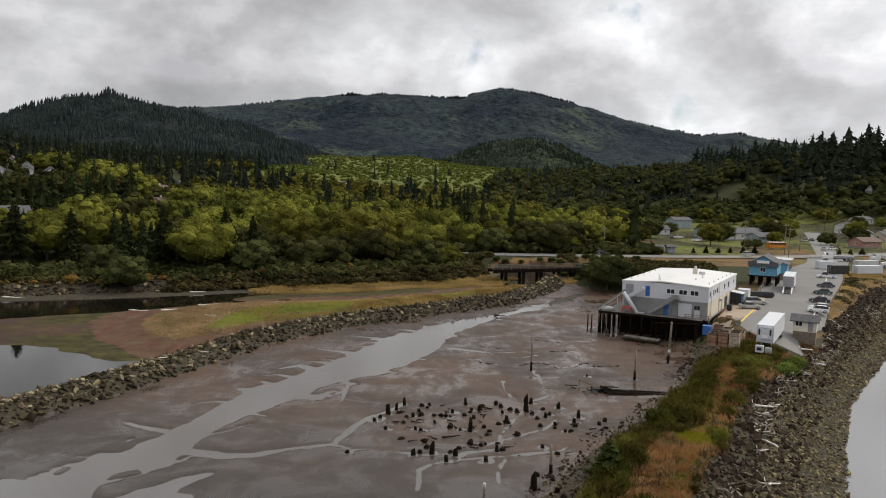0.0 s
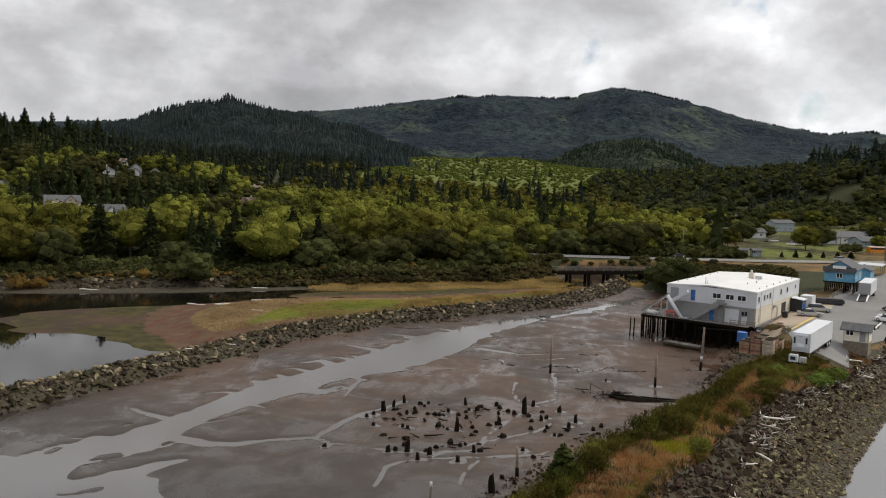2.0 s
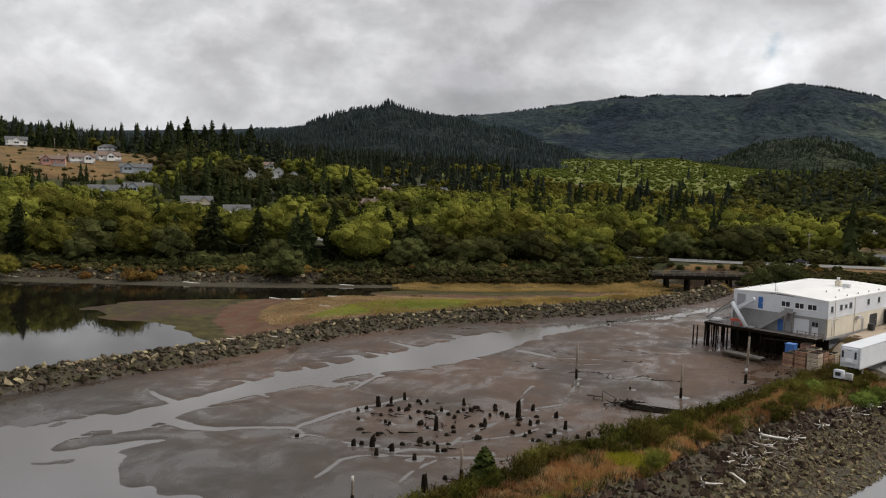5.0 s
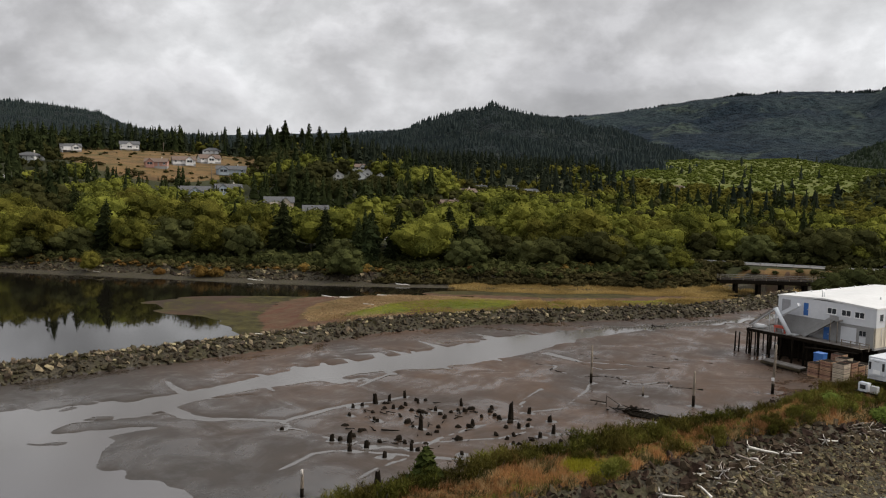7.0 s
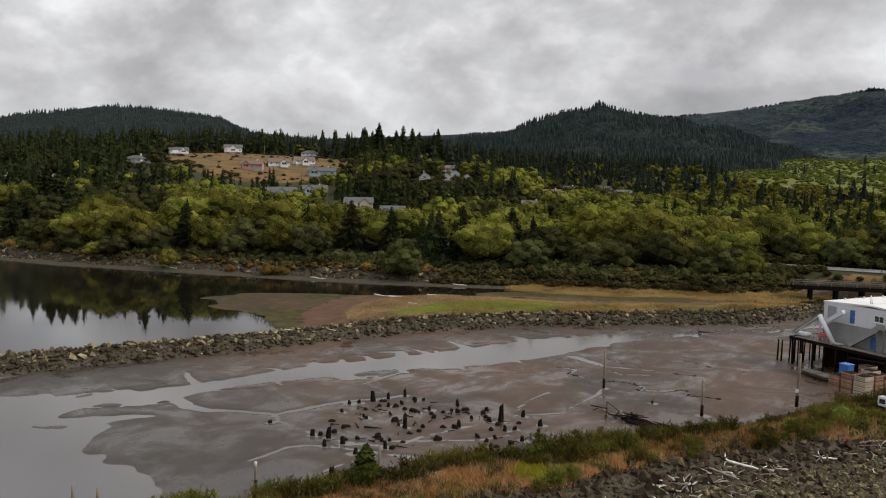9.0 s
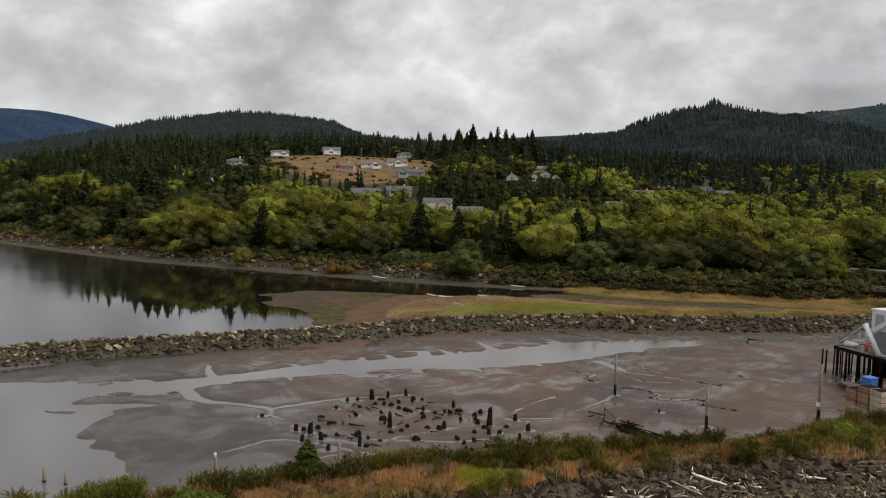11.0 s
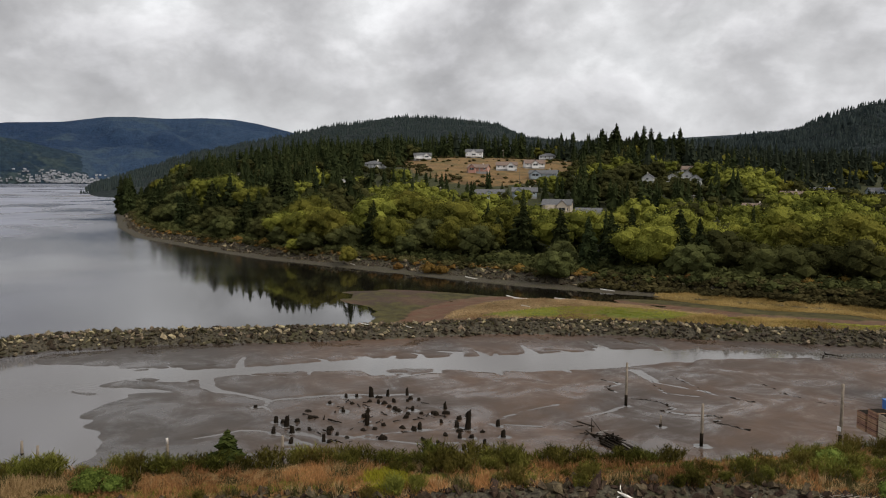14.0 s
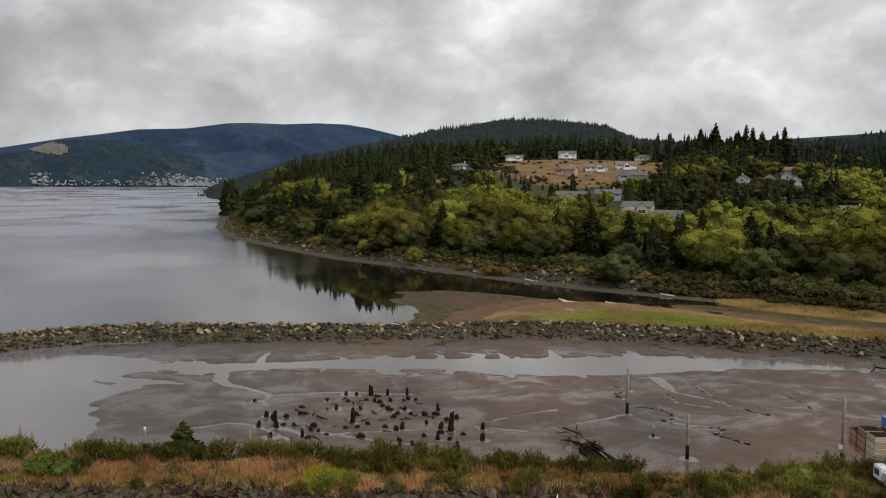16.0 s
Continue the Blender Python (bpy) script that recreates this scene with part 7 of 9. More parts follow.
chute = thing("shell_conveyor", "white tubular conveyor rising from the pier to the plant", "conveyor", plant.matrix_basis.copy())
part("tube", tube_mesh("tube", [(0.9, -2.1, 4.15), (3.9, -2.3, 0.15)], [0.36, 0.36], M_CLAD, 12), chute, "white enclosed screw tube")
part("chute_box", box_mesh("chute_box", 4.2, 0.75, 0.6, M_CLAD), chute, "white covered belt", pose(2.9, -1.25, 4.05, 0, -33, 0))
part("belt_frame", box_mesh("belt_frame", 6.4, 0.6, 0.22, M_STEEL), chute, "", pose(-1.5, -1.9, 2.3, 0, -37, 0))
for s_ in (-1.62, -2.18):
    part("side_rail", box_mesh("side_rail", 6.4, 0.05, 0.3, M_PLANK), chute, "", pose(-1.5, s_, 2.55, 0, -37, 0))
for x, z in ((-0.4, 3.3), (0.7, 4.0), (0.9, 4.0), (2.2, 2.2)):
    part("support_leg", tube_mesh("support_leg", [(x, -1.7, 0), (x, -1.8, z)], [0.07, 0.07], M_CLAD, 6), chute)
for z in (0.9, 1.25):
    part("hand_rail", box_mesh("hand_rail", 4.0, 0.05, 0.05, M_STEEL), chute, "", pose(3.0, -1.75, 3.2 + z * 0.3, 0, -33, 0))
hopper = thing("loading_hopper", "faded red steel hopper frame on the pier", "hopper", plant.matrix_basis @ pose(1.7, -1.6, 0))
part("trough", box_mesh("trough", 2.2, 0.7, 0.4, M_RED, (0, 0, 1.0), 0.03), hopper)
for x in (-0.9, 0.9):
    part("leg", box_mesh("leg", 0.1, 0.6, 0.9, M_RED, (x, 0, 0.45)), hopper)
part("tray", box_mesh("tray", 1.8, 1.0, 0.18, M_STEEL, (2.6, -0.5, 0.25), 0.02), hopper, "galvanised tray")
skiff = thing("upturned_skiff", "small white skiff stored on the pier end", "boat", plant.matrix_basis @ pose(-2.6, -1.2, 0.1, 0, 0, 20))
part("hull", tube_mesh("hull", [(-1.2, 0, 0.3), (-0.5, 0, 0.32), (0.6, 0, 0.32), (1.4, 0, 0.4)], [0.3, 0.42, 0.4, 0.05], M_WHITE, 10), skiff)

# pier: boards, beams, piles
pier = thing("pier", "old timber pier on black piles in front of the plant", "pier", plant.matrix_basis.copy(), kind="structure")
board = box_mesh("deck_board", 0.40, 3.05, 0.08, M_DECK, (0, 0, 0))
for k in range(48):
    part("deck_board", board, pier, "", pose(-3.6 + 0.42 * k, -1.56, -0.04 + 0.012 * (k % 3)))
board2 = box_mesh("deck_board", 3.4, 0.40, 0.08, M_DECK, (0, 0, 0))
for k in range(22):
    part("deck_board", board2, pier, "", pose(-1.85, 0.25 + 0.42 * k, -0.04 + 0.012 * (k % 3)))
for y in (-2.9, -1.5, -0.2):
    part("beam", box_mesh("beam", 20.3, 0.3, 0.35, M_PILE, (6.4, y, -0.27)), pier)
part("fascia", box_mesh("fascia", 20.4, 0.10, 0.5, M_PILE, (6.4, -3.12, -0.18)), pier)
part("fascia", box_mesh("fascia", 0.10, 12.4, 0.5, M_PILE, (-3.7, 3.1, -0.18)), pier)
pile_data = tube_mesh("pile", [(0, 0, -5.0), (0, 0, -0.3)], [0.17, 0.15], M_PILE, 8)
thin = tube_mesh("fender_pile", [(0, 0, -4.8), (0.05, 0, -0.2)], [0.11, 0.10], M_PILE, 8)
for i in range(10):
    for j, y in enumerate((-2.9, -0.5, 2.5, 6.5, 11.0)):
        if j < 2 or i < 5:
            part("pile", pile_data, pier, "", pose(-3.3 + 2.05 * i + DR.normal() * 0.15, y + DR.normal() * 0.12, 0, DR.normal(), DR.normal(), 0))
for k in range(9):
    part("fender_pile", thin, pier, "", pose(-3.75, -3.0 + 1.15 * k, 0, DR.normal(), DR.normal(), 0))
for k in range(4):
    part("fender_pile", thin, pier, "", pose(-3.4 + 0.75 * k, -3.25, 0, DR.normal() * 1.5, DR.normal() * 1.5, 0))
# Black panels added to stand in for the deep shade under the plant.
part("bulkhead", box_mesh("bulkhead", 17.2, 0.3, 4.6, M_PILE, (8.2, 1.3, -2.65)), pier, "black panel standing in for shade under the plant")
part("bulkhead", box_mesh("bulkhead", 0.3, 11.0, 4.6, M_PILE, (-0.3, 7.0, -2.65)), pier)
part("walkway", box_mesh("walkway", 8.6, 0.9, 0.14, M_PILE), pier, "low plank walkway along the pier foot", pose(12.0, -3.55, -0.85, 0, -4, 0))
for k in range(5):
    part("walkway_post", box_mesh("walkway_post", 0.16, 0.16, 3.4, M_PILE, (8.2 + 1.9 * k, -3.9, -2.85 + 0.13 * k)), pier)
    part("brace", box_mesh("brace", 3.0, 0.10, 0.16, M_PILE), pier, "", pose(8.9 + 1.9 * k, -3.25, -1.9, 0, 38 if k % 2 else -38, 0))
for z in (0.35, 0.7, 1.05):
    part("rail", box_mesh("rail", 4.6, 0.05, 0.10, M_POST, (15.6, -3.1, z)), pier)
for k in range(4):
    part("rail_post", box_mesh("rail_post", 0.11, 0.11, 1.2, M_POST, (13.4 + 1.45 * k, -3.05, 0.55)), pier)
for x in (-6.0, -5.2):
    post_ob = thing("dolphin_pile", "leaning black pile off the end of the pier", "piling", plant.matrix_basis @ pose(x, -3.2, -4.5))
    part("shaft", tube_mesh("shaft", [(0, 0, -0.5), (0.1, 0, 3.6)], [0.15, 0.12], M_PILE, 8), post_ob)

# stranded work float under the pier
float_ = thing("work_float", "weedy timber float stranded on the mud", "raft", pose(38.6, 151.0, 0.15, 0, 2, -26))
for k in range(9):
    part("float_board", box_mesh("float_board", 0.62, 2.0, 0.12, M_DECK, (-3.0 + 0.75 * k, 0, 0.62)), float_)
for y in (-0.8, 0.8):
    part("float_log", tube_mesh("float_log", [(-3.4, y, 0.3), (3.4, y, 0.3)], [0.3, 0.28], M_WEED, 8), float_)

# ---------------------------------------------------------------- quay, road and highway
def strip(name, line, label, material, lift=0.06, n_across=6, step=3.0, category="road", z_flat=None):
    """A paved ribbon (x, y, width) laid on the ground."""
    P = [Vector((x, y)) for x, y, w in line]
    W = [w for _, _, w in line]
    pts, ws = [], []
    for a, b, wa, wb in zip(P, P[1:], W, W[1:]):
        k = max(1, int((b - a).length / step))
        for i in range(k):
            pts.append(a.lerp(b, i / k))
            ws.append(wa + (wb - wa) * i / k)
    pts.append(P[-1])
    ws.append(W[-1])
    X, Y = [], []
    for i, p in enumerate(pts):
        d = (pts[min(i + 1, len(pts) - 1)] - pts[max(i - 1, 0)]).normalized()
        nrm = Vector((d.y, -d.x))
        for j in range(n_across + 1):
            q = p + nrm * ws[i] * (j / n_across - 0.5)
            X.append(q.x)
            Y.append(q.y)
    Z = plan(np.array(X), np.array(Y))[0] + lift
    if z_flat is not None:
        Z = np.maximum(Z, z_flat)
    m = n_across + 1
    F = [(i * m + j, i * m + j + 1, (i + 1) * m + j + 1, (i + 1) * m + j) for i in range(len(pts) - 1) for j in range(n_across)]
    me = bpy.data.meshes.new(name)
    me.from_pydata(list(zip(X, Y, Z)), [], F)
    me.polygons.foreach_set("use_smooth", np.ones(len(F), bool))
    me.materials.append(material)
    return tagged(new(name, me), label, category, kind="structure")


strip("road", LOT, "worn grey asphalt quay road and parking strip", M_ASPHALT, 0.07, 10, 3)
strip("road_town", [(143, 294, 12), (152, 312, 9), (165, 345, 8), (205, 440, 8), (214, 462, 8)], "asphalt street climbing through the town", M_ASPHALT, 0.12)
strip("road_highway", [(x, y, 9) for x, y in HIGHWAY], "two-lane highway behind the creek", M_ASPHALT, 0.28, 6, 4)
strip("pavement", [(53.5, 150.5, 4), (61, 163.5, 7.5), (69, 179, 8), (76, 192, 5)], "tan concrete apron beside the plant", M_TAN, 0.11, 4, 3)
strip("trim_yellow", [(57.2, 150, 0.35), (64.0, 162.5, 0.35), (70, 174, 0.35)], "yellow kerb line on the apron", M_YELLOW, 0.15, 1, 3)
strip("trim_lane", [(66, 143, 0.22), (84, 175, 0.22), (100, 206, 0.22), (118, 243, 0.22)], "worn white lane line on the quay road", M_LINE, 0.105, 1, 3)
strip("trim_lane_2", [(x, y, 0.3) for x, y in HIGHWAY], "pale centre line on the highway", M_YELLOW, 0.33, 1, 4)
for k, (a, b) in enumerate((((148, 306), (156, 324)), ((153.5, 304), (162, 323)))):
    strip("trim_stop_%d" % (k + 1), [(a[0], a[1], 0.5), (b[0], b[1], 0.5)], "white edge line on the street", M_LINE, 0.2, 1, 3)


# ---------------------------------------------------------------- vehicles
def paint(name, c, rough=0.25):
    m = surface(name, tuple(0.92 * v for v in c), c, 0.6, (rough, rough + 0.12), bump=0)
    m.node_tree.nodes["Principled BSDF"].inputs["Coat Weight"].default_value = 0.6
    return m


def loft(name, sections, material, smooth_faces=True):
    """A closed body through sections of (x, half width, z low, z high, top inset)."""
    bm = bmesh.new()
    loops = []
    for x, w, lo, hi, ins in sections:
        pts = [(x, -w * 0.94, lo), (x, -w, lo + 0.35 * (hi - lo)), (x, -w + ins, hi), (x, w - ins, hi), (x, w, lo + 0.35 * (hi - lo)), (x, w * 0.94, lo)]
        loops.append([bm.verts.new(p) for p in pts])
    for a, b in zip(loops, loops[1:]):
        for i in range(6):
            bm.faces.new((a[i], a[(i + 1) % 6], b[(i + 1) % 6], b[i]))
    bm.faces.new(loops[0][::-1])
    bm.faces.new(loops[-1])
    bmesh.ops.recalc_face_normals(bm, faces=bm.faces[:])
    bmesh.ops.bevel(bm, geom=[e for e in bm.edges], offset=0.035, segments=2, affect="EDGES")
    me = bpy.data.meshes.new(name)
    bm.to_mesh(me)
    bm.free()
    me.materials.append(material)
    return me


M_TYRE = M_BLACK
M_LAMP = surface("lamp_glass", (0.6, 0.6, 0.58), (0.75, 0.75, 0.72), 1, (0.1, 0.2), bump=0)
M_TAIL = surface("red_lamp_glass", (0.35, 0.02, 0.02), (0.45, 0.03, 0.03), 1, (0.1, 0.2), bump=0)


def wheel_part(parent, x, y, r=0.33, w=0.22):
    wh = part("wheel", tube_mesh("wheel", [(0, -w / 2, 0), (0, -w / 2 + 0.03, 0), (0, w / 2 - 0.03, 0), (0, w / 2, 0)], [r * 0.86, r, r, r * 0.86], M_TYRE, 14), parent, "black tyre", pose(x, y, r))
    part("rim", tube_mesh("rim", [(0, -w / 2 - 0.01, 0), (0, w / 2 + 0.01, 0)], [r * 0.58, r * 0.58], M_STEEL, 12), wh)


def car(name, label, category, where, material, length=4.5, width=1.78, height=1.45, style="sedan"):
    t = thing(name, label, category, where, "parked vehicles")
    L, w = length / 2, width / 2
    body = [(-L, w * 0.80, 0.34, 0.62, 0.06), (-L + 0.12, w * 0.95, 0.24, 0.86, 0.06), (-L * 0.45, w, 0.22, 0.93, 0.06), (L * 0.35, w, 0.22, 0.92, 0.06), (L * 0.8, w * 0.96, 0.24, 0.80, 0.08), (L - 0.05, w * 0.82, 0.30, 0.64, 0.1)]
    part("body", loft("body", body, material), t)
    if style == "sedan":
        cab = [(-L * 0.72, w * 0.84, 0.90, 0.95, 0.1), (-L * 0.42, w * 0.88, 0.90, height - 0.03, 0.2), (0.05 * L, w * 0.88, 0.90, height, 0.2), (L * 0.42, w * 0.86, 0.90, 0.95, 0.1)]
    elif style == "suv":
        cab = [(-L * 0.93, w * 0.86, 0.90, 1.0, 0.1), (-L * 0.80, w * 0.90, 0.90, height - 0.05, 0.16), (0.1 * L, w * 0.90, 0.90, height, 0.16), (L * 0.46, w * 0.88, 0.90, 0.96, 0.1)]
    else:
        cab = [(-L * 0.12, w * 0.88, 0.90, 1.0, 0.1), (-L * 0.08, w * 0.90, 0.90, height - 0.05, 0.16), (0.25 * L, w * 0.90, 0.90, height, 0.16), (L * 0.50, w * 0.88, 0.90, 0.96, 0.1)]
    part("windows", loft("windows", cab, M_GLASS), t, "dark glass all round the cabin")
    top = [(a + (0.12 if k < 2 else -0.12), b * 0.80, d - 0.035, d + 0.012, 0.05) for k, (a, b, c, d, e) in enumerate(cab[1:3])]
    part("roof", loft("roof", top, material), t)
    for sx in (-0.62, 0.62):
        for sy in (-1, 1):
            wheel_part(t, sx * L, sy * (w - 0.1))
    for sy in (-1, 1):
        part("headlight", box_mesh("headlight", 0.12, 0.32, 0.13, M_LAMP, (L - 0.14, sy * (w - 0.30), 0.64), 0.03), t)
        part("tail_light", box_mesh("tail_light", 0.08, 0.26, 0.16, M_TAIL, (-L + 0.06, sy * (w - 0.28), 0.72), 0.02), t)
        part("mirror", box_mesh("mirror", 0.12, 0.16, 0.12, material, (L * 0.28, sy * (w + 0.05), 0.98), 0.03), t)
    if style == "pickup":
        part("cargo_bed", box_mesh("cargo_bed", L * 0.72, width * 0.82, 0.06, M_BLACK, (-L * 0.55, 0, 0.95)), t, "dark open cargo bed")
    return t


P_WHITE, P_SILVER, P_BLACK, P_GREY = paint("white_car_paint", (0.75, 0.75, 0.75)), paint("silver_car_paint", (0.40, 0.40, 0.39)), paint("black_car_paint", (0.012, 0.012, 0.014)), paint("graphite_car_paint", (0.05, 0.052, 0.055))
QZ = 4.53
car("hatchback_car", "white hatchback parked at the edge of the quay road", "car", pose(78.4, 164.0, QZ, 0, 0, 152), P_WHITE, 4.2, 1.76, 1.5, "suv")
car("hatchback_car", "second white hatchback parked behind the first", "car", pose(80.0, 167.2, QZ, 0, 0, 152), P_WHITE, 4.2, 1.76, 1.5, "suv")
car("sedan_car", "black sedan parked nose-in by the grass", "car", pose(85.5, 178.6, QZ, 0, 0, 152), P_BLACK)
car("sedan_car", "graphite sedan parked nose-in by the grass", "car", pose(93.0, 192.8, QZ, 0, 0, 152), P_GREY)
car("sedan_car", "dark grey sedan parked far along the quay", "car", pose(100.4, 206.8, QZ, 0, 0, 152), P_GREY)
car("pickup_truck", "white pickup parked near the highway", "pickup", pose(111.5, 229.5, QZ, 0, 0, 160), P_WHITE, 5.4, 1.9, 1.75, "pickup")
car("sedan_car", "silver sedan parked beside the plant", "car", pose(65.2, 166.6, QZ + 0.05, 0, 0, -8), P_SILVER, 4.7)
car("estate_car", "silver estate car parked beside the plant", "car", pose(69.0, 173.2, QZ + 0.05, 0, 0, -8), P_SILVER, 4.8, 1.8, 1.6, "suv")
car("sedan_car", "dark car on the highway shoulder", "car", pose(57, 284, 5.0, 0, 0, 5), P_BLACK)
car("estate_car", "silver estate car on the highway", "car", pose(113, 293.5, 5.0, 0, 0, 16), P_SILVER, 4.6, 1.8, 1.5, "suv")


def box_trailer(label, where, length, ramp=False, reefer=True):
    t = thing("box_trailer", label, "trailer", where, "trailers on the quay")
    part("box", box_mesh("box", length, 2.55, 2.8, M_CLAD, (length / 2, 0, 2.55), 0.04), t, "white insulated box")
    for y in (-1.26, 1.26):
        part("side_rail", box_mesh("side_rail", length, 0.06, 0.16, M_STEEL, (length / 2, y, 1.14)), t)
        part("side_rail", box_mesh("side_rail", length, 0.06, 0.10, M_STEEL, (length / 2, y, 3.93)), t)
    part("chassis", box_mesh("chassis", length - 0.6, 0.9, 0.22, M_BLACK, (length / 2, 0, 1.0)), t)
    for k in range(2):
        for y in (-1.0, 1.0):
            wheel_part(t, length - 1.6 - 1.25 * k, y, 0.5, 0.45)
    for y in (-0.75, 0.75):
        part("landing_leg", box_mesh("landing_leg", 0.14, 0.14, 1.0, M_STEEL, (2.4, y, 0.55)), t)
    part("mudguard", box_mesh("mudguard", 0.05, 2.3, 0.6, M_BLACK, (length - 0.2, 0, 0.7)), t)
    if reefer:
        unit = part("cooling_unit", box_mesh("cooling_unit", 0.42, 2.0, 2.0, M_CLAD, (-0.2, 0, 2.75), 0.08), t, "white cooling unit on the front")
        for y in (-0.82, 0.82):
            part("grille", box_mesh("grille", 0.06, 0.26, 0.95, M_BLACK, (-0.42, y, 2.9)), unit)
        part("badge", box_mesh("badge", 0.03, 0.6, 0.08, M_DARKDOOR, (-0.43, 0, 3.5)), unit)
        part("panel", box_mesh("panel", 0.04, 0.9, 0.5, M_WHITE, (-0.42, 0, 2.2)), unit)
        part("bottom_panel", box_mesh("bottom_panel", 0.10, 2.2, 0.35, M_STEEL, (-0.06, 0, 1.35)), t)
    if ramp:
        part("ramp_deck", box_mesh("ramp_deck", 4.4, 1.6, 0.1, M_BLACK), t, "dark loading ramp", pose(-2.1, 0, 0.62, 0, -14, 0))
        for y in (-0.95, 0.95):
            part("ramp_side", box_mesh("ramp_side", 4.4, 0.28, 0.2, M_WHITE), t, "", pose(-2.1, y, 0.66, 0, -14, 0))
        part("rear_frame", box_mesh("rear_frame", 0.08, 2.5, 2.6, M_DARKDOOR, (-0.03, 0, 2.55)), t)
    return t


box_trailer("long white refrigerated trailer parked by the crates", pose(51.4, 124.6, 4.42, 0, 0, 61), 15.4)
box_trailer("white box trailer with its loading ramp down", pose(85.5, 195.2, QZ, 0, 0, 64), 12.5, True, False)

# blocks and generator by the trailer nose
gen = thing("generator_box", "small white generator cabinets on a skid", "generator", pose(50.0, 123.0, 4.3, 0, 0, 61))
part("cabinet", box_mesh("cabinet", 0.8, 1.2, 1.1, M_CLAD, (0, 0, 0.6), 0.04), gen)
part("cabinet", box_mesh("cabinet", 0.6, 0.9, 0.9, M_STEEL, (-0.1, -1.3, 0.5), 0.04), gen)
part("grille", box_mesh("grille", 0.04, 0.7, 0.5, M_BLACK, (-0.42, 0, 0.65)), gen)
part("skid", box_mesh("skid", 1.4, 2.9, 0.1, M_PILE, (0, -0.5, 0.03)), gen)


# ---------------------------------------------------------------- crates and bins
def crate_stack(x, y, z, n, w, d, h, turn, material, label):
    t = thing("crate_stack", label, "crates", pose(x, y, z, 0, 0, turn), "oyster crates on the quay")
    slat = box_mesh("slat", w, 0.03, h * 0.26, material)
    slat2 = box_mesh("slat", 0.03, d, h * 0.26, material)
    base = box_mesh("crate_floor", w, d, h * 0.1, material)
    for k in range(n):
        z0 = k * h
        part("crate_floor", base, t, "", pose(0, 0, z0 + h * 0.08))
        for r in range(3):
            zz = z0 + h * (0.2 + 0.3 * r)
            for s in (-1, 1):
                part("slat", slat, t, "", pose(0, s * d / 2, zz))
                part("slat", slat2, t, "", pose(s * w / 2, 0, zz))
    # One near-black box fills the stack and shows between the slats.
    part("load", box_mesh("load", w * 0.96, d * 0.94, n * h - 0.1, M_PILE, (0, 0, n * h / 2 + 0.02)), t, "dark box showing between the slats")
    return t


ci = 0
for gx in range(3):
    for gy in range(4):
        n = [4, 4, 3, 3, 4, 3, 4, 3, 3, 3, 2, 4][ci]
        ci += 1
        c = Vector((47.3, 126.4)) + Vector((0.485, 0.875)) * (1.75 * gy) + Vector((-0.875, 0.485)) * (1.7 * gx)
        crate_stack(c.x, c.y, 4.35, n, 1.5, 1.5, 0.62, 61 + DR.normal() * 2, M_CRATE if (gx + gy) % 3 else M_PALLET, "stack of slatted brown oyster crates" if (gx + gy) % 3 else "stack of pale slatted wooden crates")
for k, (dx, dy) in enumerate(((4.6, 7.6), (3.0, 9.2), (6.0, 9.8))):
    c = Vector((44.0, 129.0)) + Vector((dx * 0.9, dy * 0.8))
    crate_stack(c.x, c.y, 4.4, 1 + k % 2, 1.4, 1.2, 0.5, 40 + 23 * k, M_PALLET, "low stack of pale pallets")
bin_ = thing("blue_tub", "bright blue plastic fish tub on the crates", "tub", pose(44.6, 131.8, 5.3, 0, 0, 61))
part("tub", box_mesh("tub", 1.2, 1.3, 1.5, M_BLUE, (0, 0, 0.75), 0.06), bin_)
part("rim", box_mesh("rim", 1.3, 1.4, 0.1, M_BLUE, (0, 0, 1.5), 0.02), bin_)
stand_ = thing("tub_stand", "dark timber stand under the blue tub", "stand", pose(44.6, 131.8, 4.0, 0, 0, 61))
part("top", box_mesh("top", 1.7, 1.7, 0.12, M_PILE, (0, 0, 1.23)), stand_)
for x in (-0.75, 0.75):
    for y in (-0.75, 0.75):
        part("leg", box_mesh("leg", 0.16, 0.16, 1.25, M_PILE, (x, y, 0.6)), stand_)
pallet = thing("pallet_pile", "loose pallets leaning by the plant wall", "pallets", pose(56.0, 153.4, 4.62, 0, 0, 50))
for k in range(4):
    part("pallet", box_mesh("pallet", 1.2, 1.0, 0.13, M_PALLET if k % 2 else M_CRATE), pallet, "", pose(0.1 * k, 0, 0.08 + 0.15 * k, 0, 3, 8 * k))
hbin = thing("waste_skip", "dark wheeled waste bin beside the plant", "bin", pose(59.6, 163.2, 4.62, 0, 0, 60))
part("body", box_mesh("body", 1.1, 0.9, 1.0, M_BLACK, (0, 0, 0.55), 0.05), hbin)
part("lid", box_mesh("lid", 1.15, 0.95, 0.08, M_BLACK, (0, 0, 1.1), 0.02), hbin)
cont = thing("storage_container", "dark blue painted container with a pale pattern", "container", pose(64.7, 172.8, 4.62, 0, 0, 60.3))
part("body", box_mesh("body", 3.0, 2.2, 2.4, M_BLACK, (0, 0, 1.2), 0.03), cont)
for k in range(5):
    part("stripe", box_mesh("stripe", 0.3, 0.02, 1.2 + 0.2 * (k % 2), M_BLUE, (-1.15 + 0.55 * k, -1.112, 1.2)), cont, "bright blue painted shape")
part("awning", box_mesh("awning", 3.2, 2.6, 0.1, M_CLAD), cont, "white sloping canopy", pose(0, -0.1, 2.6, 8, 0, 0))
wcont = thing("white_container", "white storage container behind the blue one", "container", pose(68.2, 178.4, 4.62, 0, 0, 60.3))
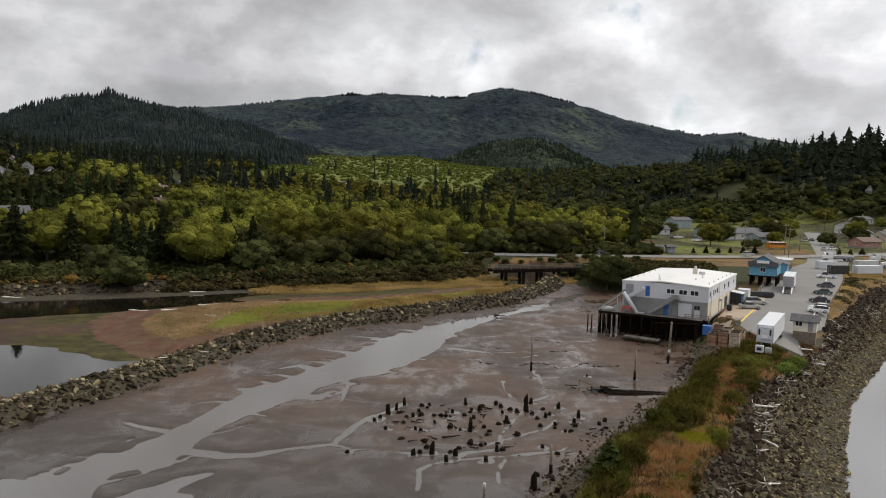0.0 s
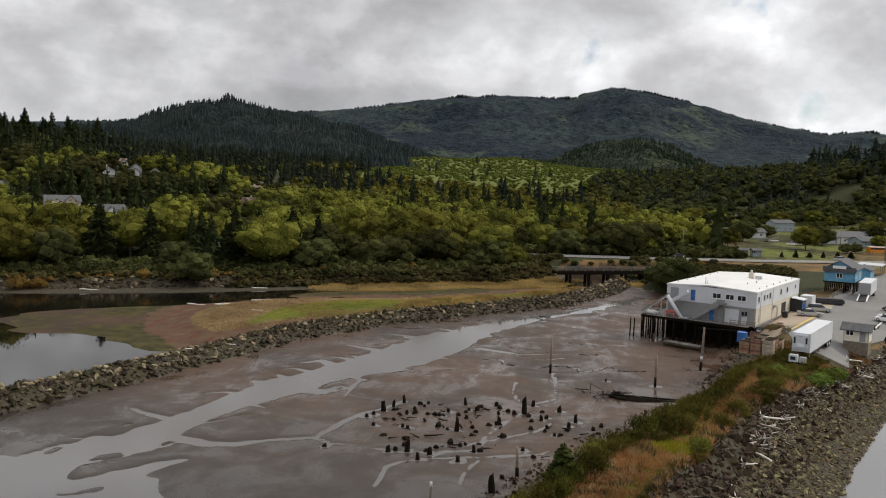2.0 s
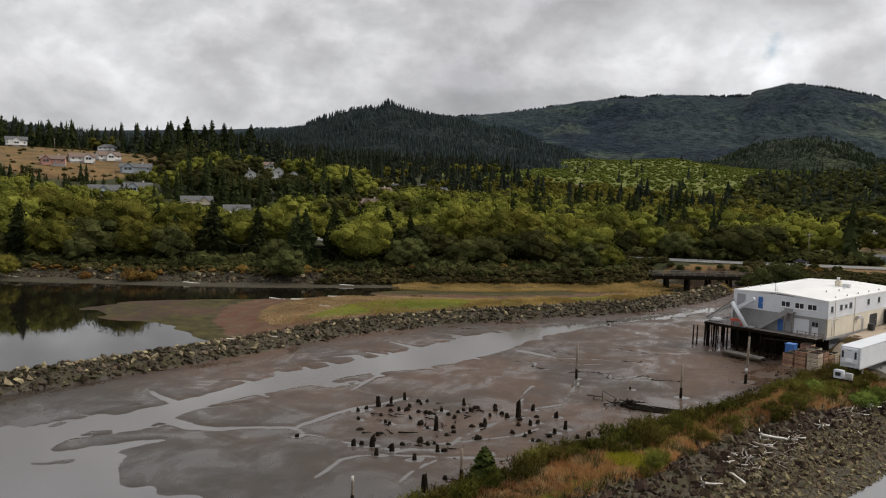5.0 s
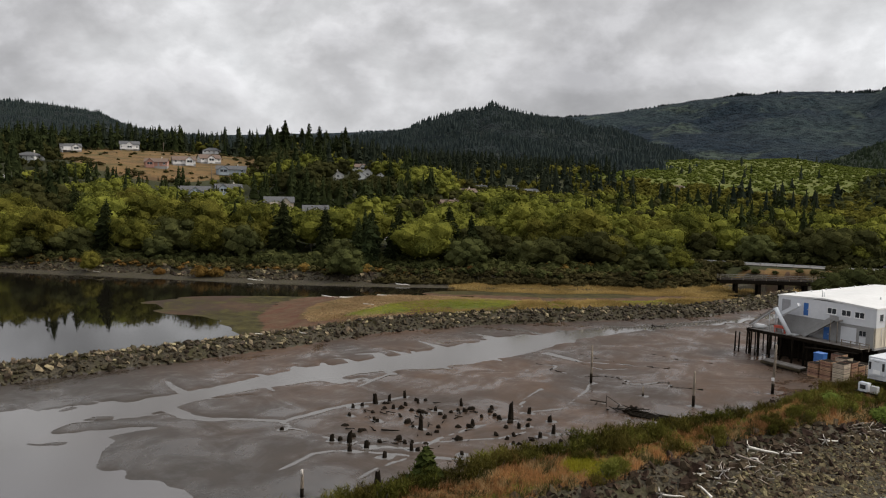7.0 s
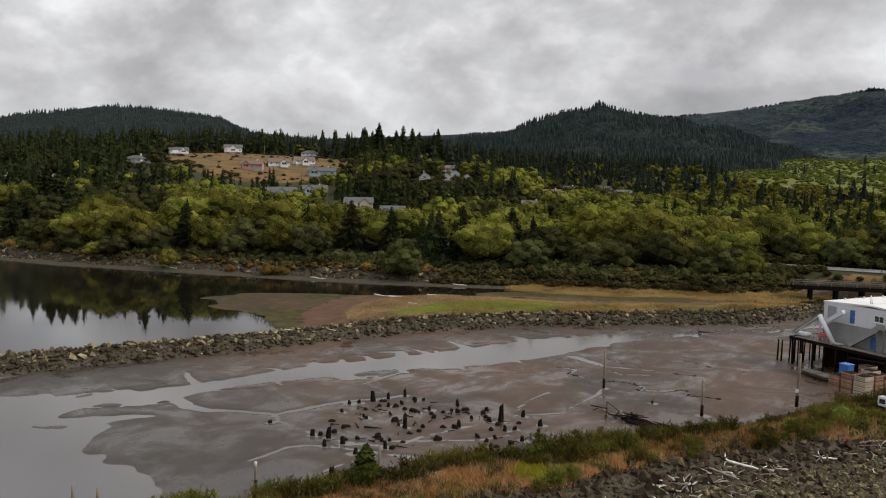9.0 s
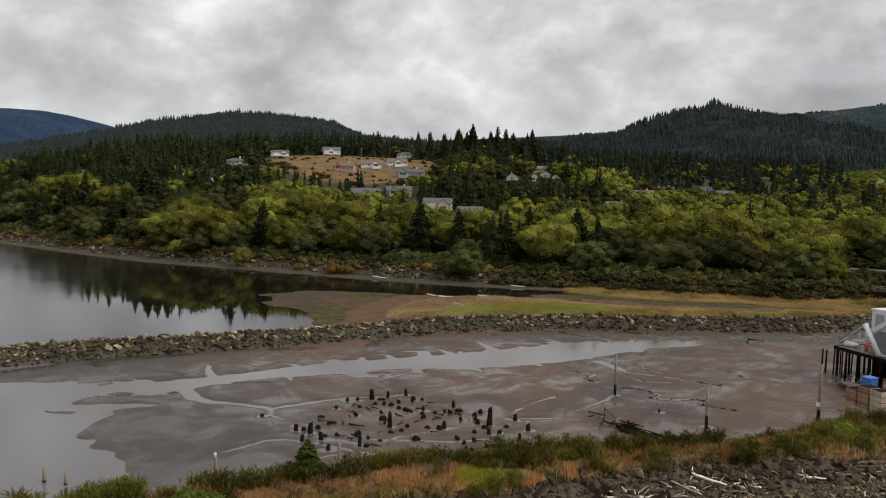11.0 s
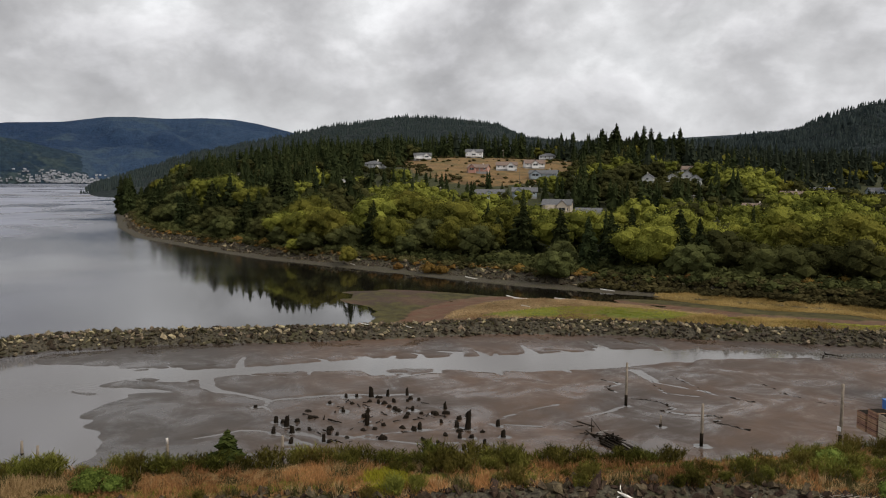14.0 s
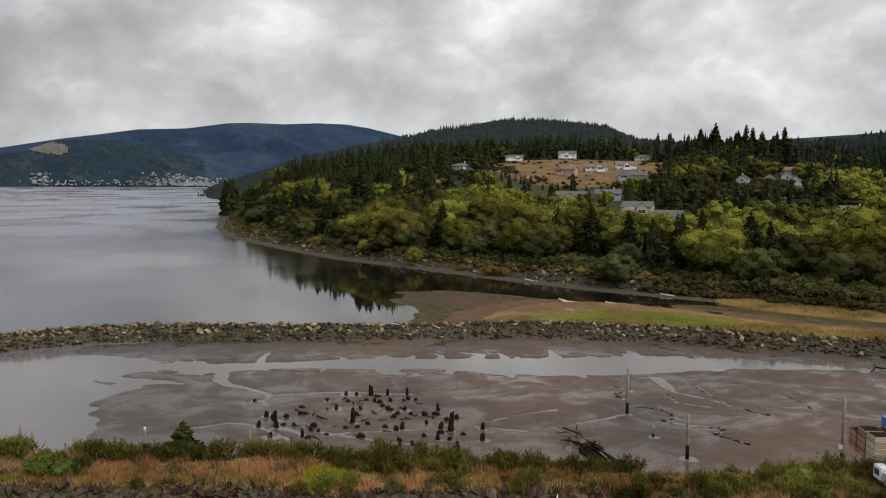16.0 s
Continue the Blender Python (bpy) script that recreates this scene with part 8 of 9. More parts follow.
part("body", box_mesh("body", 3.0, 2.4, 2.6, M_CLAD, (0, 0, 1.3), 0.04), wcont)
part("door", box_mesh("door", 0.04, 1.9, 2.2, M_WHITE, (1.53, 0, 1.3)), wcont)
M_TARP = surface("black_tarpaulin", (0.015, 0.015, 0.016), (0.05, 0.05, 0.05), 2.0, (0.5, 0.8), bump=0.5)
tarp = thing("covered_load", "long low load under a black tarpaulin", "load", pose(74.5, 185.5, 4.6, 0, 0, -8))
part("cover", box_mesh("cover", 6.5, 2.4, 1.2, M_TARP, (0, 0, 0.6), 0.25), tarp)


# ---------------------------------------------------------------- buildings
def gable_house(name, label, where, w, d, wall_h, roof_mat, wall_mat, rise=1.7, chimney=True, category="house", porch=False, windows=3, plinth=1.0, trim=None, hip=False):
    """w along the ridge, d across; z = 0 at the floor."""
    t = thing(name, label, category, where)
    tm = trim or M_WHITE
    nw = max(2, windows)
    holes = []
    gap = w / nw
    for k in range(nw):
        c = gap * (k + 0.5)
        holes.append((c - 0.45, c + 0.45, 0.05, 2.05) if (k == nw // 2 and not porch) else (c - 0.6, c + 0.6, 0.9, 2.1))
    for side, (m, L, hs) in enumerate(((pose(-w / 2, -d / 2, 0), w, holes), (pose(w / 2, d / 2, 0, 0, 0, 180), w, [])
                                       , (pose(w / 2, -d / 2, 0, 0, 0, 90), d, [(d / 2 - 0.7, d / 2 + 0.7, 0.9, 2.1)]), (pose(-w / 2, d / 2, 0, 0, 0, -90), d, [(d / 2 - 0.7, d / 2 + 0.7, 0.9, 2.1)]))):
        wl = part("wall", wall_mesh("wall", L, wall_h, 0.2, hs, wall_mat), t, "", m)
        for a, b, lo, hi in hs:
            if lo < 0.5:
                part("door", box_mesh("door", b - a - 0.04, 0.07, hi - lo - 0.04, M_DARKDOOR, ((a + b) / 2, 0.08, (lo + hi) / 2)), wl)
            else:
                win = part("window", box_mesh("window", b - a - 0.04, 0.03, hi - lo - 0.04, M_GLASS, ((a + b) / 2, 0.09, (lo + hi) / 2)), wl)
                part("frame", wall_mesh("frame", b - a, hi - lo, 0.06, [(0.08, (b - a) / 2 - 0.04, 0.08, hi - lo - 0.08), ((b - a) / 2 + 0.04, b - a - 0.08, 0.08, hi - lo - 0.08)], tm), win, "", pose(a, 0.02, lo))
    o = 0.5
    if hip:
        e, k = wall_h - 0.1, w / 2 - d / 2 + 0.2
        V = [(-w / 2 - o, -d / 2 - o, e), (w / 2 + o, -d / 2 - o, e), (w / 2 + o, d / 2 + o, e), (-w / 2 - o, d / 2 + o, e), (-k, 0, wall_h + rise), (k, 0, wall_h + rise)]
        for name_, ids in (("roof_slope", (0, 1, 5, 4)), ("roof_slope", (2, 3, 4, 5)), ("roof_hip", (1, 2, 5)), ("roof_hip", (3, 0, 4))):
            P = [V[i] for i in ids]
            n = len(P)
            me = bpy.data.meshes.new(name_)
            me.from_pydata(P + [(x, y, z - 0.16) for x, y, z in P], [], [tuple(range(n)), tuple(range(2 * n - 1, n - 1, -1))] + [(i, (i + 1) % n, n + (i + 1) % n, n + i) for i in range(n)])
            me.materials.append(roof_mat)
            part(name_, me, t)
    for s in () if hip else (-1, 1):
        V = [(-w / 2 - o, s * (d / 2 + o), wall_h - rise * o / (d / 2)), (w / 2 + o, s * (d / 2 + o), wall_h - rise * o / (d / 2)), (w / 2 + o, 0, wall_h + rise), (-w / 2 - o, 0, wall_h + rise)]
        V += [(x, y, z + 0.16) for x, y, z in V]
        me = bpy.data.meshes.new("roof_slope")
        me.from_pydata(V, [], [(0, 1, 2, 3), (4, 5, 6, 7), (0, 1, 5, 4), (1, 2, 6, 5), (2, 3, 7, 6), (3, 0, 4, 7)])
        me.materials.append(roof_mat)
        part("roof_slope", me, t)
    for s in () if hip else (-1, 1):
        me = bpy.data.meshes.new("gable")
        x0, x1 = s * (w / 2 - 0.2), s * w / 2
        me.from_pydata([(x0, -d / 2, wall_h), (x0, d / 2, wall_h), (x0, 0, wall_h + rise), (x1, -d / 2, wall_h), (x1, d / 2, wall_h), (x1, 0, wall_h + rise)], [],
                       [(0, 1, 2), (3, 4, 5), (0, 1, 4, 3), (1, 2, 5, 4), (2, 0, 3, 5)])
        me.materials.append(wall_mat)
        part("gable", me, t)
    if plinth:
        part("foundation", box_mesh("foundation", w - 0.1, d - 0.1, plinth + 0.02, M_POST if category == "shed" else M_CONC, (0, 0, -plinth / 2 - 0.01)), t)
    if chimney:
        part("chimney", box_mesh("chimney", 0.6, 0.6, 1.3, M_CREAM, (w * 0.22, 0.5, wall_h + rise + 0.3)), t)
    if porch:
        part("deck", box_mesh("deck", w * 0.9, 2.4, 0.15, M_PALLET, (0, -d / 2 - 1.2, -0.05)), t, "pale timber deck")
        for k in range(5):
            part("deck_post", box_mesh("deck_post", 0.14, 0.14, 2.6, M_WHITE, (-w * 0.42 + w * 0.21 * k, -d / 2 - 2.3, -0.35)), t)
        part("deck_rail", box_mesh("deck_rail", w * 0.9, 0.07, 0.1, M_WHITE, (0, -d / 2 - 2.3, 0.95)), t)
        part("gable_wing", box_mesh("gable_wing", w * 0.35, 1.2, wall_h - 0.1, wall_mat, (-w * 0.2, -d / 2 - 0.6, wall_h / 2)), t)
    return t


def front_gable(t, wall_h, w, d, wall_mat, roof_mat, at):
    """A projecting gabled bay with a wide window on the front of a house."""
    c, g, out, rise = at * w, 0.17 * w, 1.6, 1.9
    y0, y1 = -d / 2 - out, 0.0
    part("bay_wall", box_mesh("bay_wall", 2 * g, out, wall_h + 0.9, wall_mat, (c, -d / 2 - out / 2, wall_h / 2 - 0.45)), t)
    me = bpy.data.meshes.new("gable")
    me.from_pydata([(c - g, y0, wall_h), (c + g, y0, wall_h), (c, y0, wall_h + rise), (c - g, y0 + 0.2, wall_h), (c + g, y0 + 0.2, wall_h), (c, y0 + 0.2, wall_h + rise)], [],
                   [(0, 1, 2), (3, 5, 4), (0, 3, 4, 1), (1, 4, 5, 2), (2, 5, 3, 0)])
    me.materials.append(wall_mat)
    part("gable", me, t)
    for s in (-1, 1):
        V = [(c + s * (g + 0.4), y0 - 0.4, wall_h - 0.4 * rise / g), (c + s * (g + 0.4), y1, wall_h - 0.4 * rise / g), (c, y1, wall_h + rise), (c, y0 - 0.4, wall_h + rise)]
        V += [(x, y, z + 0.14) for x, y, z in V]
        me = bpy.data.meshes.new("bay_roof")
        me.from_pydata(V, [], [(0, 1, 2, 3), (4, 5, 6, 7), (0, 1, 5, 4), (1, 2, 6, 5), (2, 3, 7, 6), (3, 0, 4, 7)])
        me.materials.append(roof_mat)
        part("bay_roof", me, t)
    part("picture_window", box_mesh("picture_window", 1.3 * g, 0.05, 1.3, M_GLASS, (c, y0 - 0.02, 1.55)), t, "wide dark window facing the bay")
    part("window_trim", box_mesh("window_trim", 0.1, 0.08, 1.36, M_WHITE, (c, y0 - 0.03, 1.55)), t)


M_TANWALL = surface("tan_siding", (0.42, 0.35, 0.27), (0.52, 0.45, 0.36), 0.8, (0.7, 0.85), bump=0.2)
M_PINKWALL = surface("brick_red_siding", (0.32, 0.16, 0.12), (0.42, 0.24, 0.19), 0.8, (0.7, 0.85), bump=0.2)
M_WHITEWALL = surface("white_siding", (0.52, 0.52, 0.52), (0.66, 0.66, 0.66), 0.8, (0.6, 0.8), bump=0.2)
M_BLUEWALL = surface("grey_blue_siding", (0.24, 0.29, 0.33), (0.34, 0.39, 0.43), 0.8, (0.6, 0.8), bump=0.2)
M_BROWNROOF = surface("brown_shingles", (0.10, 0.07, 0.055), (0.17, 0.12, 0.095), 1.5, (0.8, 0.95), bump=0.4)
STYLES = [(M_WHITEWALL, M_ROOFGREY, "pale one-storey house with a grey roof on the dry hill"), (M_WHITEWALL, M_ROOFGREY, "white gabled house with a deck facing the bay"), (M_PINKWALL, M_BROWNROOF, "brick-red house with a brown roof on the slope"),
          (M_WHITEWALL, M_BROWNROOF, "white house with a brown shingle roof among trees"), (M_BLUEWALL, M_ROOFGREY, "grey-blue house with a long grey roof"), (M_TANWALL, M_ROOFGREY, "tan house with many windows above the woods")]
for k, (x, y, w, d, turn, st) in enumerate(HOUSES):
    wall_m, roof_m, lab = STYLES[st]
    small = w < 8
    two_up = st in (1, 5) and k % 2 == 0 and not small
    hip = st == 0 and not small
    tall = 3.4 if two_up else 2.4
    home = gable_house("house", lab, pose(x, y, ground_z(x, y) + 0.7, 0, 0, turn), w, d, tall, roof_m, wall_m, 1.9 + 0.2 * (k % 3), k % 3 == 0, "house", st in (1, 5) and not small, 4, 2.6, None, hip)
    home["group"] = "houses on the hillside"
    if not small and not hip:
        front_gable(home, tall, w, d, wall_m, roof_m, (-0.24, 0.22, 0.0)[k % 3])

M_SHED = surface("cream_shed_boards", (0.66, 0.61, 0.50), (0.76, 0.71, 0.60), 0.8, (0.7, 0.85), bump=0.2)
shed = gable_house("garden_shed", "cream shed with a dark shingle roof on a block base", pose(64.6, 139.6, 5.0, 0, 0, -28), 3.8, 2.9, 2.0, M_ROOFGREY, M_SHED, 0.75, False, "shed", False, 2, 2.2)
stilt = gable_house("stilt_house", "turquoise boarded house standing on black stilts", pose(86.2, 211.5, 7.2, 0, 0, 62), 10.0, 6.8, 3.2, M_ROOFGREY, M_SKYBLUE, 1.9, False, "house", False, 3, 0)
for i in range(5):
    for j in range(4):
        part("stilt", tube_mesh("stilt", [(-4.7 + 2.35 * i, -3.2 + 2.1 * j, -5.5), (-4.7 + 2.35 * i, -3.2 + 2.1 * j, 0)], [0.16, 0.15], M_PILE, 7), stilt)
part("floor_beam", box_mesh("floor_beam", 10.4, 7.2, 0.3, M_PILE, (0, 0, -0.16)), stilt)
part("awning_band", box_mesh("awning_band", 0.6, 7.4, 1.3, M_ROOFGREY, (-5.3, 0, 3.0)), stilt, "dark shingled awning across the gable")
part("signboard", box_mesh("signboard", 0.06, 3.0, 0.7, M_WHITE, (-5.62, 0, 3.6)), stilt, "pale weathered signboard")
annex = gable_house("stilt_annex", "low turquoise annex beside the stilt house", pose(95.0, 224.0, 6.4, 0, 0, 62), 7.0, 5.0, 2.6, M_ROOFGREY, M_SKYBLUE, 0.8, False, "shed", False, 2, 2.4)
canopy = thing("open_canopy", "flat pale canopy roof on posts beside the quay road", "canopy", pose(108, 253, 4.5, 0, 0, 62))
part("canopy_roof", box_mesh("canopy_roof", 9, 7, 0.25, M_STEEL, (0, 0, 3.2)), canopy)
for x in (-4, 0, 4):
    for y in (-3, 3):
        part("canopy_post", box_mesh("canopy_post", 0.16, 0.16, 3.1, M_POST, (x, y, 1.55)), canopy)
for k in range(9):
    x, y = 76 + 3.0 * k, 190 + 6.0 * k
    if k < 8:
        f_ = thing("fence_bay", "grey timber rail fence along the quay edge", "fence", pose(x, y, 4.5, 0, 0, 63.4), "quay fence")
        part("fence_post", box_mesh("fence_post", 0.16, 0.16, 1.2, M_POST, (0, 0, 0.6)), f_)
        for z in (0.4, 0.75, 1.1):
            part("fence_rail", box_mesh("fence_rail", 6.7, 0.06, 0.16, M_PLANK, (3.35, 0, z)), f_)

# town
TOWN = [(93, 404, 12, 8, 15, 0, 2.8), (108, 409, 14, 9, 10, 1, 2.8), (139, 470, 12, 9, 20, 4, 4.5), (138, 566, 14, 10, 10, 5, 3), (156, 575, 14, 10, 15, 5, 3),
        (150, 372, 13, 9, 20, 4, 2.6), (230, 453, 10, 9, 30, 1, 4.6), (207, 392, 7, 7, 30, 1, 3.6)]
TOWN += [(219, 396, 8, 7, 30, 5, 2.8), (187, 352, 11, 8, 20, 2, 2.4), (250, 440, 11, 8, 30, 5, 2.8), (202, 495, 12, 9, 20, 3, 2.8), (262, 500, 12, 9, 30, 0, 3), (290, 480, 12, 9, 30, 1, 3),
         (300, 560, 14, 9, 30, 0, 3), (330, 520, 14, 9, 30, 3, 3), (170, 420, 12, 8, 20, 0, 2.8), (185, 455, 12, 8, 20, 2, 2.8), (330, 545, 14, 9, 20, 1, 3)]
LABS = ["pale low house in the town", "white clapboard house in the town", "dark low house in the town", "white house with a brown roof in the town", "pale blue house in the town", "cream house in the town"]
for k, (x, y, w, d, turn, st, wh) in enumerate(TOWN):
    wall_m, roof_m, _ = STYLES[st]
    gable_house("house", LABS[st], pose(x, y, ground_z(x, y) + 0.5, 0, 0, turn), w, d, wh, roof_m, wall_m, 1.6, k % 4 == 0, "house", False, 3, 1.8)["group"] = "houses of the town"
hall = gable_house("school_hall", "long low white and blue hall in the town", pose(147, 402, ground_z(147, 402) + 0.4, 0, 0, 14), 38, 12, 3.6, M_ROOFGREY, M_BLUEWALL, 1.2, False, "hall", False, 8, 1.5)
hall2 = gable_house("school_wing", "white wing of the long hall", pose(140, 388, ground_z(140, 388) + 0.4, 0, 0, 14), 30, 8, 3.0, M_ROOFGREY, M_WHITEWALL, 0.9, False, "hall", False, 7, 1.5)
for x, y in ((82.5, 304), (87.5, 305.5)):
    gable_house("roadside_hut", "small pale hut beside the highway", pose(x, y, ground_z(x, y) + 0.2, 0, 0, 10), 3.0, 2.6, 2.2, M_ROOFGREY, M_BLUEWALL, 0.5, False, "hut", False, 2, 0.5)
bus = thing("school_bus", "orange school bus parked in the town", "bus", pose(140, 333, 4.8, 0, 0, 12))
M_BUS = paint("orange_bus_paint", (0.60, 0.22, 0.02))
part("body", box_mesh("body", 8.5, 2.4, 2.3, M_BUS, (0, 0, 1.6), 0.12), bus)
part("windows", box_mesh("windows", 7.6, 2.44, 0.7, M_GLASS, (-0.2, 0, 2.15), 0.03), bus)
part("roof", box_mesh("roof", 8.2, 2.2, 0.12, M_WHITE, (0, 0, 2.8), 0.05), bus)
for x in (-2.8, 2.8):
    for y in (-1.05, 1.05):
        wheel_part(bus, x, y, 0.45, 0.3)
for k, (x, y) in enumerate(((118, 370), (122, 372), (111, 386), (115, 388), (175, 384), (180, 388), (165, 336), (160, 333), (240, 470))):
    car("sedan_car", "car parked in the town", "car", pose(x, y, ground_z(x, y) + 0.05, 0, 0, 20 + 30 * (k % 3)), (P_WHITE, P_SILVER, P_GREY)[k % 3])


# yard with trucks
def lorry(label, where, tank=False):
    t = thing("lorry", label, "truck", where, "trucks in the yard")
    part("cab", loft("cab", [(-1.0, 1.15, 0.6, 2.9, 0.1), (0.6, 1.15, 0.6, 2.9, 0.12), (0.9, 1.1, 0.6, 1.9, 0.1), (2.2, 1.0, 0.6, 1.7, 0.12)], P_WHITE), t)
    part("windscreen", box_mesh("windscreen", 0.1, 1.9, 0.8, M_GLASS, (0.78, 0, 2.3)), t)
    part("chassis", box_mesh("chassis", 9.5, 0.9, 0.25, M_BLACK, (-3.5, 0, 0.85)), t)
    if tank:
        part("load_box", box_mesh("load_box", 6.6, 2.4, 1.5, M_STEEL, (-4.8, 0, 1.8), 0.1), t)
    else:
        part("load_bed", box_mesh("load_bed", 6.6, 2.4, 0.9, M_DARKDOOR, (-4.8, 0, 1.45), 0.05), t)
    for x in (1.3, -5.5, -6.8):
        for y in (-1, 1):
            wheel_part(t, x, y, 0.5, 0.35)
    return t


lorry("white lorry with a grey tipper in the yard", pose(139, 285, 4.6, 0, 0, 172))
lorry("second white lorry parked in the yard", pose(156, 285, 4.6, 0, 0, 172), True)
lorry("white tanker lorry beside the storage tanks", pose(148, 263, 4.6, 0, 0, 172), True)
for k, (x, y, L, m) in enumerate(((121, 242, 6.0, M_TARP), (131, 244, 9.0, M_CLAD), (140, 262, 8.0, M_STEEL), (124, 256, 6.5, M_CLAD), (158, 272, 7.0, M_STEEL))):
    tk = thing("shipping_container", "long storage container in the yard", "container", pose(x, y, 4.55, 0, 0, 12))
    part("body", box_mesh("body", L, 2.4, 2.4, m, (0, 0, 1.3), 0.05), tk)
    part("door_bar", box_mesh("door_bar", 0.05, 0.1, 2.0, M_STEEL, (-L / 2 - 0.03, 0.3, 1.3)), tk)
    part("door_bar", box_mesh("door_bar", 0.05, 0.1, 2.0, M_STEEL, (-L / 2 - 0.03, -0.3, 1.3)), tk)


# bridge, guard rail, poles
bridge = thing("creek_bridge", "low dark timber bridge over the creek mouth", "bridge", pose(30, 245.7, 3.4, 0, 0, 21), kind="structure")
part("deck", box_mesh("deck", 33, 4.0, 0.4, M_PILE, (0, 0, 0)), bridge)
for y in (-1.95, 1.95):
    part("girder", box_mesh("girder", 33, 0.3, 0.7, M_PILE, (0, y, -0.5)), bridge)
    for z in (0.7, 1.2):
        part("rail", box_mesh("rail", 33, 0.08, 0.14, M_PLANK, (0, y, z)), bridge)
    for k in range(12):
        part("rail_post", box_mesh("rail_post", 0.16, 0.16, 1.2, M_POST, (-16.4 + 2.98 * k, y, 0.75)), bridge)
for k in range(5):
    for y in (-1.4, 1.4):
        part("pier_post", box_mesh("pier_post", 0.7, 0.7, 4.4, M_PILE, (-12 + 6 * k, y, -2.6)), bridge)
rail = thing("guard_rail", "pale steel guard rail along the highway", "guard rail", kind="structure")
for k in range(24):
    x = -52 + 4.6 * k
    y = float(np.interp(x, [p[0] for p in HIGHWAY], [p[1] for p in HIGHWAY])) - 6.2
    y2 = float(np.interp(x + 4.6, [p[0] for p in HIGHWAY], [p[1] for p in HIGHWAY])) - 6.2
    part("rail_beam", box_mesh("rail_beam", 4.7, 0.06, 0.34, M_STEEL), rail, "", pose(x + 2.3, (y + y2) / 2, ground_z(x + 2.3, (y + y2) / 2) + 1.05, 0, 0, math.degrees(math.atan2(y2 - y, 4.6))))
    part("rail_post", box_mesh("rail_post", 0.14, 0.14, 1.3, M_POST), rail, "", pose(x, y, ground_z(x, y) + 0.5))


def pole(x, y, h, arm=True):
    t = thing("utility_pole", "tall brown timber utility pole", "utility pole", pose(x, y, ground_z(x, y)), "utility poles")
    part("shaft", tube_mesh("shaft", [(0, 0, -0.3), (0, 0, h)], [0.16, 0.11], M_POST, 8), t)
    if arm:
        part("crossarm", box_mesh("crossarm", 2.2, 0.12, 0.14, M_POST, (0, 0, h - 0.8)), t)
        for s in (-0.9, -0.3, 0.3, 0.9):
            part("insulator", tube_mesh("insulator", [(s, 0, h - 0.73), (s, 0, h - 0.5)], [0.05, 0.04], M_WHITE, 6), t)


for x, y, h in ((120, 316, 11), (134, 311, 12), (123, 282, 12), (147, 327, 11), (151, 304, 11), (207, 409, 11), (172, 345, 11), (60, 296, 10), (-402, 431, 7), (-224, 255, 9), (-258, 330, 10), (-190, 300, 9), (-140, 330, 9), (230, 480, 11), (180, 440, 11)):
    pole(x, y, h)
for k in range(9):
    x, y = 97 + 5.2 * (k % 6) + (60 if k > 5 else 0), 307 + 1.2 * k
    stand(firs[k % 3], x, y, 2.2 + 0.8 * TREE_SEED.random(), 2.0)
for x, y, h in ((165, 400, 8), (160, 408, 7), (128, 334, 4), (133, 337, 4), (175, 362, 6), (120, 420, 6), (215, 420, 7), (245, 470, 9), (195, 372, 5), (150, 440, 8), (190, 520, 9), (118, 450, 9), (100, 430, 9), (84, 420, 9), (225, 525, 9), (270, 470, 8)):
    stand(willows[k % 3], x, y, h, 1.2)

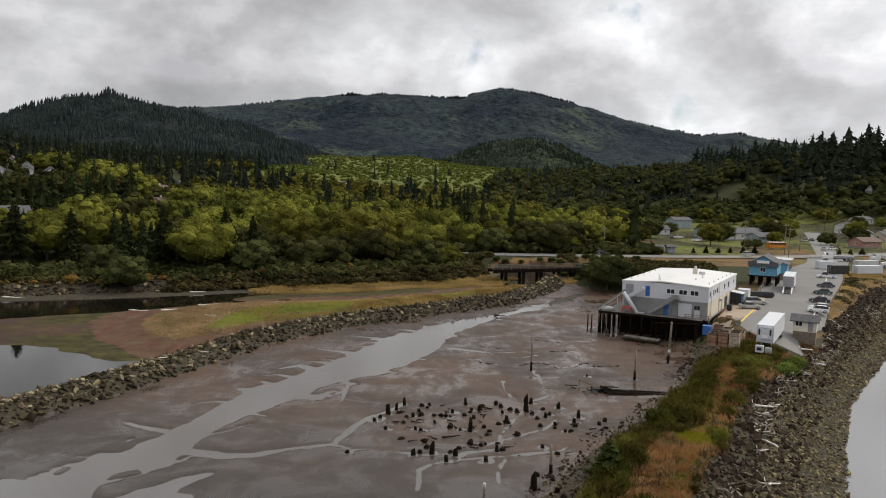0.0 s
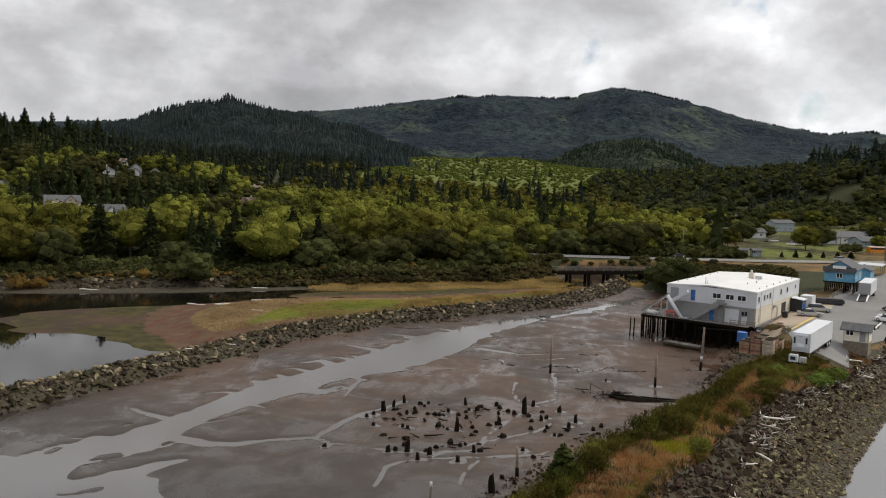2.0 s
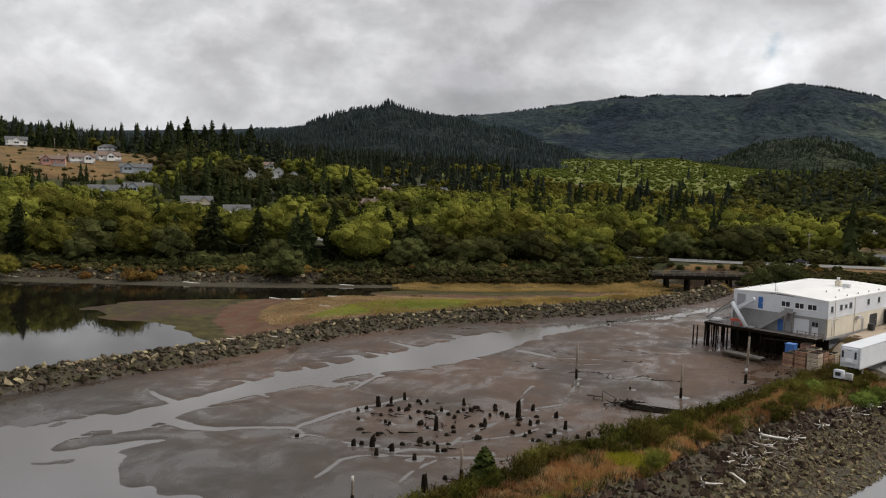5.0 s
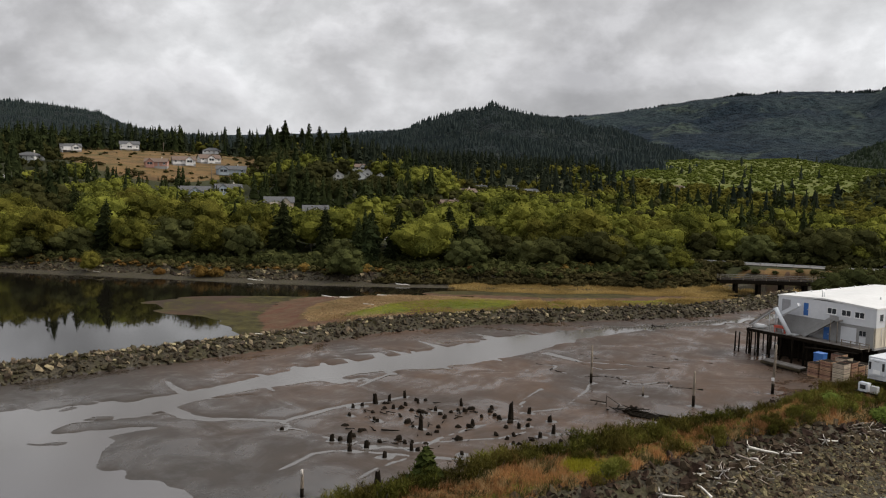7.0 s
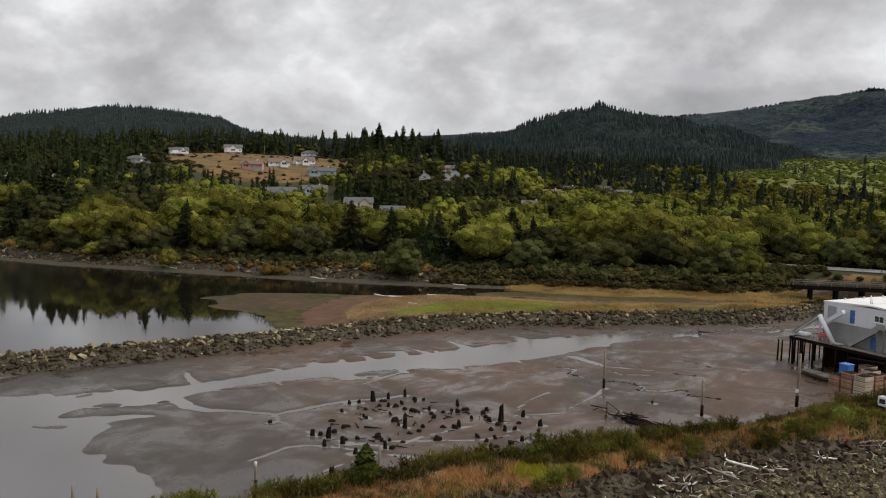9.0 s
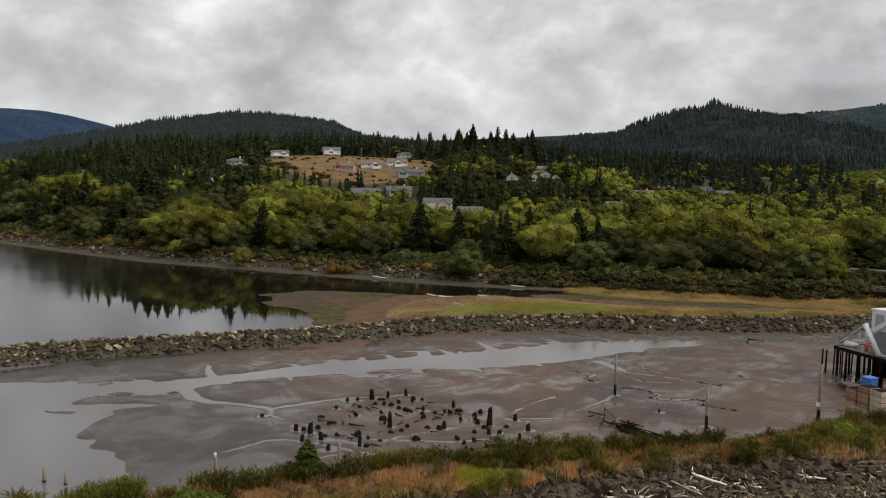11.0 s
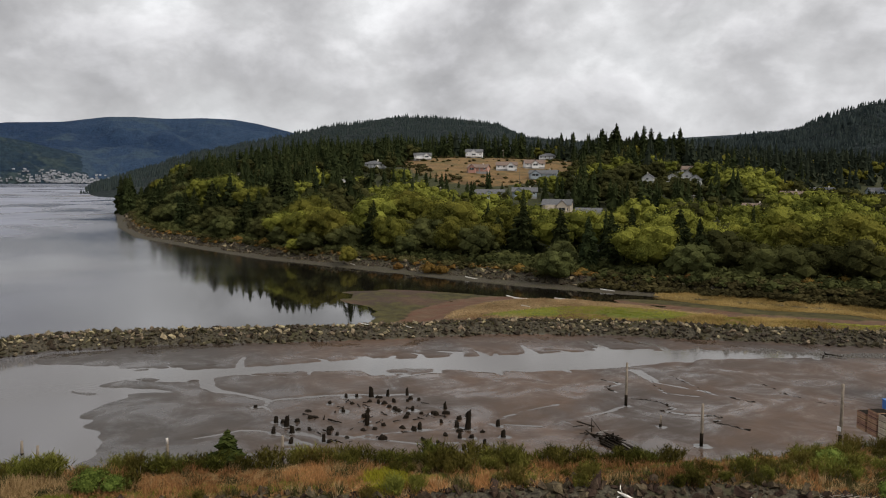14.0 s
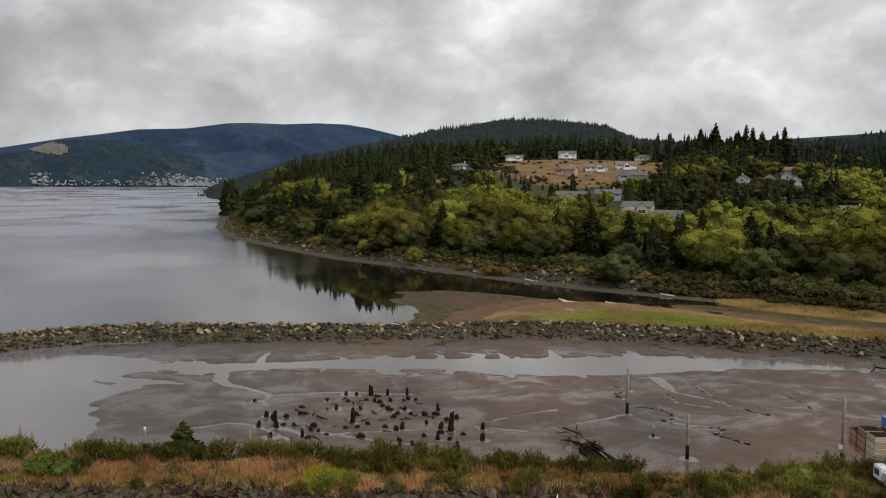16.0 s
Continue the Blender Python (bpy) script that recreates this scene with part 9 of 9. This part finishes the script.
for x, y in spread_points(46, (84, 300, 330, 560), 9.0, lambda x, y: inside(x, y, LAND) & (line_dist(x, y, ROAD) > 9) & (line_dist(x, y, HIGHWAY) > 12) & np.all([np.hypot(x - h[0], y - h[1]) > 10 for h in TOWN], 0) & (np.hypot(x - 145, y - 396) > 24), 43, 30):
    stand((willows + alders)[int(TREE_SEED.integers(8))], x, y, 4.5 + 6 * TREE_SEED.random(), 1.2)["group"] = "garden trees of the town"

# the town across the bay
far_r = np.random.default_rng(900)
W_, G_, n_ = [], [], 0
for k in range(420):
    bd = far_r.uniform(-89.5, -76.5) if k < 150 else (far_r.normal(-81.0, 1.4) if k < 370 else far_r.normal(-90.3, 0.45))
    b, d = radians(bd), 3246 + (14 if k < 150 else 60) * far_r.random() ** 1.4
    x, y = 45 + d * math.sin(b), 30 + d * math.cos(b)
    z = max(0.0, slope_height(R_SIDE, bd, d, 3240, 3500) - 0.5, slope_height(R_FAR, bd, d, 3250, 4100) - 0.5)
    s, h = far_r.uniform(2, 5.5), far_r.uniform(1.5, 3)
    V = np.array([(-s, -6, 0), (s, -6, 0), (s, 6, 0), (-s, 6, 0), (-s, -6, h), (s, -6, h), (s, 6, h), (-s, 6, h), (-s, 0, h + 3), (s, 0, h + 3)])
    c, q = math.cos(-b), math.sin(-b)
    V = np.stack([V[:, 0] * c - V[:, 1] * q + x, V[:, 0] * q + V[:, 1] * c + y, V[:, 2] + z], 1)
    W_.append(V)
    G_.append(np.array([(0, 1, 5, 4), (1, 2, 6, 5), (2, 3, 7, 6), (3, 0, 4, 7), (4, 5, 9, 8), (6, 7, 8, 9), (5, 6, 9, 9), (7, 4, 8, 8)]) + n_)
    n_ += 10
me_far = bpy.data.meshes.new("far_town")
me_far.from_pydata(np.concatenate(W_).tolist(), [], [tuple(dict.fromkeys(f)) for f in np.concatenate(G_).tolist()])
me_far.materials.append(surface("far_white_walls", (0.05, 0.057, 0.070), (0.23, 0.24, 0.26), 0.05, (0.7, 0.9), bump=0, vary=0.7, island=True))
tagged(new("far_town", me_far), "pale houses of a town across the bay", "town", kind="stuff")

# ---------------------------------------------------------------- the patterns that were copied from are taken away
for master in alders + willows + firs + brooms + rusts + greens + [young_pine, salal]:
    for o in (*master.children_recursive, master):
        bpy.data.objects.remove(o)
